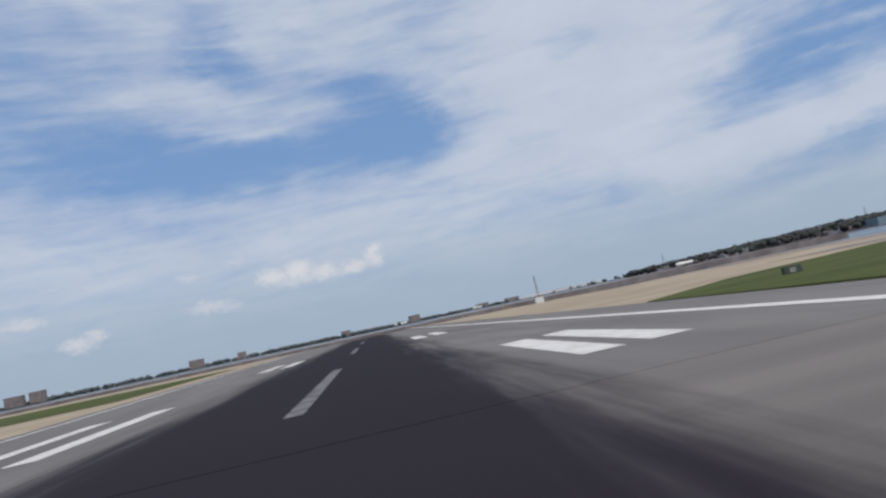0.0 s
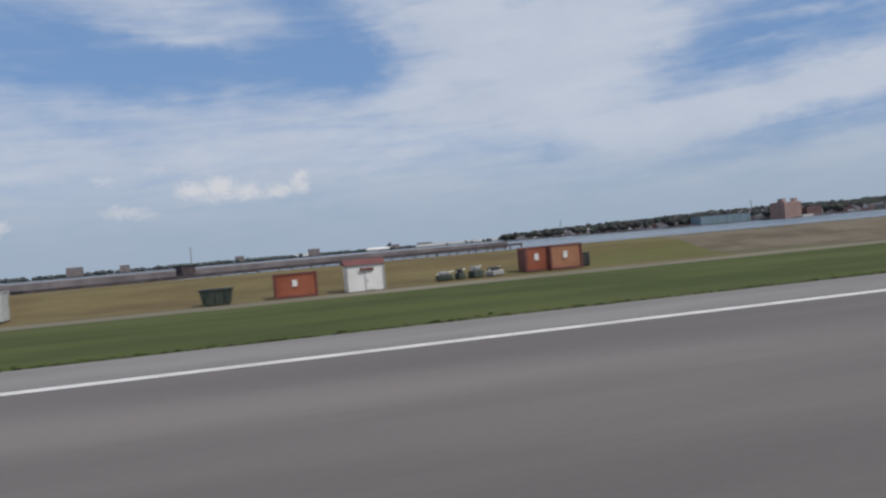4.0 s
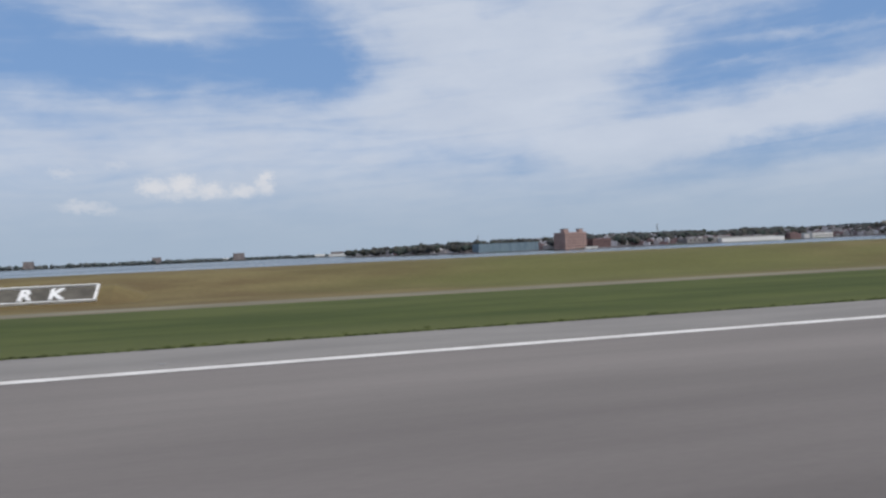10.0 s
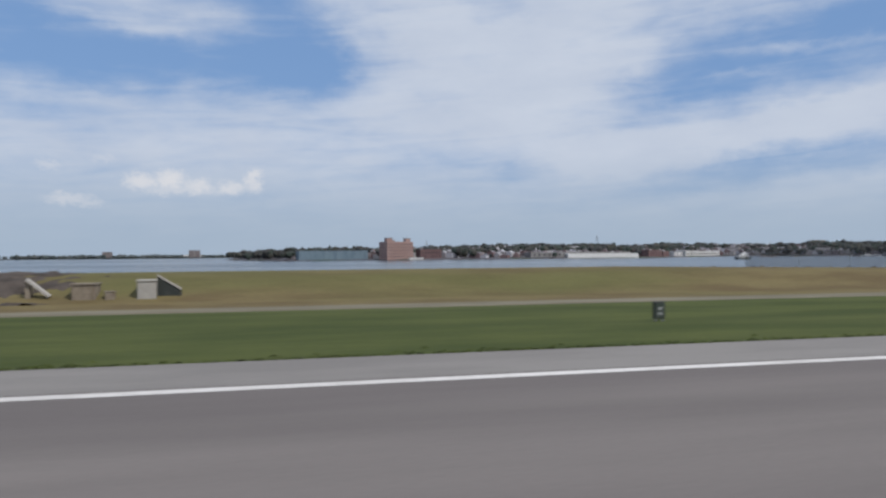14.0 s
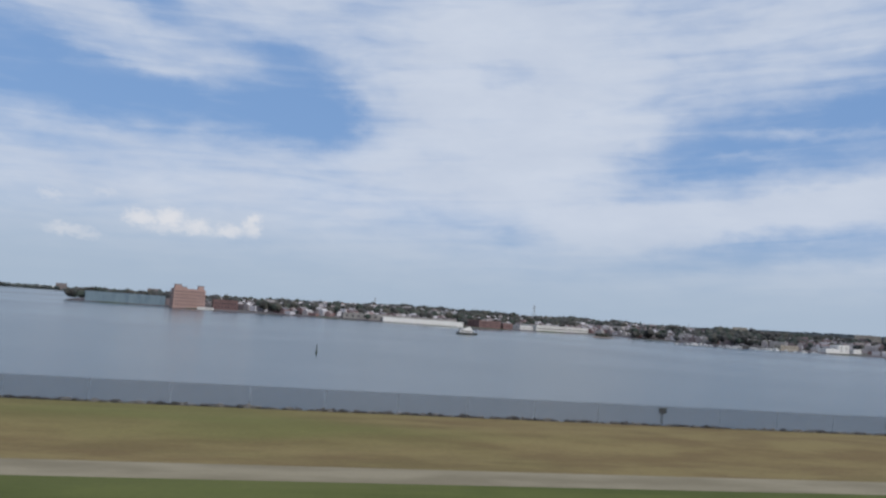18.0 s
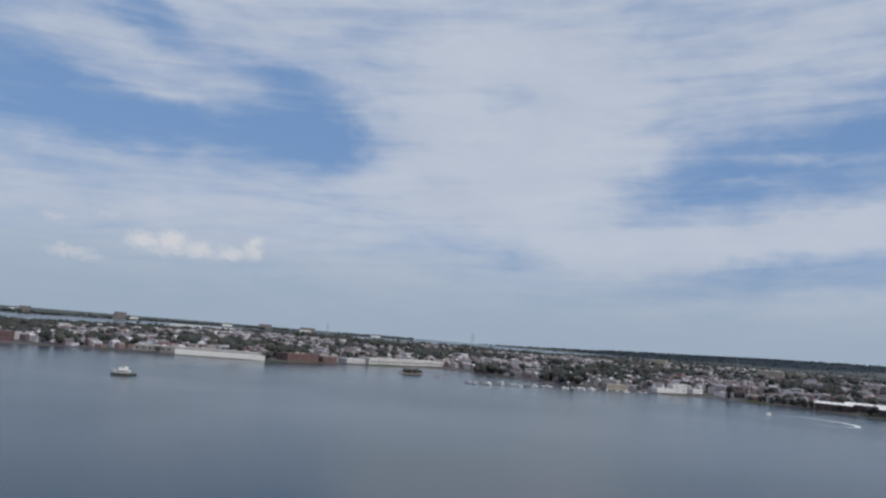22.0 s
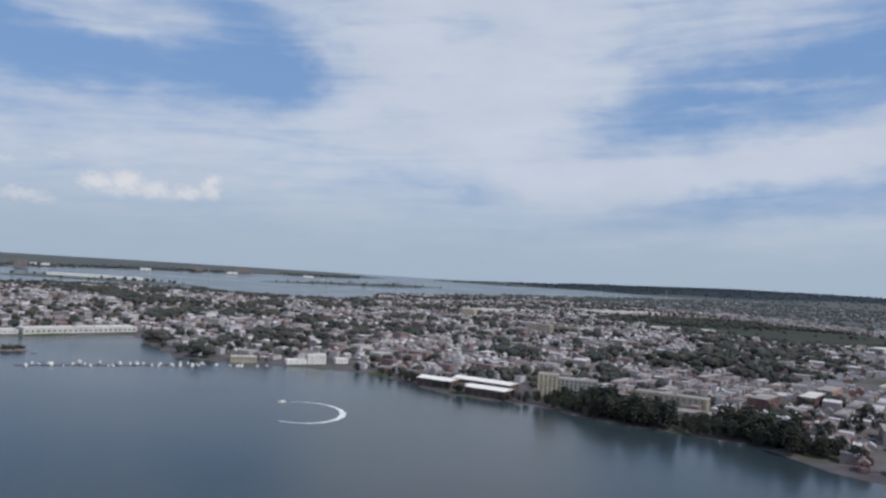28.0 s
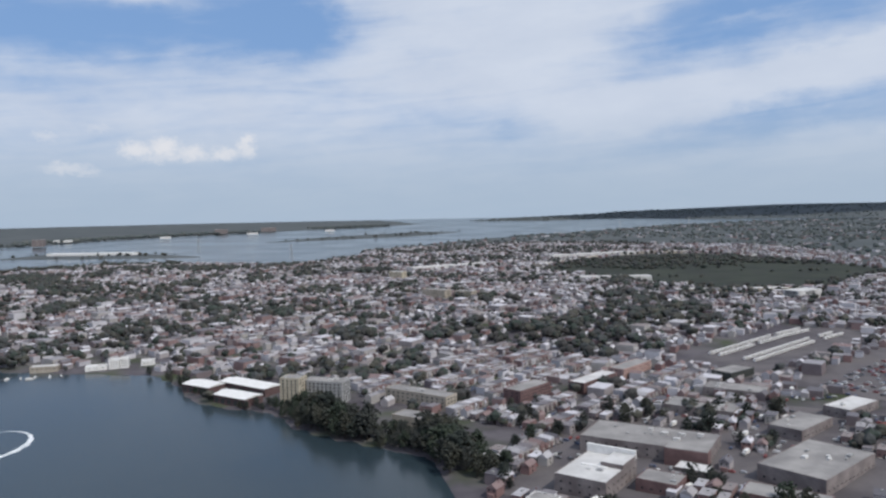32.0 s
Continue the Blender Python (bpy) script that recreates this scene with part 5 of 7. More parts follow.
# boxes, containers and sheds along the perimeter road
def crate(x, y, w, d, h, material, label, ribs=6):
    g = group_at("storage_crate", x, y, gz(x, y) - 0.01, 0, label, "crate")
    part("body", boxes((-w / 2, w / 2, -d / 2, d / 2, 0.04, h), soften=0.02), material, g)
    for k in range(ribs):
        xx = -w / 2 + w * (k + 0.5) / ribs
        part("batten", boxes((xx - 0.02, xx + 0.02, -d / 2 - 0.025, -d / 2, 0.06, h - 0.03)), material, g)
    part("skid", boxes((-w / 2, w / 2, -d / 2 + 0.05, -d / 2 + 0.15, -0.04, 0.05)), DARK, g)
    part("skid", boxes((-w / 2, w / 2, d / 2 - 0.15, d / 2 - 0.05, -0.04, 0.05)), DARK, g)
    part("lid", boxes((-w / 2 - 0.03, w / 2 + 0.03, -d / 2 - 0.03, d / 2 + 0.03, h, h + 0.04), soften=0.01), material, g)
    return g


def container(x, y, w, d, h, turn, material, label):
    g = group_at("shipping_container", x, y, gz(x, y) - 0.01, turn, label, "container", "orange containers")
    part("body", boxes((-w / 2 + 0.03, w / 2 - 0.03, -d / 2 + 0.03, d / 2 - 0.03, 0.05, h - 0.03)), material, g)
    n = int(w / 0.14)
    bm = bmesh.new()
    for k in range(n):
        xx = -w / 2 + 0.08 + (w - 0.16) * k / n
        box(bm, xx, xx + 0.06, -d / 2, -d / 2 + 0.03, 0.1, h - 0.08)
    part("side_ribs", bm, material, g)
    for sx in (-1, 1):
        for sy in (-1, 1):
            part("corner_post", boxes((sx * w / 2 - 0.04, sx * w / 2 + 0.04, sy * d / 2 - 0.04, sy * d / 2 + 0.04, 0, h)), RUST_DARK, g)
    part("top_rail", boxes((-w / 2, w / 2, -d / 2 - 0.02, -d / 2 + 0.03, h - 0.07, h)), RUST_DARK, g)
    part("bottom_rail", boxes((-w / 2, w / 2, -d / 2 - 0.02, -d / 2 + 0.03, 0, 0.08)), RUST_DARK, g)
    part("placard", boxes((-0.14, 0.06, -d / 2 - 0.035, -d / 2 - 0.02, h * 0.45, h * 0.72)), WHITE, g, "white placard")
    part("end_door", boxes((-w / 2 - 0.02, -w / 2 + 0.03, -d / 2 + 0.05, -0.01, 0.1, h - 0.1)), RUST_DARK, g)
    part("end_door", boxes((-w / 2 - 0.02, -w / 2 + 0.03, 0.01, d / 2 - 0.05, 0.1, h - 0.1)), RUST_DARK, g)


def bin_(x, y, w, d, h, material, label):
    g = group_at("waste_container", x, y, gz(x, y) - 0.01, 0, label, "waste container")
    bm = prism(bmesh.new(), [(-w / 2, -d / 2), (w / 2, -d / 2), (w / 2, d / 2), (-w / 2, d / 2)], 0.06, h)
    for v in bm.verts:
        if v.co.z < 0.1:
            v.co.x *= 0.86
            v.co.y *= 0.8
    part("tub", bm, material, g)
    part("rim", boxes((-w / 2 - 0.03, w / 2 + 0.03, -d / 2 - 0.03, d / 2 + 0.03, h - 0.05, h + 0.02)), DARK, g)
    for k in (-0.3, 0.0, 0.3):
        part("rib", boxes((k * w - 0.02, k * w + 0.02, -d / 2 - 0.03, -d / 2 + 0.04, 0.1, h - 0.05)), material, g)
    for k in (-0.35, 0.35):
        part("runner", boxes((k * w - 0.05, k * w + 0.05, -d / 2, d / 2, -0.02, 0.07)), DARK, g)


crate(80.1, 34.6, 2.0, 1.0, 1.2, CRATE, "large pale weathered crate beside the dike")
crate(76.2, 33.2, 0.46, 0.4, 0.36, TAN, "small tan box on the dry grass", 2)
crate(77.7, 33.2, 0.46, 0.4, 0.36, TAN, "small tan box on the dry grass", 2)
crate(78.65, 33.2, 0.42, 0.4, 0.28, DARK, "small dark box on the dry grass", 2)
crate(72.7, 33.5, 0.5, 0.4, 0.42, TIMBER, "brown timber stub in the dry grass", 2)
bin_(89.4, 32.9, 1.3, 0.8, 0.66, GREEN_BIN, "dark green open waste container beside the road")
container(92.6, 33.1, 1.72, 0.95, 1.02, 0, RUST, "orange-red steel container with a white placard")
# white hut with a red roof
g = group_at("white_hut", 95.5, 32.9, gz(95.5, 32.9) - 0.01, 0, "small white hut with a low red roof", "hut")
part("wall", boxes((-0.8, 0.8, -0.5, 0.6, 0.0, 1.12), soften=0.01), WHITE, g)
bm = prism(bmesh.new(), [(-0.87, -0.58), (0.87, -0.58), (0.87, 0.68), (-0.87, 0.68)], 1.12, 1.36)
for v in bm.verts:
    if v.co.z > 1.3:
        v.co.y = 0.1 + (v.co.y - 0.1) * 0.15
part("roof", bm, RUST_DARK, g, "low red roof")
door = part("door", boxes((0.0, 0.42, -0.53, -0.49, 0.05, 0.8)), WHITE, g)
part("door_gap", boxes((-0.03, 0.0, -0.52, -0.49, 0.05, 0.8)), GREY, g)
part("handle", boxes((0.06, 0.09, -0.55, -0.53, 0.36, 0.46)), DARK, door)
part("lamp_hood", boxes((-0.22, 0.36, -0.62, -0.5, 0.88, 0.98)), RUST_DARK, g)
part("corner_trim", boxes((-0.83, -0.75, -0.53, -0.45, 0.0, 1.12)), GREY, g)
part("corner_trim", boxes((0.75, 0.83, -0.53, -0.45, 0.0, 1.12)), GREY, g)
for k, (x, w, h) in enumerate(((99.3, 0.7, 0.40), (100.05, 0.35, 0.46), (100.8, 0.6, 0.52), (101.7, 0.9, 0.40))):
    g = group_at("stacked_gear", x, 34.0, gz(x, 34.0), k * 13, "dark heap of stored ground equipment", "equipment", "stored gear")
    part("base", boxes((-w / 2, w / 2, -0.25, 0.25, 0, h * 0.6), soften=0.04), GREEN_BIN if k < 3 else GREY, g)
    part("top", boxes((-w / 3, w / 4, -0.18, 0.2, h * 0.6, h), soften=0.04), DARK if k % 2 else GREY, g)
    part("bar", rod(bmesh.new(), (-w / 2, 0, h * 0.7), (w / 2 + 0.15, 0.1, h * 0.95), 0.025, 6), WHITE, g)
container(103.8, 34.4, 1.1, 1.0, 1.14, 0, RUST, "orange steel container standing beside the dike")
container(105.2, 34.2, 1.5, 1.0, 1.16, -4, RUST_PALE, "faded orange steel container with a white placard")
crate(106.4, 34.6, 0.5, 0.5, 0.6, DARK, "dark box beside the orange container", 2)
# posts, signs and machines past the gap
for x, w in ((128.1, 0.7), (129.4, 0.5)):
    g = group_at("tan_panel_board", x, 35.4, gz(x, 35.4), 6, "tan plywood board standing in dry grass", "board")
    part("panel", boxes((-w / 2, w / 2, -0.03, 0.03, 0.05, 0.75)), TAN, g)
    part("leg", boxes((-w / 2 + 0.05, -w / 2 + 0.1, 0, 0.06, -0.1, 0.7)), TIMBER, g)
    part("leg", boxes((w / 2 - 0.1, w / 2 - 0.05, 0, 0.06, -0.1, 0.7)), TIMBER, g)


def info_post(x, y, w, h, label):
    g = group_at("marker_post", x, y, gz(x, y), 0, label, "marker", "white marker posts")
    part("post", boxes((-0.05, 0.05, -0.04, 0.04, -0.1, h * 0.5)), DARK, g)
    part("plate", boxes((-w / 2, w / 2, -0.05, -0.02, h * 0.45, h), soften=0.005), WHITE, g)
    part("cap", boxes((-w / 2 - 0.01, w / 2 + 0.01, -0.06, 0.05, h, h + 0.03)), GREY, g)


for x, y in ((130.9, 33.6), (137.85, 34.0), (141.75, 35.2), (143.4, 35.3), (134.6, 34.4)):
    info_post(x, y, 0.26, 0.72, "white-topped marker post in dry grass")
bin_(133.25, 34.0, 1.0, 0.7, 0.66, DARK, "dark tank-like container beside the road")
bin_(139.2, 34.0, 1.0, 0.7, 0.7, DARK, "dark tank-like container beside the road")
crate(134.2, 34.2, 0.35, 0.4, 0.5, TIMBER, "brown box beside the dark container", 2)
g = group_at("pump_trailer", 136.35, 34.4, gz(136.35, 34.4), 0, "small white pump trailer on wheels", "trailer")
part("cabinet", boxes((-0.02, 0.5, -0.25, 0.25, 0.2, 0.78), soften=0.03), WHITE, g)
part("tool_box", boxes((-0.62, -0.1, -0.25, 0.25, 0.2, 0.7), soften=0.03), TAN, g)
part("vent", boxes((0.1, 0.4, -0.27, -0.24, 0.4, 0.6)), DARK, g)
part("chassis", boxes((-0.7, 1.1, -0.2, 0.2, 0.14, 0.21)), DARK, g)
for y in (-0.24, 0.24):
    part("wheel", rod(bmesh.new(), (0, y - 0.04, 0.13), (0, y + 0.04, 0.13), 0.13, 12), TYRE, g)
g = group_at("service_truck", 142.75, 32.9, gz(142.75, 32.9), 0, "small orange service truck with white uprights, seen from behind", "truck")
part("chassis", boxes((-0.4, 0.4, -0.55, 0.55, 0.14, 0.24)), DARK, g)
part("bed", boxes((-0.42, 0.42, -0.55, 0.1, 0.24, 0.5), soften=0.02), RED, g, "red-orange bed")
cab = part("cab", boxes((-0.38, 0.38, 0.12, 0.6, 0.24, 0.84), soften=0.05), RUST_PALE, g, "orange cab")
part("window", boxes((-0.28, 0.28, 0.09, 0.13, 0.54, 0.76)), GLASS, cab)
for sx in (-0.36, 0.36):
    part("upright", boxes((sx - 0.07, sx + 0.07, -0.58, -0.5, 0.42, 0.86), soften=0.01), WHITE, g, "white upright")
    part("tail_lamp", boxes((sx - 0.05, sx + 0.05, -0.575, -0.55, 0.28, 0.38)), RED, g)
part("tailgate", boxes((-0.42, 0.42, -0.57, -0.545, 0.24, 0.36)), ORANGE, g)
part("light_bar", boxes((-0.24, 0.24, 0.2, 0.32, 0.84, 0.9)), ORANGE, g)
for sx in (-0.34, 0.34):
    for sy in (-0.32, 0.34):
        w = part("wheel", rod(bmesh.new(), (sx - 0.06, sy, 0.14), (sx + 0.06, sy, 0.14), 0.14, 14), TYRE, g)
        part("rim", rod(bmesh.new(), (sx - 0.065, sy, 0.14), (sx + 0.065, sy, 0.14), 0.07, 10), GREY, w)
crate(141.6, 35.9, 0.8, 0.5, 0.62, CRATE, "pale grey box beside the white rail fence", 3)
g = group_at("small_hut", 144.4, 36.2, gz(144.4, 36.2), 0, "small grey eight-sided hut beside the fence", "hut")
part("wall", rod(bmesh.new(), (0, 0, -0.1), (0, 0, 0.66), 0.36, 8), WORKS_WALL, g)
part("roof", rod(bmesh.new(), (0, 0, 0.66), (0, 0, 0.8), 0.39, 8, 0.05), GREY, g)
g = group_at("cabinet", 154.0, 34.6, gz(154, 34.6), 0, "small grey electric cabinet by the access road", "cabinet")
part("body", boxes((-0.2, 0.2, -0.12, 0.12, 0.02, 0.4), soften=0.015), CONCRETE, g)
part("door", boxes((-0.16, 0.16, -0.135, -0.12, 0.06, 0.36)), GREY, g)
# ramp, chequered hut, brown platform
g = group_at("timber_ramp", 170.5, 35.0, gz(170.8, 35.0), 0, "grey timber ramp leaning on the dike", "ramp")
for k in range(6):
    ob = part("plank", boxes((-0.09, 0.09, -0.03, 0.03, 0, 1.35)), TIMBER, g)
    ob.matrix_local = Matrix.Translation((0.45 + k * 0.17, 0.35, 0.0)) @ pose(0, 0, 0, -32, -20, 0)
for x in (0.0, 0.75):
    part("prop", boxes((x - 0.03, x + 0.03, 0.95, 1.02, 0.0, 0.98)), TIMBER, g)
# the chequered hut stands on a low footing
g = group_at("chequered_hut", 173.58, 33.0, gz(173.58, 33.0) - 0.02, 0, "hut painted in red and white checks on a brown footing", "hut")
WIDE, HIGH, COLS, LEVELS, BASE = 2.15, 1.16, 7, 3, 0.27
part("footing", boxes((-1.05, 1.05, -0.45, 0.95, -0.1, BASE), soften=0.03), BARE_BANK, g, "brown earth footing")
part("wall", boxes((-WIDE / 2, WIDE / 2, -0.6, 0.9, BASE, BASE + HIGH)), WHITE, g)
part("roof", boxes((-WIDE / 2 - 0.05, WIDE / 2 + 0.05, -0.65, 0.95, BASE + HIGH, BASE + 0.05 + HIGH)), WHITE, g)
cw, ch = WIDE / COLS, HIGH / LEVELS
for r in range(LEVELS):
    z = BASE + r * ch
    for c in range(COLS):
        if (r + c) % 2 == 0 and c != 3:
            x = -WIDE / 2 + c * cw
            part("check", boxes((x, x + cw, -0.612, -0.6, z, z + ch)), CHECK_RED, g)
    for c in range(4):
        if (r + c) % 2 == 1:
            y = -0.6 + c * 0.375
            part("check", boxes((-WIDE / 2 - 0.012, -WIDE / 2, y, y + 0.375, z, z + ch)), CHECK_RED, g)
            part("check", boxes((WIDE / 2, WIDE / 2 + 0.012, y, y + 0.375, z, z + ch)), CHECK_RED, g)
part("door", boxes((-0.24, 0.24, -0.63, -0.605, BASE + 0.02, BASE + 0.9)), TAN, g, "tan door")
part("awning", boxes((-0.34, 0.34, -0.76, -0.6, BASE + 0.98, BASE + 1.06)), WHITE, g)
part("side_lamp", boxes((WIDE / 2, WIDE / 2 + 0.2, -0.5, -0.3, BASE + 0.35, BASE + 0.6)), WHITE, g)
part("side_lamp", boxes((-WIDE / 2 - 0.22, -WIDE / 2, -0.55, -0.35, BASE + 0.8, BASE + 1.0)), WHITE, g)
part("mast", rod(bmesh.new(), (-0.95, 0.8, BASE + HIGH), (-0.95, 0.8, 2.3), 0.03, 6), GREY, g)
g = group_at("marker_box", 172.6, 31.9, gz(172.6, 31.9) - 0.01, 0, "low dark red box in front of the chequered hut", "box")
part("body", boxes((-0.42, 0.42, -0.2, 0.2, 0.0, 0.36), soften=0.03), RUST_DARK, g)
part("lid", boxes((-0.45, 0.45, -0.23, 0.23, 0.36, 0.41), soften=0.01), BROWN_WALL, g)
g = group_at("observation_platform", 177.0, 35.5, gz(177, 35.5) - 0.1, 0, "dark brown raised cabin on a wide thin deck", "platform")
part("base", boxes((-0.75, 0.75, -0.6, 0.8, 0.0, 1.35)), PIER_WOOD, g)
part("deck", boxes((-1.9, 1.7, -0.95, 1.05, 1.35, 1.5)), PIER_WOOD, g)
part("cabin", boxes((-1.5, 1.6, -0.6, 0.9, 1.5, 1.98), soften=0.02), BROWN_WALL, g, "red-brown boarded cabin")
bm = prism(bmesh.new(), [(-1.6, -0.75), (1.72, -0.75), (1.72, 1.0), (-1.6, 1.0)], 1.98, 2.16)
for v in bm.verts:
    if v.co.z > 2.05:
        v.co.y = 0.12 + (v.co.y - 0.12) * 0.2
part("roof", bm, BROWN_WALL, g, "low dark red-brown roof")
for x in (-1.2, -0.5, 0.2, 0.9):
    part("window", boxes((x, x + 0.4, -0.62, -0.59, 1.62, 1.86)), GLASS, g)
for x in (-1.7, -1.1):
    part("leg", rod(bmesh.new(), (x, -0.8, -0.1), (x, -0.8, 1.35), 0.035, 6), PIER_WOOD, g)
for x in (-1.85, -1.6):
    part("rail_post", boxes((x - 0.02, x + 0.02, -0.92, -0.88, 1.5, 1.85)), RUST_DARK, g)
part("rail", boxes((-1.88, -1.5, -0.92, -0.88, 1.82, 1.86)), RUST_DARK, g)
# concrete works near the second pumps
g = group_at("leaning_beam", 360.2, 36.6, gz(360.2, 36.6) - 0.05, 0, "grey concrete slab leaning on the dike", "beam")
ob = part("beam", boxes((0, 1.15, -0.2, 0.2, -0.05, 0.05)), CONCRETE, g)
ob.matrix_local = Matrix.Translation((-0.42, -0.4, 0.78)) @ pose(0, 0, 0, 0, 40, 0)
part("heel", boxes((-0.5, -0.3, -0.45, 0.05, -0.1, 0.7)), TIMBER, g)
for x, w, h, mat, text in ((362.05, 0.95, 0.66, TIMBER, "brown weathered timber box on the dike"), (364.6, 0.78, 0.78, CONCRETE, "pale concrete block on the dike")):
    g = group_at("culvert_box", x, 36.3, -0.12, 0, text, "block", "dike blocks")
    part("block", boxes((-w / 2, w / 2, -0.5, 0.9, -0.4, h), soften=0.03), mat, g)
    part("cap", boxes((-w / 2 - 0.04, w / 2 + 0.04, -0.54, 0.9, h, h + 0.06)), mat, g)
crate(363.1, 36.0, 0.4, 0.4, 0.4, TIMBER, "small brown box between the dike blocks", 2)
g = group_at("wing_wall", 365.0, 36.3, -0.05, 0, "dark sloping wing wall with a pale coping", "wall")
for name, mat, low, thick in (("slab", DARK, -0.4, 0.1), ("coping", CONCRETE, 0.0, 0.14)):
    bm = prism(bmesh.new(), [(0, -thick), (1.0, -thick), (1.0, thick), (0, thick)], 0.0, 1.0)
    for v in bm.verts:
        top = 0.92 - 0.62 * v.co.x
        v.co.z = (top if v.co.z > 0.5 else low) if name == "slab" else (top + 0.07 if v.co.z > 0.5 else top)
    part(name, bm, mat, g)
# runway guidance signs, barriers, edge lights
def guide_sign(x, y, w, h, label, turn=0.0, face=None):
    g = group_at("runway_sign", x, y, gz(x, y) - 0.005, turn, label, "sign", "runway signs")
    part("case", boxes((-w / 2, w / 2, -0.07, 0.07, 0.09, h), soften=0.01), DARK, g)
    part("panel", boxes((-w / 2 + 0.03, w / 2 - 0.03, -0.078, -0.068, 0.13, h - 0.04)), face or GREEN_BIN, g)
    for k in (-0.35, 0.35):
        part("leg", boxes((k * w - 0.02, k * w + 0.02, -0.03, 0.03, -0.08, 0.1)), GREY, g)
    if not face:
        for r in (0.3, 0.55):
            part("writing_bar", boxes((-w * 0.16, w * 0.16, -0.084, -0.076, h * r + 0.03, h * r + 0.10)), GREY, g)


guide_sign(24.0, 30.4, 0.9, 0.42, "low dark airfield sign on the grass")
guide_sign(38.1, 16.8, 0.62, 0.6, "dark upright airfield sign on the grass")
guide_sign(64.9, 34.6, 0.8, 0.5, "low dark airfield sign beside the taxiway")
guide_sign(379.5, 18.6, 0.3, 0.55, "dark distance marker sign on the grass")
guide_sign(411.0, 20.0, 0.3, 0.55, "dark distance marker sign on the grass")
guide_sign(65.9, 28.4, 1.5, 0.42, "long ochre airfield sign on the grass", 0, PAINT_YELLOW)
for x in (41.95, 42.6):
    guide_sign(x, 31.0, 0.42, 0.3, "faded orange airfield sign on the grass", 0, RUST_PALE)


def edge_light(x, y, label="small white edge light set in the asphalt"):
    g = group_at("edge_light", x, y, 0.0, 0, label, "light", "runway lights")
    part("base", rod(bmesh.new(), (0, 0, -0.004), (0, 0, 0.012), 0.034, 10), GREY, g)
    part("lens", rod(bmesh.new(), (0, 0, 0.012), (0, 0, 0.02), 0.022, 10, 0.016), GREY, g)


edge_light(69.0, 5.8)
first = bpy.data.objects["edge_light"]
for x, y in [(69.0, 5.1), (69.0, 4.4), (27.3, 4.4)] + [(a, b) for a in (192.7, 206.0, 219.3, 232.7) for b in (5.9, 5.2, 4.5)] + [(146.6 + 14.3 * q, 11.0) for q in range(-9, 25, 2)]:
    copy_thing(first, pose(x, y, 0.0))


def barrier(x, y, w, material, label):
    g = group_at("road_barrier", x, y, gz(x, y) + 0.01, 0, label, "barrier", "road barriers")
    bm = prism(bmesh.new(), [(-w / 2, -0.16), (w / 2, -0.16), (w / 2, 0.16), (-w / 2, 0.16)], 0.0, 0.42)
    for v in bm.verts:
        if v.co.z > 0.3:
            v.co.y *= 0.4
    part("body", bm, material, g)
    part("board", boxes((-w / 2 + 0.05, w / 2 - 0.05, -0.09, -0.05, 0.28, 0.4)), WHITE, g)
    part("foot", boxes((-w / 2 - 0.02, -w / 2 + 0.12, -0.2, 0.2, 0.0, 0.06)), DARK, g)
    part("foot", boxes((w / 2 - 0.12, w / 2 + 0.02, -0.2, 0.2, 0.0, 0.06)), DARK, g)


barrier(451.7, 28.4, 1.3, PAINT_YELLOW, "yellow road barrier at the grass edge")
barrier(453.8, 29.6, 1.5, ORANGE, "orange and white road barrier on the perimeter road")
crate(450.75, 28.3, 0.3, 0.3, 0.36, DARK, "small dark box at the grass edge", 2)


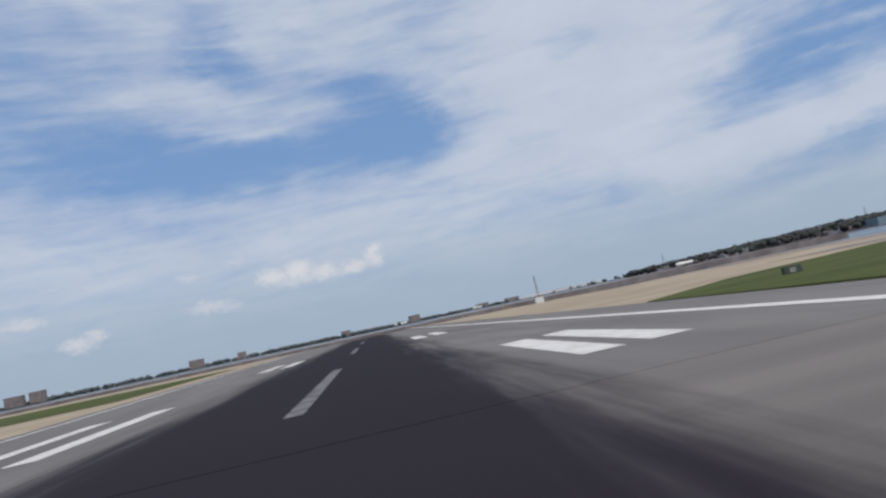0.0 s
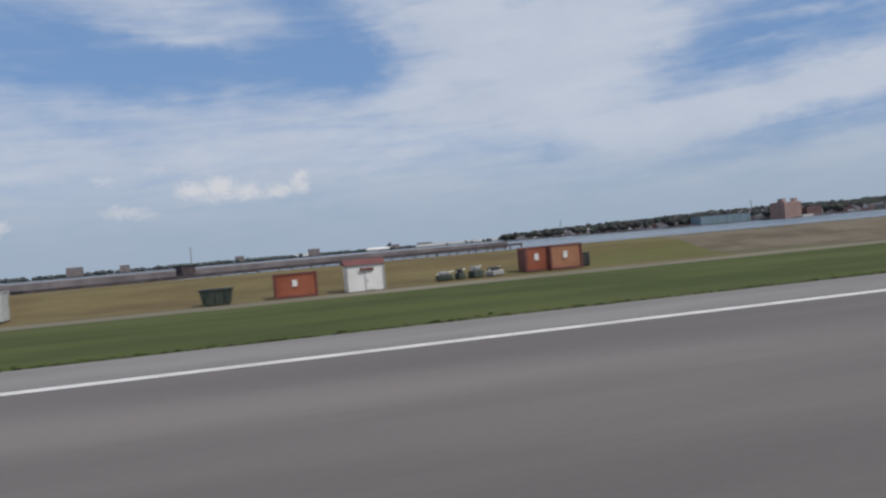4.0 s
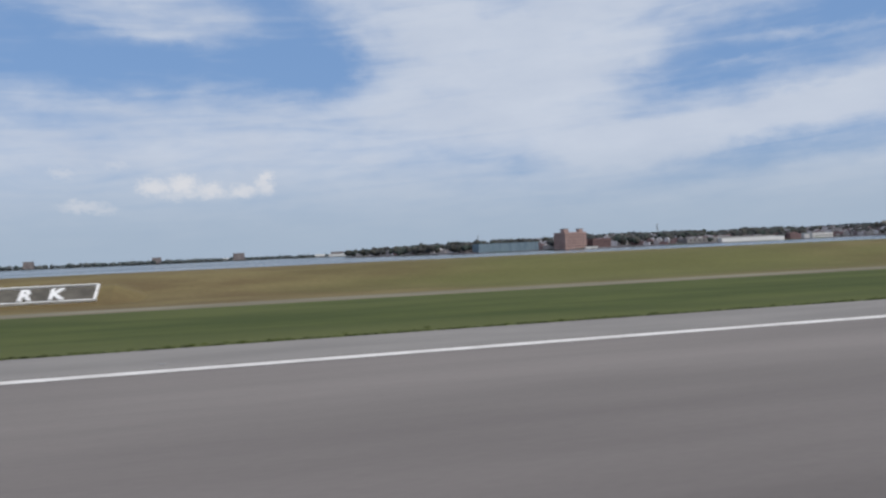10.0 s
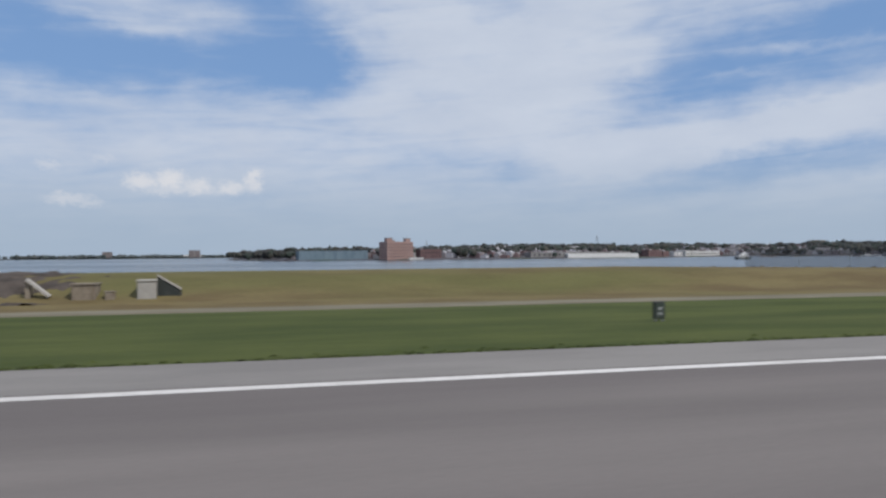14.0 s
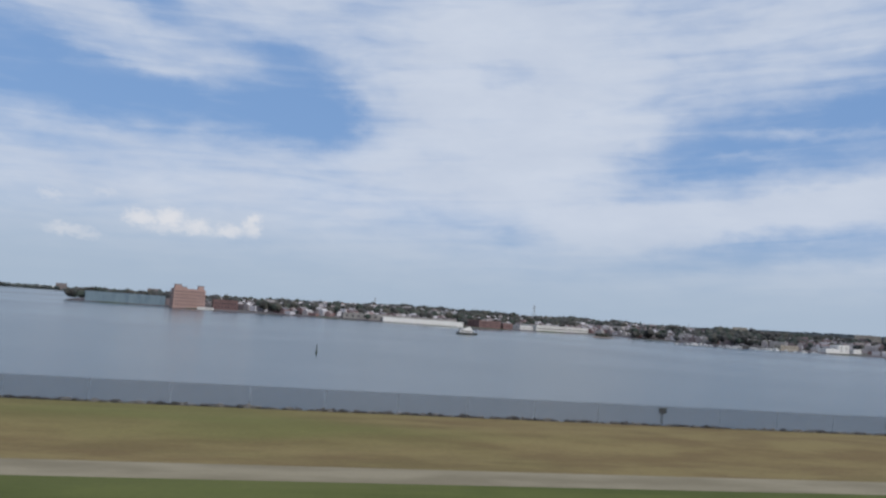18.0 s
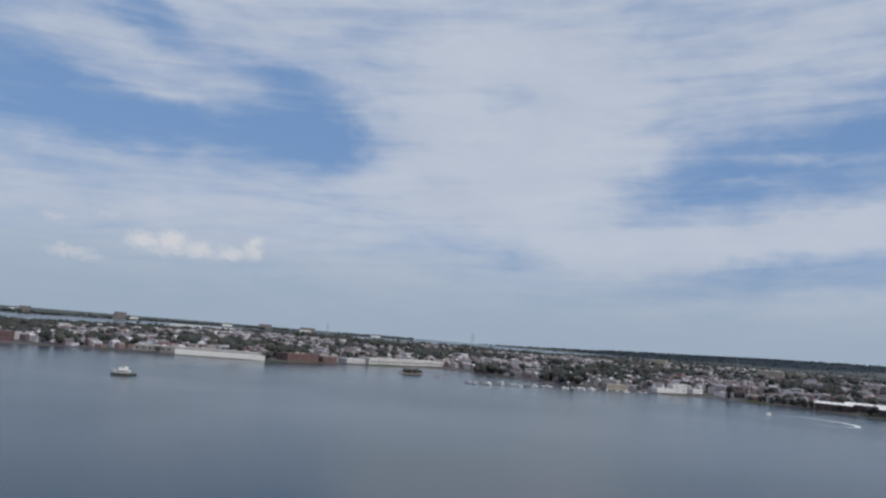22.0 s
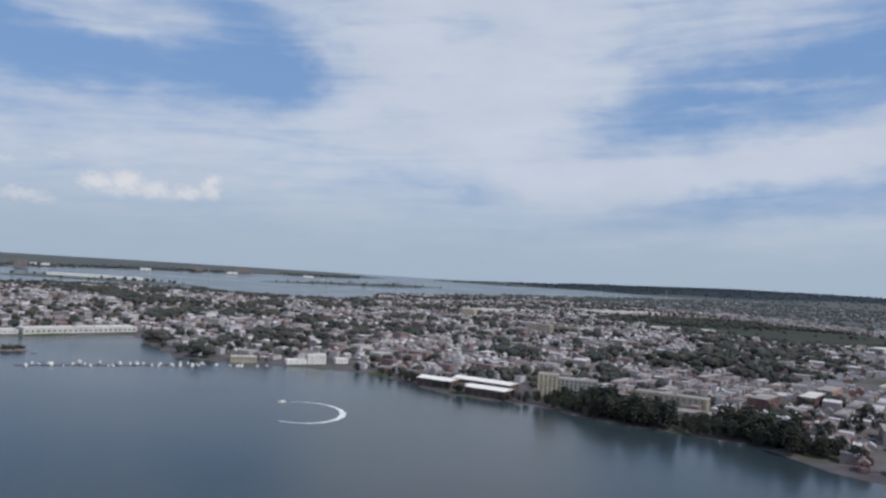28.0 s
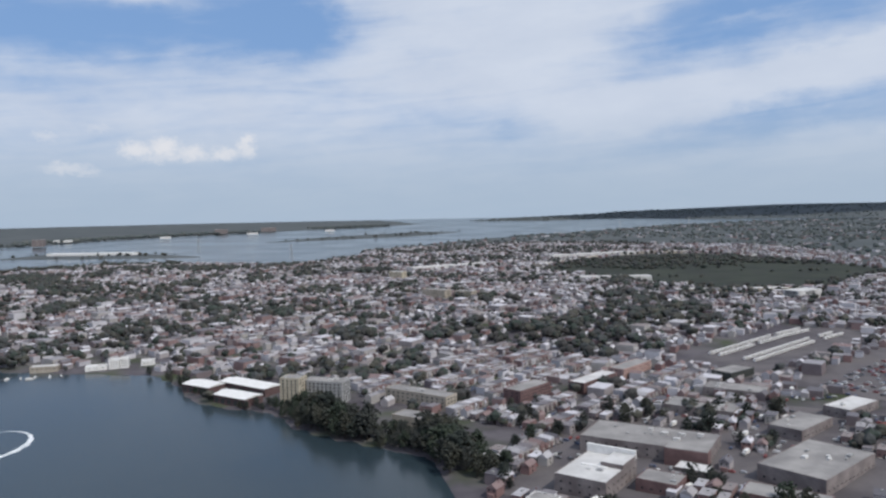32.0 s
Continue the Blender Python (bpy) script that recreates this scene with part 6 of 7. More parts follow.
# patrol car on the perimeter road
def patrol_car(x, y):
    g = group_at("patrol_car", x, y, gz(x, y) + 0.015, 180, "white and dark patrol car on the perimeter road", "car")
    side = [(-1.08, 0.16), (-1.1, 0.34), (-1.02, 0.44), (-0.62, 0.47), (-0.32, 0.66), (0.2, 0.67), (0.56, 0.48), (0.98, 0.42), (1.1, 0.32), (1.1, 0.16)]
    bm = bmesh.new()
    rows = []
    for yy, k in ((-0.42, 0.9), (-0.4, 1.0), (0.4, 1.0), (0.42, 0.9)):
        rows.append([bm.verts.new((px, yy, 0.16 + (pz - 0.16) * k)) for px, pz in side])
    for a, b in zip(rows, rows[1:]):
        for k in range(len(side)):
            j = (k + 1) % len(side)
            bm.faces.new((a[k], a[j], b[j], b[k]))
    bm.faces.new(rows[0])
    bm.faces.new(rows[-1][::-1])
    bmesh.ops.recalc_face_normals(bm, faces=bm.faces)
    part("body", bm, WHITE, g)
    for s in (-1, 1):
        yy = s * 0.424
        bm = bmesh.new()
        bm.faces.new([bm.verts.new((px, yy, pz)) for px, pz in ((-0.62, 0.43), (-0.36, 0.60), (-0.04, 0.612), (-0.04, 0.43))])
        bm.faces.new([bm.verts.new((px, yy, pz)) for px, pz in ((0.0, 0.43), (0.0, 0.612), (0.2, 0.61), (0.5, 0.435))])
        part("side_window", bm, GLASS, g)
        part("door_panel", boxes((-0.98, 0.98, yy - 0.004, yy + 0.004, 0.31, 0.375)), CAR_BLUE, g, "dark blue stripe")
    part("windscreen", boxes((0.34, 0.36, -0.3, 0.3, 0.5, 0.62)), GLASS, g)
    part("roof_panel", boxes((-0.3, 0.18, -0.36, 0.36, 0.655, 0.676), soften=0.008), CAR_BLUE, g, "dark blue roof")
    part("light_bar", boxes((-0.06, 0.06, -0.28, 0.28, 0.67, 0.74)), CAR_BLUE, g)
    part("bumper", boxes((1.08, 1.14, -0.38, 0.38, 0.16, 0.25), soften=0.015), DARK, g)
    part("bumper", boxes((-1.14, -1.08, -0.38, 0.38, 0.16, 0.25), soften=0.015), DARK, g)
    for px in (-0.68, 0.68):
        for s in (-1, 1):
            w = part("wheel", rod(bmesh.new(), (px, s * 0.44 - 0.05, 0.155), (px, s * 0.44 + 0.05, 0.155), 0.155, 16), TYRE, g)
            part("rim", rod(bmesh.new(), (px, s * 0.44 - 0.055, 0.155), (px, s * 0.44 + 0.055, 0.155), 0.09, 12), GREY, w)
    for s in (-1, 1):
        part("headlight", boxes((1.06, 1.11, s * 0.32 - 0.07, s * 0.32 + 0.07, 0.3, 0.37)), WHITE, g)
        part("tail_lamp", boxes((-1.12, -1.07, s * 0.32 - 0.07, s * 0.32 + 0.07, 0.32, 0.39)), RED, g)
    g.scale = (0.88, 0.88, 0.88)


patrol_car(460.9, 30.6)

# wire fence on the dike's crest
WIRE = bpy.data.materials.new("chain_link_wire")
WIRE.use_nodes = True
nt = WIRE.node_tree
mixs, clear_s = nt.nodes.new("ShaderNodeMixShader"), nt.nodes.new("ShaderNodeBsdfTransparent")
nt.nodes["Principled BSDF"].inputs["Base Color"].default_value = (0.07, 0.08, 0.10, 1)
nt.nodes["Principled BSDF"].inputs["Metallic"].default_value = 0.5
mixs.inputs[0].default_value = 0.24
nt.links.new(clear_s.outputs[0], mixs.inputs[1])
nt.links.new(nt.nodes["Principled BSDF"].outputs[0], mixs.inputs[2])
nt.links.new(mixs.outputs[0], nt.nodes["Material Output"].inputs[0])
g = group_at("wire_fence", 400, 43.6, 0.0, 0, "tall grey chain-link fence along the dike", "fence")
post_me = None
for k in range(60):
    x = k * 4.0
    z = gz(400 + x, 43.6)
    if post_me is None:
        p0 = part("post", rod(bmesh.new(), (0, 0, -0.1), (0, 0, 1.2), 0.012, 6), DARK, g)
        w0 = part("mesh_panel", boxes((0.03, 3.97, -0.004, 0.004, -0.2, 1.12)), WIRE, g)
        r0 = part("rail", boxes((0, 4.0, -0.006, 0.006, 1.135, 1.147)), DARK, g)
        post_me, wire_me, rail_me = p0.data, w0.data, r0.data
        p0.location = w0.location = r0.location = (x, 0, z)
        continue
    for nm, me in (("post", post_me), ("mesh_panel", wire_me), ("rail", rail_me)):
        ob = new(nm, me)
        ob.parent = g
        ob.location = (x, 0, z)


# stones along the seaward crest of the dike
V, Fc = [], []
for k in range(2600):
    x, y = rnd.uniform(395, 638), 43.9 + abs(rnd.gauss(0, 0.9))
    c, r = Vector((x, y, gz(x, y) + 0.02)), rnd.uniform(0.08, 0.28)
    b = len(V)
    V += [c + Vector((v[0] * r * rnd.uniform(0.7, 1.5), v[1] * r * rnd.uniform(0.7, 1.3), v[2] * r * rnd.uniform(0.5, 0.9))) for v in ICO_V]
    Fc += [tuple(int(q) + b for q in f) for f in ICO_F]
tagged(mesh_ob("crest_stones", V, Fc, RIPRAP), "dark and pale stones along the dike's crest", "stones", "", "stuff")


def shore_board(x, label):
    g = group_at("warning_board", x, 43.9, gz(x, 43.9), 0, label, "sign", "shore boards")
    part("post", boxes((-0.03, 0.03, 0.0, 0.05, -0.1, 1.1)), DARK, g)
    part("board", boxes((-0.25, 0.25, -0.03, 0.0, 0.74, 1.06)), DARK, g)
    for r in (0.8, 0.9, 0.98):
        part("writing_bar", boxes((-0.12, 0.12, -0.036, -0.03, r, r + 0.02)), GREY, g)


for x in (441.3, 484.7, 524.3, 563.9):
    shore_board(x, "dark notice board on the dike fence")

# pier, mast and far airfield structures
g = group_at("approach_pier", 73, 66, 0, 0, "long dark timber pier over the water", "pier")
A, B = Vector((0, 0, 0)), Vector((56.5, 44.6, 0.0))
d = (B - A).normalized()
side = Vector((-d.y, d.x, 0))
for k in range(17):
    p = A + (B - A) * k / 16
    for s in (-1.0, 1.0):
        q = p + side * s
        part("pile", rod(bmesh.new(), (q.x, q.y, -2.4), (q.x, q.y, 0.3), 0.1, 8), PIER_WOOD, g)
    if k < 16:
        p2 = A + (B - A) * (k + 1) / 16
        bm = bmesh.new()
        prism(bm, [(p + side * -1.2)[:2], (p2 + side * -1.2)[:2], (p2 + side * 1.2)[:2], (p + side * 1.2)[:2]], 0.28, 0.56)
        part("deck_bay", bm, PIER_WOOD, g)
g = group_at("pier_hut", 84.8, 75.4, 0.56, 38, "small dark equipment hut with a pole on the pier", "hut")
part("wall", boxes((-0.7, 0.7, -0.5, 0.5, 0.0, 0.85)), PIER_WOOD, g)
part("roof", boxes((-0.78, 0.78, -0.58, 0.58, 0.85, 0.93)), DARK, g)
part("pole", rod(bmesh.new(), (0.9, 0.3, 0.0), (0.9, 0.3, 2.6), 0.05, 6), GREY, g)
g = group_at("radio_mast", 46.7, 148, 0.15, 0, "slim grey lattice mast with a white hut", "mast")
for sx, sy in ((-0.3, -0.3), (0.3, -0.3), (0, 0.35)):
    part("leg", rod(bmesh.new(), (sx, sy, 0), (sx * 0.3, sy * 0.3, 5.2), 0.05, 6), GREY, g)
for k in range(7):
    s0, z = 0.3 * (1 - k / 10), k * 0.7
    part("brace", rod(bmesh.new(), (-s0, -s0, z), (s0, -s0, z + 0.7), 0.03, 5), GREY, g)
    part("brace", rod(bmesh.new(), (s0, -s0, z), (0, s0, z + 0.7), 0.03, 5), GREY, g)
part("hut", boxes((-0.9, 0.7, -1.2, -0.4, -0.3, 1.0)), WHITE, g, "white hut")
part("hut_roof", boxes((-1.0, 0.8, -1.3, -0.3, 1.0, 1.1)), RUST_DARK, g)
for x, y, w, h in ((59, 152, 1.6, 0.5), (64, 140, 1.2, 0.6), (40, 150, 1.8, 0.55), (84, 128, 1.5, 0.6)):
    crate(x, y, w, 0.9, h, TIMBER, "dark low equipment box on the sandy ground", 3)


# taxiing airliner far across the field
def jet(x, y, z, turn):
    g = group_at("airliner", x, y, z, turn, "white parked airliner far across the airfield", "aircraft")
    bm = bmesh.new()
    for a, b, r, r2 in (((-8, 0, 2.2), (-6.6, 0, 2.0), 0.15, 0.8), ((-6.6, 0, 2.0), (6, 0, 2.0), 0.9, 0.9), ((6, 0, 2.0), (8.6, 0, 2.5), 0.9, 0.2)):
        rod(bm, a, b, r, 12, r2)
    part("fuselage", bm, WHITE, g)
    for s in (-1, 1):
        part("wing", prism(bmesh.new(), [(-1.2, s * 0.6), (1.4, s * 0.6), (3.0, s * 7.2), (2.3, s * 7.2)], 1.55, 1.72), WHITE, g)
        part("tailplane", prism(bmesh.new(), [(6.8, s * 0.2), (8.2, s * 0.2), (8.8, s * 2.6), (8.2, s * 2.6)], 2.4, 2.5), WHITE, g)
        part("engine", rod(bmesh.new(), (-0.6, s * 2.4, 1.2), (1.0, s * 2.4, 1.2), 0.45, 10), GREY, g)
        part("main_gear", rod(bmesh.new(), (0.8, s * 1.2, 0), (0.8, s * 1.2, 1.5), 0.16, 6), DARK, g)
    bm = bmesh.new()
    prism(bm, [(5.6, -0.08), (8.4, -0.08), (8.4, 0.08), (5.6, 0.08)], 2.6, 5.0)
    for v in bm.verts:
        if v.co.z > 3:
            v.co.x = 7.6 + (v.co.x - 5.6) * 0.45
    part("fin", bm, CAR_BLUE, g)
    part("nose_gear", rod(bmesh.new(), (-5.6, 0, 0), (-5.6, 0, 1.5), 0.12, 6), DARK, g)


jet(131, 252, 0.55, 24)
bpy.data.objects["airliner"].scale = (0.6, 0.6, 0.6)

# ---- larger buildings across the bay ----
PANE_CACHE = {}


def pane_row(parent, face, w, d, z, count, pw, ph, material=None, inset=0.6):
    """A row of window panes on one face: s (towards -y), n, w or e."""
    key = (round(pw, 2), round(ph, 2), face in "sn")
    if key not in PANE_CACHE:
        bm = boxes((-pw / 2, pw / 2, -0.03, 0.03, 0, ph)) if face in "sn" else boxes((-0.03, 0.03, -pw / 2, pw / 2, 0, ph))
        me = bpy.data.meshes.new("window")
        bm.to_mesh(me)
        bm.free()
        me.materials.append(GLASS)
        PANE_CACHE[key] = me
    span = (w if face in "sn" else d) - 2 * inset
    for k in range(count):
        o = -span / 2 + span * (k + 0.5) / count
        ob = new("window", PANE_CACHE[key])
        ob.parent = parent
        ob.location = {"s": (o, -d / 2 - 0.02, z), "n": (o, d / 2 + 0.02, z), "w": (-w / 2 - 0.02, o, z), "e": (w / 2 + 0.02, o, z)}[face]


def building(name, x, y, turn, w, d, h, wall, roof, label, floors=0, cols=(0, 0), category="building", parapet=0.25, units=0, z=None, pane=(0.6, 0.55), base=1.0):
    z = float(town_z(np.array([x]), np.array([y]))[0]) if z is None else z
    g = group_at(name, x, y, z, turn, label, category)
    part("wall", boxes((-w / 2, w / 2, -d / 2, d / 2, -1.5, h)), wall, g)
    part("roof", boxes((-w / 2 + 0.15, w / 2 - 0.15, -d / 2 + 0.15, d / 2 - 0.15, h - 0.02, h + 0.1)), roof, g)
    if parapet:
        for b in ((-w / 2, w / 2, -d / 2, -d / 2 + 0.18), (-w / 2, w / 2, d / 2 - 0.18, d / 2), (-w / 2, -w / 2 + 0.18, -d / 2 + 0.18, d / 2 - 0.18), (w / 2 - 0.18, w / 2, -d / 2 + 0.18, d / 2 - 0.18)):
            part("parapet", boxes((*b, h - 0.01, h + parapet)), wall, g)
    for f in range(floors):
        zz = base + f * (h - base) / floors
        if cols[0]:
            pane_row(g, "s", w, d, zz, cols[0], *pane)
        if cols[1]:
            pane_row(g, "w", w, d, zz, cols[1], *pane)
            pane_row(g, "e", w, d, zz, cols[1], *pane)
    for k in range(units):
        ux, uy = rnd.uniform(-w * 0.4, w * 0.4), rnd.uniform(-d * 0.35, d * 0.35)
        s = rnd.uniform(0.4, 1.1)
        part("roof_unit", boxes((ux - s, ux + s, uy - s * 0.6, uy + s * 0.6, h + 0.1, h + 0.1 + s * 0.7)), GREY if k % 2 else PALE_ROOF, g)
    return g


# brick works with corner towers
g = building("brick_works", 457, 470, 15, 17.5, 12, 10.2, BRICK, GREY_ROOF, "tall pink brick waterfront works with corner towers", 5, (12, 6), pane=(0.55, 0.75))
for x, y, w, hh in ((-6.2, -2, 3.6, 12.6), (-2.3, 2, 3.2, 11.4), (6.5, -2, 3.2, 12.4)):
    part("tower", boxes((x - w / 2, x + w / 2, y - w / 2, y + w / 2, 10.2, hh)), BRICK, g)
    part("tower_roof", boxes((x - w / 2 - 0.2, x + w / 2 + 0.2, y - w / 2 - 0.2, y + w / 2 + 0.2, hh, hh + 0.3)), GREY_ROOF, g)
building("low_annex", 478, 472, 8, 14, 9, 5.4, RED_BRICK, GREY_ROOF, "low dark brick annex on the waterfront", 2, (7, 3))
building("blue_shed", 420, 493, 6, 44, 11, 5.2, BLUE_SHED, BLUE_SHED, "long low blue metal waterfront shed", 1, (0, 0), parapet=0.1)
building("white_shed", 468, 462.5, 5, 9, 2, 0.8, PALE_ROOF, PALE_ROOF, "low white quay shed at the water's edge")
# long warehouses
g = building("long_warehouse", 584, 483, 0, 72, 13, 3.0, GREY_ROOF, PALE_ROOF, "long grey waterfront warehouse with a pale roof", 1, (20, 0), units=8, pane=(1.2, 1.0))
building("warehouse_wing", 597.5, 474, 0, 51, 4.6, 2.2, WHITE, PALE_ROOF, "white-roofed wing of the long warehouse", 0)
building("red_factory", 642, 494, 38, 24, 12, 4.3, RED_BRICK, RED_BRICK, "dark red waterfront factory", 2, (9, 4), units=3)
building("red_factory_annex", 660, 508, 40, 12, 9, 3.4, RED_BRICK, PALE_ROOF, "low red annex with a pale roof", 1, (5, 3))
building("beige_terminal", 716, 550, 37, 74, 12, 3.4, PALE_ROOF, PALE_ROOF, "long beige waterfront terminal with a pale roof", 1, (22, 0), units=6, pane=(1.4, 0.9))
building("beige_store", 678, 522, 37, 16, 10, 2.6, PALE_ROOF, PALE_ROOF, "low pale store beside the terminal", 1, (5, 2))
# long pale halls round the open field
for x, y, turn, w in ((1225, 925, 47, 30), (1262, 968, 47, 44), (1312, 1022, 47, 40), (1362, 1078, 45, 34), (1415, 1088, -8, 36), (1462, 1080, -8, 40), (1235, 712, -58, 30), (1290, 612, -20, 34), (1345, 606, 0, 40)):
    building("field_hall", x, y, turn, w, 11, 3.2, BEIGE, PALE_ROOF, "long pale hall with a flat white roof beside the field", 1, (6, 0), units=2)
# white flats at the point
for x, y, w, d, h in ((856, 432, 11, 6, 2.2), (864.6, 434.4, 5.2, 6.5, 4.6), (869.6, 435.6, 4.4, 6.5, 5.0), (881, 439, 7, 6, 2.4)):
    building("white_flats", x, y, 10, w, d, h, WHITE, PALE_ROOF, "white waterfront flats in stepped blocks", 3 if h > 4 else 1, (3, 3), units=1)
building("club_house", 828, 436, 5, 14, 6, 2.4, BEIGE, PALE_ROOF, "low beige boat club house", 1, (6, 2))


# sheds with bright gabled roofs
def gable_shed(x, y, turn, w, d, h, rise, label):
    z = float(town_z(np.array([x]), np.array([y]))[0])
    g = group_at("boat_shed", x, y, z, turn, label, "shed", "white-roofed sheds")
    part("wall", boxes((-w / 2, w / 2, -d / 2, d / 2, -1, h)), BROWN_WALL, g)
    bm = prism(bmesh.new(), [(-w / 2 - 0.3, -d / 2 - 0.4), (w / 2 + 0.3, -d / 2 - 0.4), (w / 2 + 0.3, d / 2 + 0.4), (-w / 2 - 0.3, d / 2 + 0.4)], h, h + rise)
    for v in bm.verts:
        if v.co.z > h + rise / 2:
            v.co.y *= 0.08
    part("roof", bm, WHITE, g, "bright white roof")
    for k in range(5):
        part("door", boxes((-w / 2 + w * (k + 0.25) / 5, -w / 2 + w * (k + 0.75) / 5, -d / 2 - 0.05, -d / 2, 0, h * 0.6)), DARK, g)


gable_shed(924, 371, -39, 18, 11, 3.4, 0.9, "brick waterfront shed with a bright white roof")
gable_shed(946, 365, -42, 31, 10.5, 3.5, 0.9, "long brick waterfront shed with a bright white roof")
gable_shed(943, 346, -40, 20, 10.5, 3.4, 0.9, "brick waterfront shed with a bright white roof")
# apartment blocks behind the grove
g = building("apartment_tower", 968, 337, -22, 9, 8, 12.0, YELLOWISH, GREY_ROOF, "cream eight-storey apartment tower on the shore", 8, (4, 3), pane=(0.7, 0.8), units=2)
for f in range(8):
    part("balcony", boxes((-4.9, -4.5, -3, 3, 0.6 + f * 1.35, 1.0 + f * 1.35)), BEIGE, g)
building("apartment_wing", 982, 338, -25, 19, 8, 9.4, GREY, GREY_ROOF, "grey apartment block behind shore trees", 6, (9, 3), pane=(0.7, 0.8), units=3)
building("tan_terrace", 1022, 323, -42, 32, 8, 5.5, BEIGE, GREY_ROOF, "long tan stepped terrace behind the shore trees", 3, (12, 3), pane=(0.7, 0.7), units=4)
building("yellow_block", 1040, 800, -38, 16, 9, 9, YELLOWISH, PALE_ROOF, "yellowish apartment block among the houses", 5, (6, 4), units=2)
building("tan_block", 1062, 630, -38, 22, 10, 8, BEIGE, GREY_ROOF, "tan apartment block among the houses", 5, (8, 4), units=2)
building("tan_block", 1085, 622, -38, 16, 9, 7, BEIGE, GREY_ROOF, "tan apartment block among the houses", 4, (6, 4), units=2)
building("red_terrace", 1068, 322, 41, 22, 9, 5, RED_BRICK, GREY_ROOF, "long red brick terrace with flat roofs", 3, (14, 3))
building("red_terrace", 1100, 331, 41, 28, 8, 4.4, RED_BRICK, PALE_ROOF, "red brick corner building with a pale roof", 3, (10, 4))
building("pink_terrace", 1124, 350, 41, 26, 8, 4.2, BRICK, GREY_ROOF, "pink brick terrace with a grey flat roof", 3, (12, 3))
building("cream_hall", 1018, 296, -40, 17, 9, 3.4, BEIGE, GREY_ROOF, "cream hall beside the shore trees", 1, (6, 3))
# industrial quarter nearest the flight path
g = building("grey_warehouse", 1093, 247, -36, 42, 21, 4.6, WORKS_WALL, GREY_ROOF, "wide grey-brown warehouse with a stained grey roof", 2, (12, 6), units=12, parapet=0.3)
part("annex", boxes((8, 21.4, -14, -9.6, -1, 5.6)), RED_BRICK, g)
part("annex_roof", boxes((8.2, 21.2, -13.8, -9.7, 5.58, 5.75)), GREY_ROOF, g)
g = building("white_works", 1066, 221, -41, 16, 24, 5.4, WORKS_WALL, PALE_ROOF, "white-roofed works with a raised end wall", 2, (5, 7), units=3)
part("raised_wall", boxes((-8, 8, 11.2, 12.1, 5.3, 8.2)), WHITE, g, "tall white end wall")
part("skylight", boxes((-4.6, 3.4, -1.0, 0.2, 5.5, 5.85)), WHITE, g)
part("upper_storey", boxes((1.0, 8.05, 0.8, 11.1, 5.3, 6.8)), WORKS_WALL, g)
part("upper_roof", boxes((1.1, 7.9, 0.9, 11.0, 6.78, 6.9)), PALE_ROOF, g)
building("grey_works", 1132, 214, 34, 34, 20, 4.6, WORKS_WALL, GREY_ROOF, "wide works with a plain grey roof", 1, (12, 6), units=6)
building("low_store", 1083, 213, -41, 12, 10, 3.6, RED_BRICK, GREY_ROOF, "low brick store with a grey roof", 1, (4, 3), units=2)
building("low_store", 1096, 220, -41, 10, 7, 3.0, WORKS_WALL, PALE_ROOF, "low grey store with a pale roof", 1, (4, 2), units=1)
building("low_store", 1046, 206, -41, 8, 6, 3.6, WHITE, GREY_ROOF, "small white works building near the shore", 2, (3, 2), units=1)
building("low_store", 1110, 193, -41, 22, 10, 3.8, RED_BRICK, GREY_ROOF, "brick workshop with an open roof frame", 1, (8, 3), units=2)
building("low_store", 1150, 252, 34, 24, 12, 3.4, WORKS_WALL, GREY_ROOF, "low grey works hall beside a paved yard", 1, (8, 3), units=3)
building("low_store", 1128, 282, -40, 26, 14, 3.2, WORKS_WALL, GREY_ROOF, "low grey works with a grey roof", 1, (8, 3), units=3)
building("low_store", 1152, 302, -40, 24, 12, 3.2, WORKS_WALL, GREY_ROOF, "low grey works with a grey roof", 1, (8, 3), units=3)
building("low_store", 1180, 268, 30, 22, 10, 3.2, WORKS_WALL, PALE_ROOF, "white-roofed depot hall beside the bus rows", 1, (8, 3), units=2)
building("low_store", 1185, 240, 30, 24, 14, 3.6, RUST_DARK, RUST_DARK, "dark red depot hall beside the bus rows", 1, (8, 3), units=2)
building("dark_hall", 1165, 330, 30, 18, 10, 3.6, DARK, GREY_ROOF, "dark hall at a street corner", 1, (5, 3))
building("parking_block", 1340, 560, 20, 26, 14, 6.5, PALE_ROOF, PALE_ROOF, "pale open parking block with stacked decks", 4, (1, 1), pane=(11, 0.8), units=0)
building("long_roof", 1250, 735, -10, 70, 12, 4, PALE_ROOF, PALE_ROOF, "long pale roof beside the dark field", 0)
building("long_roof", 1110, 930, 25, 110, 14, 4, PALE_ROOF, PALE_ROOF, "long pale row of commercial roofs", 0)
building("long_roof", 1330, 1060, 16, 140, 16, 4.5, PALE_ROOF, PALE_ROOF, "long pale row of commercial roofs", 0)
building("long_roof", 1560, 1000, -10, 130, 16, 4.5, PALE_ROOF, PALE_ROOF, "long pale row of commercial roofs", 0, z=3.0)
building("long_roof", 1790, 930, -10, 120, 20, 5, WHITE, PALE_ROOF, "bright white commercial roofs", 0, z=3.0)
building("long_roof", 1800, 870, -10, 90, 18, 5, WHITE, PALE_ROOF, "bright white commercial roofs", 0, z=3.0)
# island works and far landmarks
building("island_works", 500, 1535, -12, 170, 24, 4.5, WHITE, WHITE, "long pale works on the wooded island", 0, z=0.5)
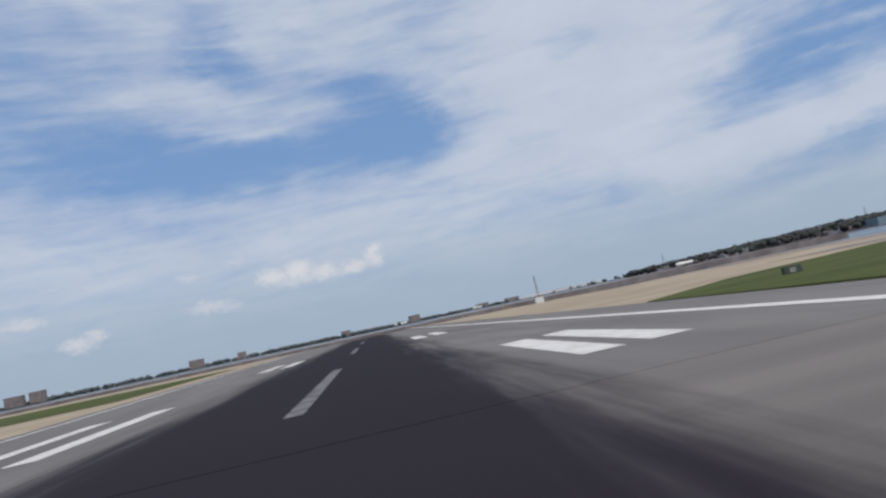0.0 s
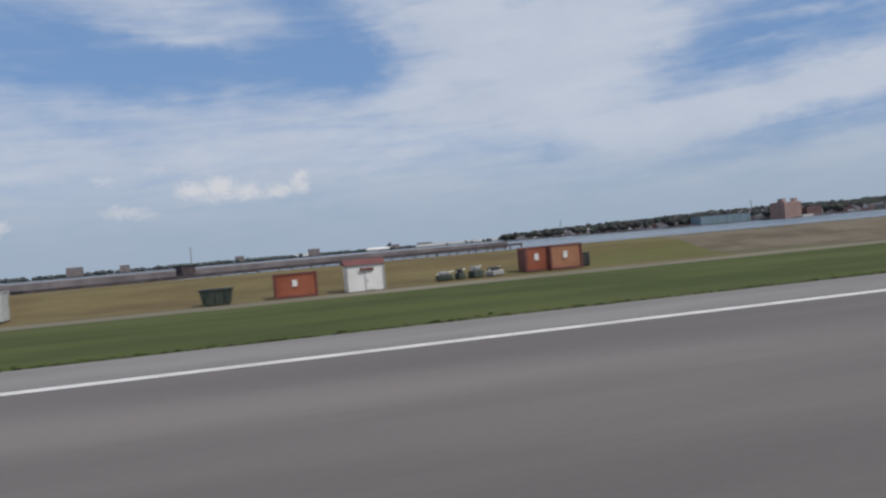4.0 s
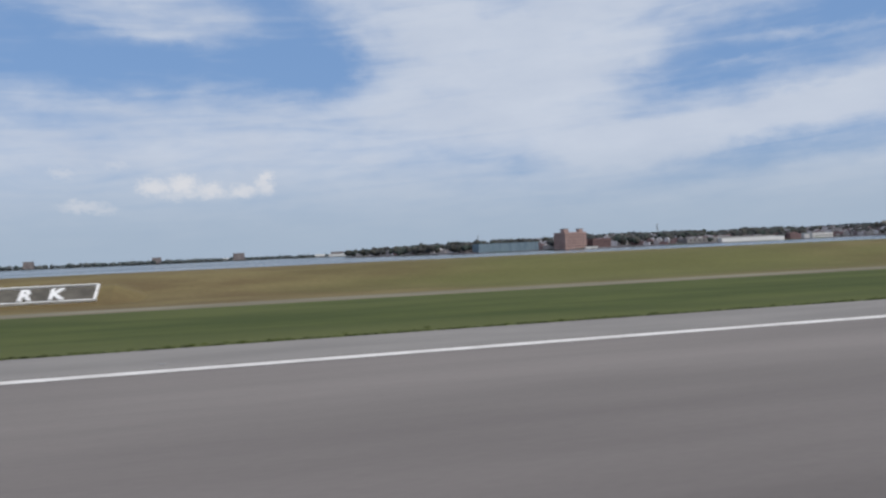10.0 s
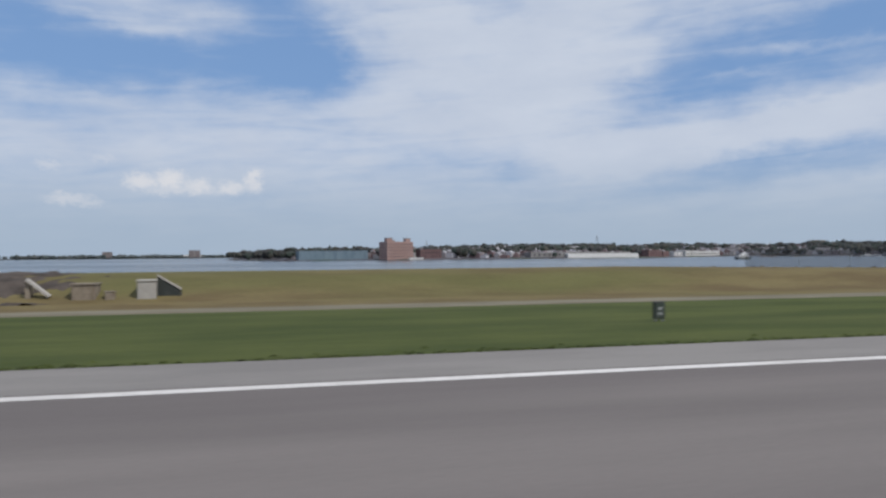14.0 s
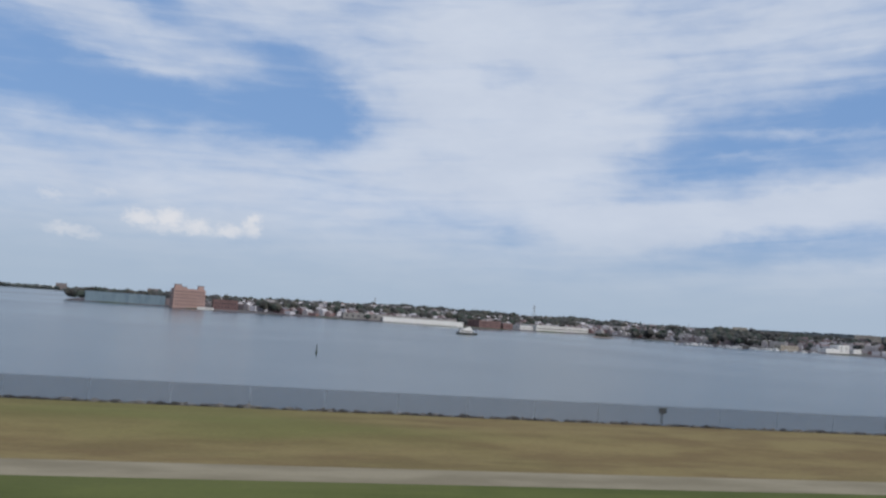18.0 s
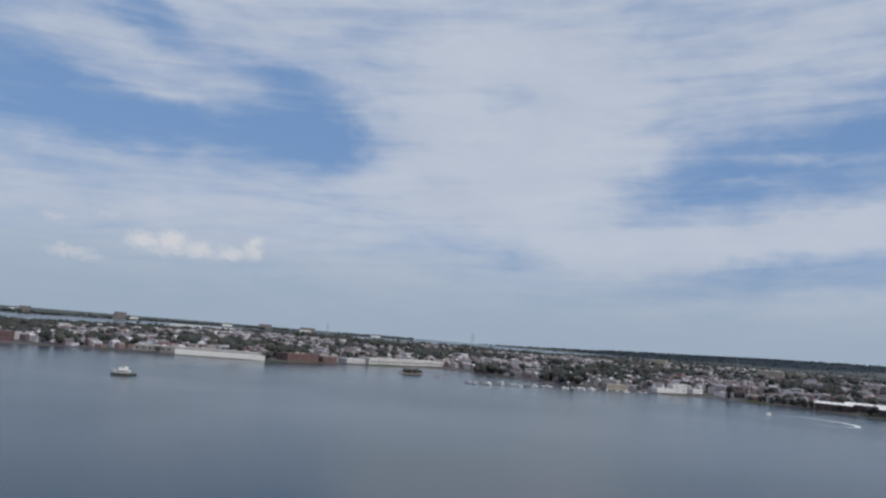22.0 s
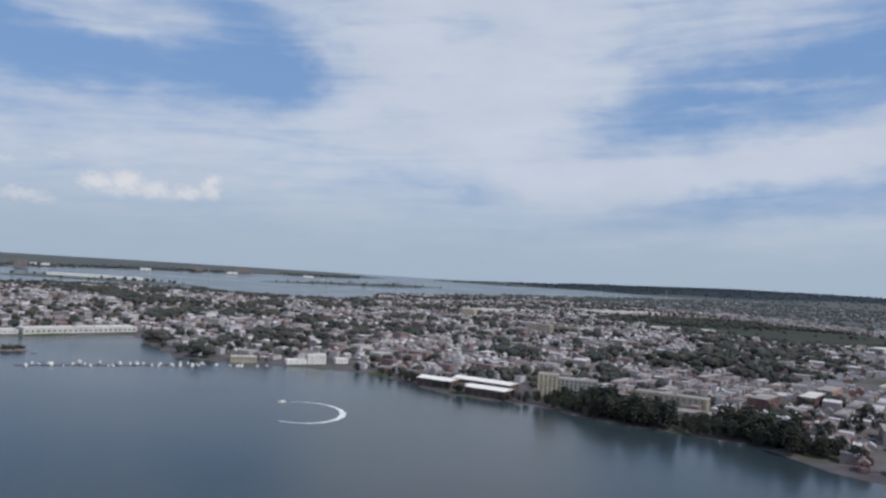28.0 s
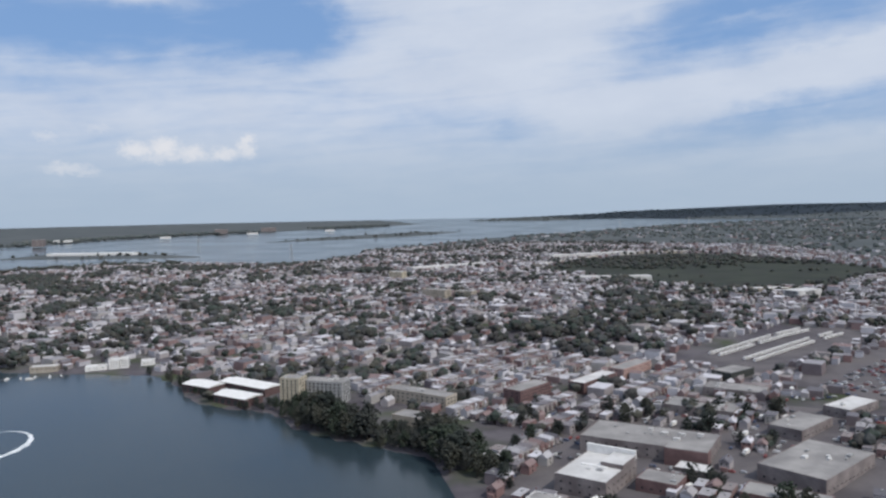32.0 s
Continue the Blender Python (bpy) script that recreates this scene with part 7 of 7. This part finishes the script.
for x, y, w, h in ((-260, 1690, 30, 19), (-170, 1720, 18, 15), (240, 1960, 26, 18), (60, 1860, 20, 14), (-600, 1640, 34, 22), (-560, 1650, 28, 24), (560, 2620, 40, 15), (700, 2750, 50, 14)):
    building("far_block", x, y, 5, w, 20, h * 0.85, WORKS_WALL, GREY_ROOF, "distant grey apartment block on the far shore", 0, z=3.0)
for k in range(7):
    building("far_white_roof", -500 + k * 240 + rnd.uniform(-30, 30), 1800 + k * 122 + rnd.uniform(-40, 60), 8, rnd.uniform(24, 50), 12, 4, WHITE, PALE_ROOF, "distant pale waterfront shed", 0, z=4.0)

# tall lattice pylons inland
def pylon(x, y, z, tall):
    g = group_at("lattice_pylon", x, y, z, 30, "tall thin grey lattice pylon above the roofs", "pylon", "pylons")
    for sx, sy in ((-1, -1), (1, -1), (1, 1), (-1, 1)):
        part("leg", rod(bmesh.new(), (sx * 2.6, sy * 2.6, -1), (sx * 0.35, sy * 0.35, tall), 0.16, 5), GREY, g)
    for k in range(7):
        a, b, r0, r1 = tall * k / 7, tall * (k + 1) / 7, 2.6 - 2.2 * k / 7, 2.6 - 2.2 * (k + 1) / 7
        part("brace", rod(bmesh.new(), (-r0, -r0, a), (r1, -r1, b), 0.09, 4), GREY, g)
        part("brace", rod(bmesh.new(), (r0, -r0, a), (r1, r1, b), 0.09, 4), GREY, g)
    for h in (0.72, 0.85, 0.97):
        part("arm", boxes((-3.4, 3.4, -0.12, 0.12, tall * h, tall * h + 0.25)), GREY, g)


for x, y, z, tall in ((707, 1480, 3.0, 27), (905, 1130, 6.0, 25), (1733, 2081, 5.0, 28), (1925, 2060, 5.0, 31)):
    pylon(x, y, z, tall)

# dark yard pavement and bus rows
def yard(name, pts, material, lift, label):
    verts = [(x, y, float(town_z(np.array([x]), np.array([y]))[0]) + lift) for x, y in pts]
    tagged(mesh_ob(name, verts, [tuple(range(len(verts)))], material), label, "", "", "structure")


YARD = surface("yard_asphalt", (0.085, 0.076, 0.083), (0.135, 0.122, 0.128), 0.06, 0.9, 0.0, (0.9, 0.25), soil=((0.14, 0.125, 0.12), 0.03, 0.5))
c32, s32 = math.cos(radians(32)), math.sin(radians(32))


def grid_sheet(name, x, y, hw, hd, turn, material, lift, label, n=14):
    c, s = math.cos(radians(turn)), math.sin(radians(turn))
    u, v = np.meshgrid(np.linspace(-hw, hw, n), np.linspace(-hd, hd, n), indexing="ij")
    X, Y = x + u * c - v * s, y + u * s + v * c
    Z = town_z(X, Y) + lift
    faces = [(i * n + j, (i + 1) * n + j, (i + 1) * n + j + 1, i * n + j + 1) for i in range(n - 1) for j in range(n - 1)]
    tagged(mesh_ob(name, np.stack([X.ravel(), Y.ravel(), Z.ravel()], 1).tolist(), faces, material, flat=False), label, "", "", "structure")


grid_sheet("depot_yard", 1255, 362, 92, 56, 32, YARD, 0.25, "dark asphalt depot yard")
grid_sheet("works_yard", 1120, 235, 62, 62, -36, YARD, 0.2, "dark asphalt between works buildings")


def bus():
    g = group_at("bus", 0, 0, 0, 0, "white bus parked in the depot yard", "bus", "parked buses")
    part("body", boxes((-2.6, 2.6, -0.6, 0.6, 0.25, 1.5), soften=0.08), WHITE, g)
    part("roof_pod", boxes((-1.6, 1.2, -0.4, 0.4, 1.5, 1.66), soften=0.05), PALE_ROOF, g)
    for s in (-1, 1):
        part("window_band", boxes((-2.3, 2.3, s * 0.61 - 0.01, s * 0.61 + 0.01, 0.85, 1.25)), GLASS, g)
    for x in (-1.7, 1.7):
        for s in (-1, 1):
            part("wheel", rod(bmesh.new(), (x, s * 0.5 - 0.1, 0.25), (x, s * 0.5 + 0.1, 0.25), 0.25, 10), TYRE, g)
    return g


first_bus = None
for row in range(4):
    for k in range(17):
        u, v = -44 + k * 5.5, (-10, -4.5, 9, 14.5)[row]
        if rnd.random() < 0.08:
            continue
        x, y = 1222 + u * c32 - v * s32, 386 + u * s32 + v * c32
        z = float(town_z(np.array([x]), np.array([y]))[0]) + 0.25
        m = pose(x, y, z, 0, 0, 32 + rnd.uniform(-1.5, 1.5))
        if first_bus is None:
            first_bus = bus()
            first_bus.matrix_world = m
        else:
            copy_thing(first_bus, m)

# box trucks and trailers standing about the works
def box_truck():
    g = group_at("box_truck", 0, 0, 0, 0, "white box truck parked in a works yard", "truck", "parked trucks")
    part("box", boxes((-1.9, 1.0, -0.58, 0.58, 0.45, 1.75), soften=0.03), WHITE, g)
    part("cab", boxes((1.05, 1.9, -0.55, 0.55, 0.3, 1.2), soften=0.08), PALE_ROOF, g)
    part("chassis", boxes((-1.9, 1.8, -0.45, 0.45, 0.22, 0.45)), DARK, g)
    return g


first_truck = None
for k in range(400):
    x, y = rnd.uniform(1060, 1190), rnd.uniform(185, 300)
    if not bool(free_of_blocks(np.array([x]), np.array([y]), 2.2)[0]) or inside_by(SHORE, np.array([x]), np.array([y]))[0] < 14 or min(np.hypot(hx - x, hy - y)) < 3.4:
        continue
    m = pose(x, y, float(town_z(np.array([x]), np.array([y]))[0]) + 0.22, 0, 0, rnd.choice((41, 131, 221)) + rnd.uniform(-4, 4))
    if first_truck is None:
        first_truck, made = box_truck(), 1
        first_truck.matrix_world = m
    elif made < 34:
        copy_thing(first_truck, m)
        made += 1

# parked cars, one mesh
V, Fc = [], []


def parked(x, y, turn):
    c, s = math.cos(turn), math.sin(turn)
    z = float(town_z(np.array([x]), np.array([y]))[0]) + 0.28
    b = len(V)
    for px, py, pz in ((-1.05, -0.42, 0), (1.05, -0.42, 0), (1.05, 0.42, 0), (-1.05, 0.42, 0), (-1.05, -0.42, 0.36), (1.05, -0.42, 0.32), (1.05, 0.42, 0.32), (-1.05, 0.42, 0.36),
                       (-0.7, -0.36, 0.66), (0.35, -0.36, 0.66), (0.35, 0.36, 0.66), (-0.7, 0.36, 0.66)):
        V.append((x + px * c - py * s, y + px * s + py * c, z + pz))
    for f in ((0, 1, 5, 4), (1, 2, 6, 5), (2, 3, 7, 6), (3, 0, 4, 7), (4, 5, 9, 8), (5, 6, 10, 9), (6, 7, 11, 10), (7, 4, 8, 11), (8, 9, 10, 11)):
        Fc.append(tuple(b + q for q in f))


for k in range(520):
    u, v = rnd.uniform(-88, 88), round(rnd.uniform(-52, -16) / 4) * 4 + rnd.uniform(-0.2, 0.2)
    parked(1255 + u * c32 - v * s32, 362 + u * s32 + v * c32, radians(122))
for k in range(620):
    u, v = rnd.uniform(-60, 75), rnd.uniform(-60, 60)
    x, y = 1120 + u, 235 + v
    if bool(free_of_blocks(np.array([x]), np.array([y]), -3)[0]) and inside_by(SHORE, np.array([x]), np.array([y]))[0] > 8:
        parked(x, y, GRID + rnd.choice((0, math.pi / 2)))
for x, y in ROW_STREETS:
    for side in (-1.3, 1.3):
        for along in (-1.2, 1.3):
            if rnd.random() < 0.62:
                parked(x + along * RU[0] + side * RV[0], y + along * RU[1] + side * RV[1], radians(ROW_TURN))
tagged(mesh_ob("parked_cars", V, Fc, CAR_MIX), "many parked cars of mixed colours", "cars", "", "stuff")

# ---- nearest houses and trees, one by one ----
def house_kind(k):
    w, d, h = ((3.0, 5.2, 2.8), (3.4, 4.6, 3.0), (2.8, 6.2, 2.6), (3.8, 5.6, 3.4), (3.2, 5.0, 2.9))[k]
    flat = k in (2, 3)
    g = group_at("house", 0, 0, 0, 0, ("small pale house with a pitched roof", "two-storey house with a pitched grey roof", "narrow flat-roofed row house", "large flat-roofed brick house", "small house with a gabled front")[k] + " on a dense street", "house", "town houses")
    part("wall", boxes((-w / 2, w / 2, -d / 2, d / 2, -0.8, h)), HOUSE_WALL, g)
    if flat:
        part("roof", boxes((-w / 2 - 0.08, w / 2 + 0.08, -d / 2 - 0.08, d / 2 + 0.08, h, h + 0.14)), HOUSE_ROOF, g)
        part("roof_hatch", boxes((-0.3, 0.4, 0.5, 1.2, h + 0.14, h + 0.5)), GREY, g)
    else:
        bm = prism(bmesh.new(), [(-w / 2 - 0.18, -d / 2 - 0.15), (w / 2 + 0.18, -d / 2 - 0.15), (w / 2 + 0.18, d / 2 + 0.15), (-w / 2 - 0.18, d / 2 + 0.15)], h - 0.05, h + 1.15)
        for v in bm.verts:
            if v.co.z > h + 0.5:
                v.co.x *= 0.03
        part("roof", bm, HOUSE_ROOF, g)
        part("chimney", boxes((0.4, 0.7, 0.6, 0.95, h + 0.3, h + 1.5)), RED_BRICK, g)
    for f in (0.7, 2.0):
        if f + 0.6 < h:
            for x in (-w * 0.25, w * 0.25):
                part("window", boxes((x - 0.26, x + 0.26, -d / 2 - 0.03, -d / 2 + 0.01, f, f + 0.62)), GLASS, g)
            part("window", boxes((-w / 2 - 0.03, -w / 2 + 0.01, -0.4, 0.4, f, f + 0.62)), GLASS, g)
    part("porch", boxes((-w * 0.3, w * 0.3, -d / 2 - 0.8, -d / 2, 0.0, 0.12 if flat else 1.3)), HOUSE_WALL if not flat else CONCRETE, g)
    return g


protos = [house_kind(k) for k in range(5)]
used = set()
for i in NEAR_HOUSES:
    k = rnd.choice((0, 1, 2, 2, 2, 3, 3, 4))
    z = float(town_z(hx[i:i + 1], hy[i:i + 1])[0])
    m = pose(hx[i], hy[i], z, 0, 0, math.degrees(GRID) + rnd.choice((0, 0, 180)) + rnd.uniform(-3, 3))
    if k not in used:
        used.add(k)
        protos[k].matrix_world = m
    else:
        copy_thing(protos[k], m)


# rows of attached houses, unit by unit
ROW_MESH = {}


def row_mesh(key, bm, material):
    me = bpy.data.meshes.new(key[0])
    bm.to_mesh(me)
    bm.free()
    me.materials.append(material)
    ROW_MESH[key] = me


for k, h in enumerate((2.7, 2.9, 3.1)):
    row_mesh(("wall", k), boxes((-1.48, 1.48, -2.4, 2.4, -0.9, h)), HOUSE_WALL)
    row_mesh(("roof", k), boxes((-1.49, 1.49, -2.5, 2.5, h, h + 0.1), (-1.49, 1.49, -2.5, -2.3, h + 0.1, h + 0.32)), HOUSE_ROOF)
    bm = prism(bmesh.new(), [(-1.49, -2.6), (1.49, -2.6), (1.49, 2.6), (-1.49, 2.6)], h - 0.02, h + 1.1)
    for v in bm.verts:
        if v.co.z > h + 0.5:
            v.co.x *= 0.04
    row_mesh(("gable", k), bm, HOUSE_ROOF)
    row_mesh(("bay", k), boxes((-1.2, -0.1, -2.95, -2.4, -0.5, h * 0.82), soften=0.03), HOUSE_WALL)
row_mesh(("window", 0), boxes((-0.95, -0.35, -2.98, -2.94, 0.5, 1.1), (0.35, 0.85, -2.43, -2.39, 1.6, 2.2)), GLASS)
row_mesh(("porch", 0), boxes((0.2, 1.1, -3.0, -2.4, -0.5, 0.35), (0.15, 1.15, -3.05, -2.4, 1.2, 1.32)), CONCRETE)
for x, y, units, pitched in ROWS:
    z = float(town_z(np.array([x]), np.array([y]))[0])
    g = group_at("row_of_houses", x, y, z, ROW_TURN, ("attached houses with small pitched roofs and pale bays" if pitched else "attached flat-roofed brick houses in a long row"), "row houses", "rows of houses")
    for k in range(units):
        size = rnd.randrange(3)
        for key in (("wall", size), ("gable" if pitched else "roof", size), ("bay", size), ("window", 0), ("porch", 0)):
            ob = new(key[0] if key[0] != "gable" else "roof", ROW_MESH[key])
            ob.parent = g
            ob.location = (-units * UNIT / 2 + UNIT * (k + 0.5), 0, 0)


def tree_kind(seed, spread, tall):
    r = random.Random(seed)
    g = group_at("tree", 0, 0, 0, 0, "full dark green leafy tree on the shore", "tree", "shore grove")
    bm = rod(bmesh.new(), (0, 0, -0.6), (0.1, 0.05, tall * 0.55), 0.24, 8, 0.13)
    for k in range(5):
        a = k * 1.3 + r.random()
        rod(bm, (0.05, 0, tall * (0.25 + 0.06 * k)), (math.cos(a) * spread * 0.6, math.sin(a) * spread * 0.6, tall * (0.5 + 0.07 * k)), 0.1, 5, 0.04)
    part("trunk", bm, BARK, g)
    V, Fc = [], []
    for k in range(230):
        a, q = r.uniform(0, 6.283), r.random() ** 0.5
        h = r.uniform(0.2, 1.0)
        lobe = 0.82 + 0.3 * math.sin(3 * a + seed * 1.9 + 5 * h) + 0.12 * math.sin(7 * a + seed)
        reach = spread * (0.5 + 0.6 * math.sin(math.pi * min(1, (h - 0.1) / 0.95))) * q * lobe
        c = Vector((math.cos(a) * reach, math.sin(a) * reach, tall * h * (0.94 + 0.1 * math.sin(2 * a + seed))))
        s = r.uniform(0.16, 0.46) * spread / 2.6
        b = len(V)
        for v in ICO_V:
            V.append(c + Vector((v[0], v[1], v[2] * 0.8)) * s * r.uniform(0.5, 1.45))
        Fc += [tuple(int(q2) + b for q2 in f) for f in ICO_F]
    ob = mesh_ob("crown", V, Fc, LEAF, g)
    return g


trees = [tree_kind(s, sp, h) for s, sp, h in ((1, 3.3, 9.2), (2, 3.7, 10.4), (3, 2.9, 7.8), (4, 4.1, 11.4))]
spots = []
for k in range(4000):
    t = rnd.random()
    x, y = 966 + 78 * t + rnd.gauss(0, 4), 326 - 84 * t ** 0.9 + rnd.gauss(0, 6)
    d = float(inside_by(SHORE, np.array([x]), np.array([y]))[0])
    if 1.2 < d < 17 and all((x - a) ** 2 + (y - b) ** 2 > 8.5 for a, b in spots) and bool(free_of_blocks(np.array([x]), np.array([y]), -14)[0] or d < 15):
        spots.append((x, y))
    if len(spots) >= 135:
        break
for k in range(400):
    t = rnd.random()
    x, y = 886 + 74 * t + rnd.gauss(0, 2), 409 - 82 * t + rnd.gauss(0, 3)
    d = float(inside_by(SHORE, np.array([x]), np.array([y]))[0])
    if 0.8 < d < 7 and len(spots) < 160 and all((x - a) ** 2 + (y - b) ** 2 > 9 for a, b in spots) and bool(free_of_blocks(np.array([x]), np.array([y]), -3)[0]):
        spots.append((x, y))
for k in range(600):
    i = rnd.choice(list(NEAR_HOUSES))
    x, y = hx[i] + rnd.uniform(-5, 5), hy[i] + rnd.uniform(-5, 5)
    if len(spots) < 245 and min(np.hypot(hx - x, hy - y)) > 2.6 and bool(free_of_blocks(np.array([x]), np.array([y]), 2)[0]) and inside_by(SHORE, np.array([x]), np.array([y]))[0] > 2:
        spots.append((x, y))
used = set()
for n_, (x, y) in enumerate(spots):
    k = rnd.randrange(4)
    z = float(town_z(np.array([x]), np.array([y]))[0])
    m = pose(x, y, z, 0, 0, rnd.uniform(0, 360))
    if k not in used:
        used.add(k)
        trees[k].matrix_world = m
    else:
        copy_thing(trees[k], m @ Matrix.Identity(4)).scale = [(rnd.uniform(0.8, 1.1) * (0.78 + 0.3 * math.sin(x * 0.16 + 1.0)) if n_ < 135 else rnd.uniform(0.32, 0.45) if x < 958 and y > 330 else rnd.uniform(0.5, 0.8))] * 3

# ---- boats and marks on the water ----
g = group_at("ferry", 579, 296, -1.0, 8, "white ferry with a dark hull on the bay", "boat")
hull = [(-4.2, -1.1), (2.6, -1.2), (4.4, 0), (2.6, 1.2), (-4.2, 1.1)]
part("hull", prism(bmesh.new(), hull, -0.3, 0.75), DARK, g, "dark hull")
part("lower_cabin", boxes((-3.4, 2.2, -0.95, 0.95, 0.75, 1.75), soften=0.05), WHITE, g)
part("upper_cabin", boxes((-1.8, 1.4, -0.75, 0.75, 1.75, 2.5), soften=0.05), WHITE, g)
part("window_band", boxes((-3.1, 2.0, -0.97, -0.94, 1.15, 1.5)), GLASS, g)
part("wheelhouse", boxes((0.2, 1.3, -0.5, 0.5, 2.5, 3.0)), WHITE, g)
part("mast", rod(bmesh.new(), (-0.6, 0, 2.5), (-0.6, 0, 3.9), 0.05, 6), GREY, g)
part("deck_rail", boxes((-4.0, -1.9, -1.0, 1.0, 1.75, 1.82)), GREY, g)
g = group_at("channel_buoy", 508.5, 117.6, -1.0, 0, "slim dark channel marker standing in the water", "buoy")
part("float", rod(bmesh.new(), (0, 0, -0.3), (0, 0, 0.15), 0.2, 12), GREEN_BIN, g)
part("tower", rod(bmesh.new(), (0, 0, 0.15), (0, 0, 1.0), 0.13, 8, 0.06), GREEN_BIN, g)
part("top_mark", rod(bmesh.new(), (0, 0, 1.0), (0, 0, 1.2), 0.09, 8), DARK, g)
for x, y in ((767, 146),):
    g = group_at("mooring_buoy", x, y, -1.0, 0, "small dark mooring buoy on the water", "buoy")
    part("float", rod(bmesh.new(), (0, 0, -0.2), (0, 0, 0.35), 0.45, 10, 0.3), DARK, g)
    part("ring", rod(bmesh.new(), (0, 0, 0.35), (0, 0, 0.7), 0.12, 6), DARK, g)
# speedboat and its curved wake
bm = bmesh.new()
prev = None
for k in range(33):
    t = k / 32
    a = radians(-124 + 232 * t)
    x, y = 857 + 15.5 * math.cos(a), 299 + 20.5 * math.sin(a)
    w = 0.35 + 3.0 * max(0.0, 1 - abs(2 * t - 0.95)) ** 1.3 * (0.75 + 0.25 * math.sin(k * 2.3))
    nx, ny = math.cos(a), math.sin(a)
    s = [bm.verts.new((x - nx * w * 0.5, y - ny * w * 0.5, -0.985)), bm.verts.new((x + nx * w * 0.5, y + ny * w * 0.5, -0.985))]
    if prev:
        bm.faces.new((prev[0], prev[1], s[1], s[0]))
    prev = s
part("boat_wake", bm, FOAM, None)
tagged(bpy.data.objects["boat_wake"], "curved white wake of a turning speedboat", "wake", "", "structure")


def small_boat(x, y, turn, s, label, mast=False):
    g = group_at("moored_boat", x, y, -1.0, turn, label, "boat", "moored boats")
    part("hull", prism(bmesh.new(), [(-1.6 * s, -0.5 * s), (0.8 * s, -0.55 * s), (1.9 * s, 0), (0.8 * s, 0.55 * s), (-1.6 * s, 0.5 * s)], -0.2, 0.5 * s), WHITE, g)
    part("cabin", boxes((-0.7 * s, 0.6 * s, -0.35 * s, 0.35 * s, 0.5 * s, 1.0 * s), soften=0.05), WHITE, g)
    part("window_band", boxes((-0.5 * s, 0.62 * s, -0.36 * s, -0.34 * s, 0.65 * s, 0.85 * s)), GLASS, g)
    if mast:
        part("mast", rod(bmesh.new(), (0, 0, 0.9 * s), (0, 0, 4.2 * s), 0.06, 6), GREY, g)


small_boat(849.5, 318.2, 200, 0.9, "small white speedboat at the end of its wake")
g = group_at("marina_pontoon", 726, 394, -1.0, 16, "long floating pontoon of a small marina", "pontoon")
part("walkway", boxes((0, 92, -0.4, 0.4, -0.2, 0.2)), PIER_WOOD, g)
for k in range(11):
    part("finger", boxes((4 + k * 8, 4.6 + k * 8, -4.2, 4.2, -0.2, 0.16)), PIER_WOOD, g)
    part("pile", rod(bmesh.new(), (4.3 + k * 8, 4.3, -1.5), (4.3 + k * 8, 4.3, 1.6), 0.14, 6), PIER_WOOD, g)
c16, s16 = math.cos(radians(16)), math.sin(radians(16))
for k in range(26):
    u, v = 4 + k * 3.3 + rnd.uniform(-1.5, 1.5), rnd.choice((-1, 1)) * rnd.uniform(2.4, 3.2) + (rnd.uniform(4, 9) if k % 3 == 1 else 0)
    small_boat(726 + u * c16 - v * s16, 394 + u * s16 + v * c16, 106 + rnd.choice((0, 180)) + rnd.uniform(-25, 25), rnd.uniform(0.6, 1.5), "white pleasure boat moored at the pontoon", k % 6 == 0)
for k in range(9):
    small_boat(800 + k * 5 + rnd.uniform(-2, 2), 420 + rnd.uniform(-4, 3), rnd.uniform(0, 360), rnd.uniform(0.7, 1.1), "white boat moored off the shore", k % 2 == 0)
# rocky islet with scrub
g = group_at("islet", 707, 449, -1.3, 20, "small dark rocky islet with scrub", "islet")
bm = bmesh.new()
bmesh.ops.create_icosphere(bm, subdivisions=3, radius=1.0, matrix=Matrix.Diagonal((9.5, 4.0, 1.5, 1)))
for v in bm.verts:
    v.co *= 1 + 0.18 * noise.noise(v.co * 0.5)
part("rock", bm, ROCK, g)
V, Fc = [], []
for k in range(26):
    c, s = Vector((rnd.uniform(-7, 7), rnd.uniform(-2.4, 2.4), 1.5 + rnd.uniform(0, 0.9))), rnd.uniform(0.7, 1.5)
    b = len(V)
    V += [c + Vector(v) * s * rnd.uniform(0.7, 1.25) for v in ICO_V]
    Fc += [tuple(int(q) + b for q in f) for f in ICO_F]
tagged(mesh_ob("scrub", V, Fc, LEAF, g), "low dark scrub", "", "", "stuff")
g = group_at("islet", 721, 440, -1.4, 20, "tiny dark rock beside the islet", "islet")
bm = bmesh.new()
bmesh.ops.create_icosphere(bm, subdivisions=2, radius=1.0, matrix=Matrix.Diagonal((2.6, 1.3, 0.9, 1)))
part("rock", bm, ROCK, g)
# deck of the crossing runway's far end, on which the airliner stands
tagged(slab("runway_deck", -200, 160, 205, 300, -2.3, 0.55, WORKS_WALL, "distant grey runway deck above the water"), "distant grey runway deck above the water")
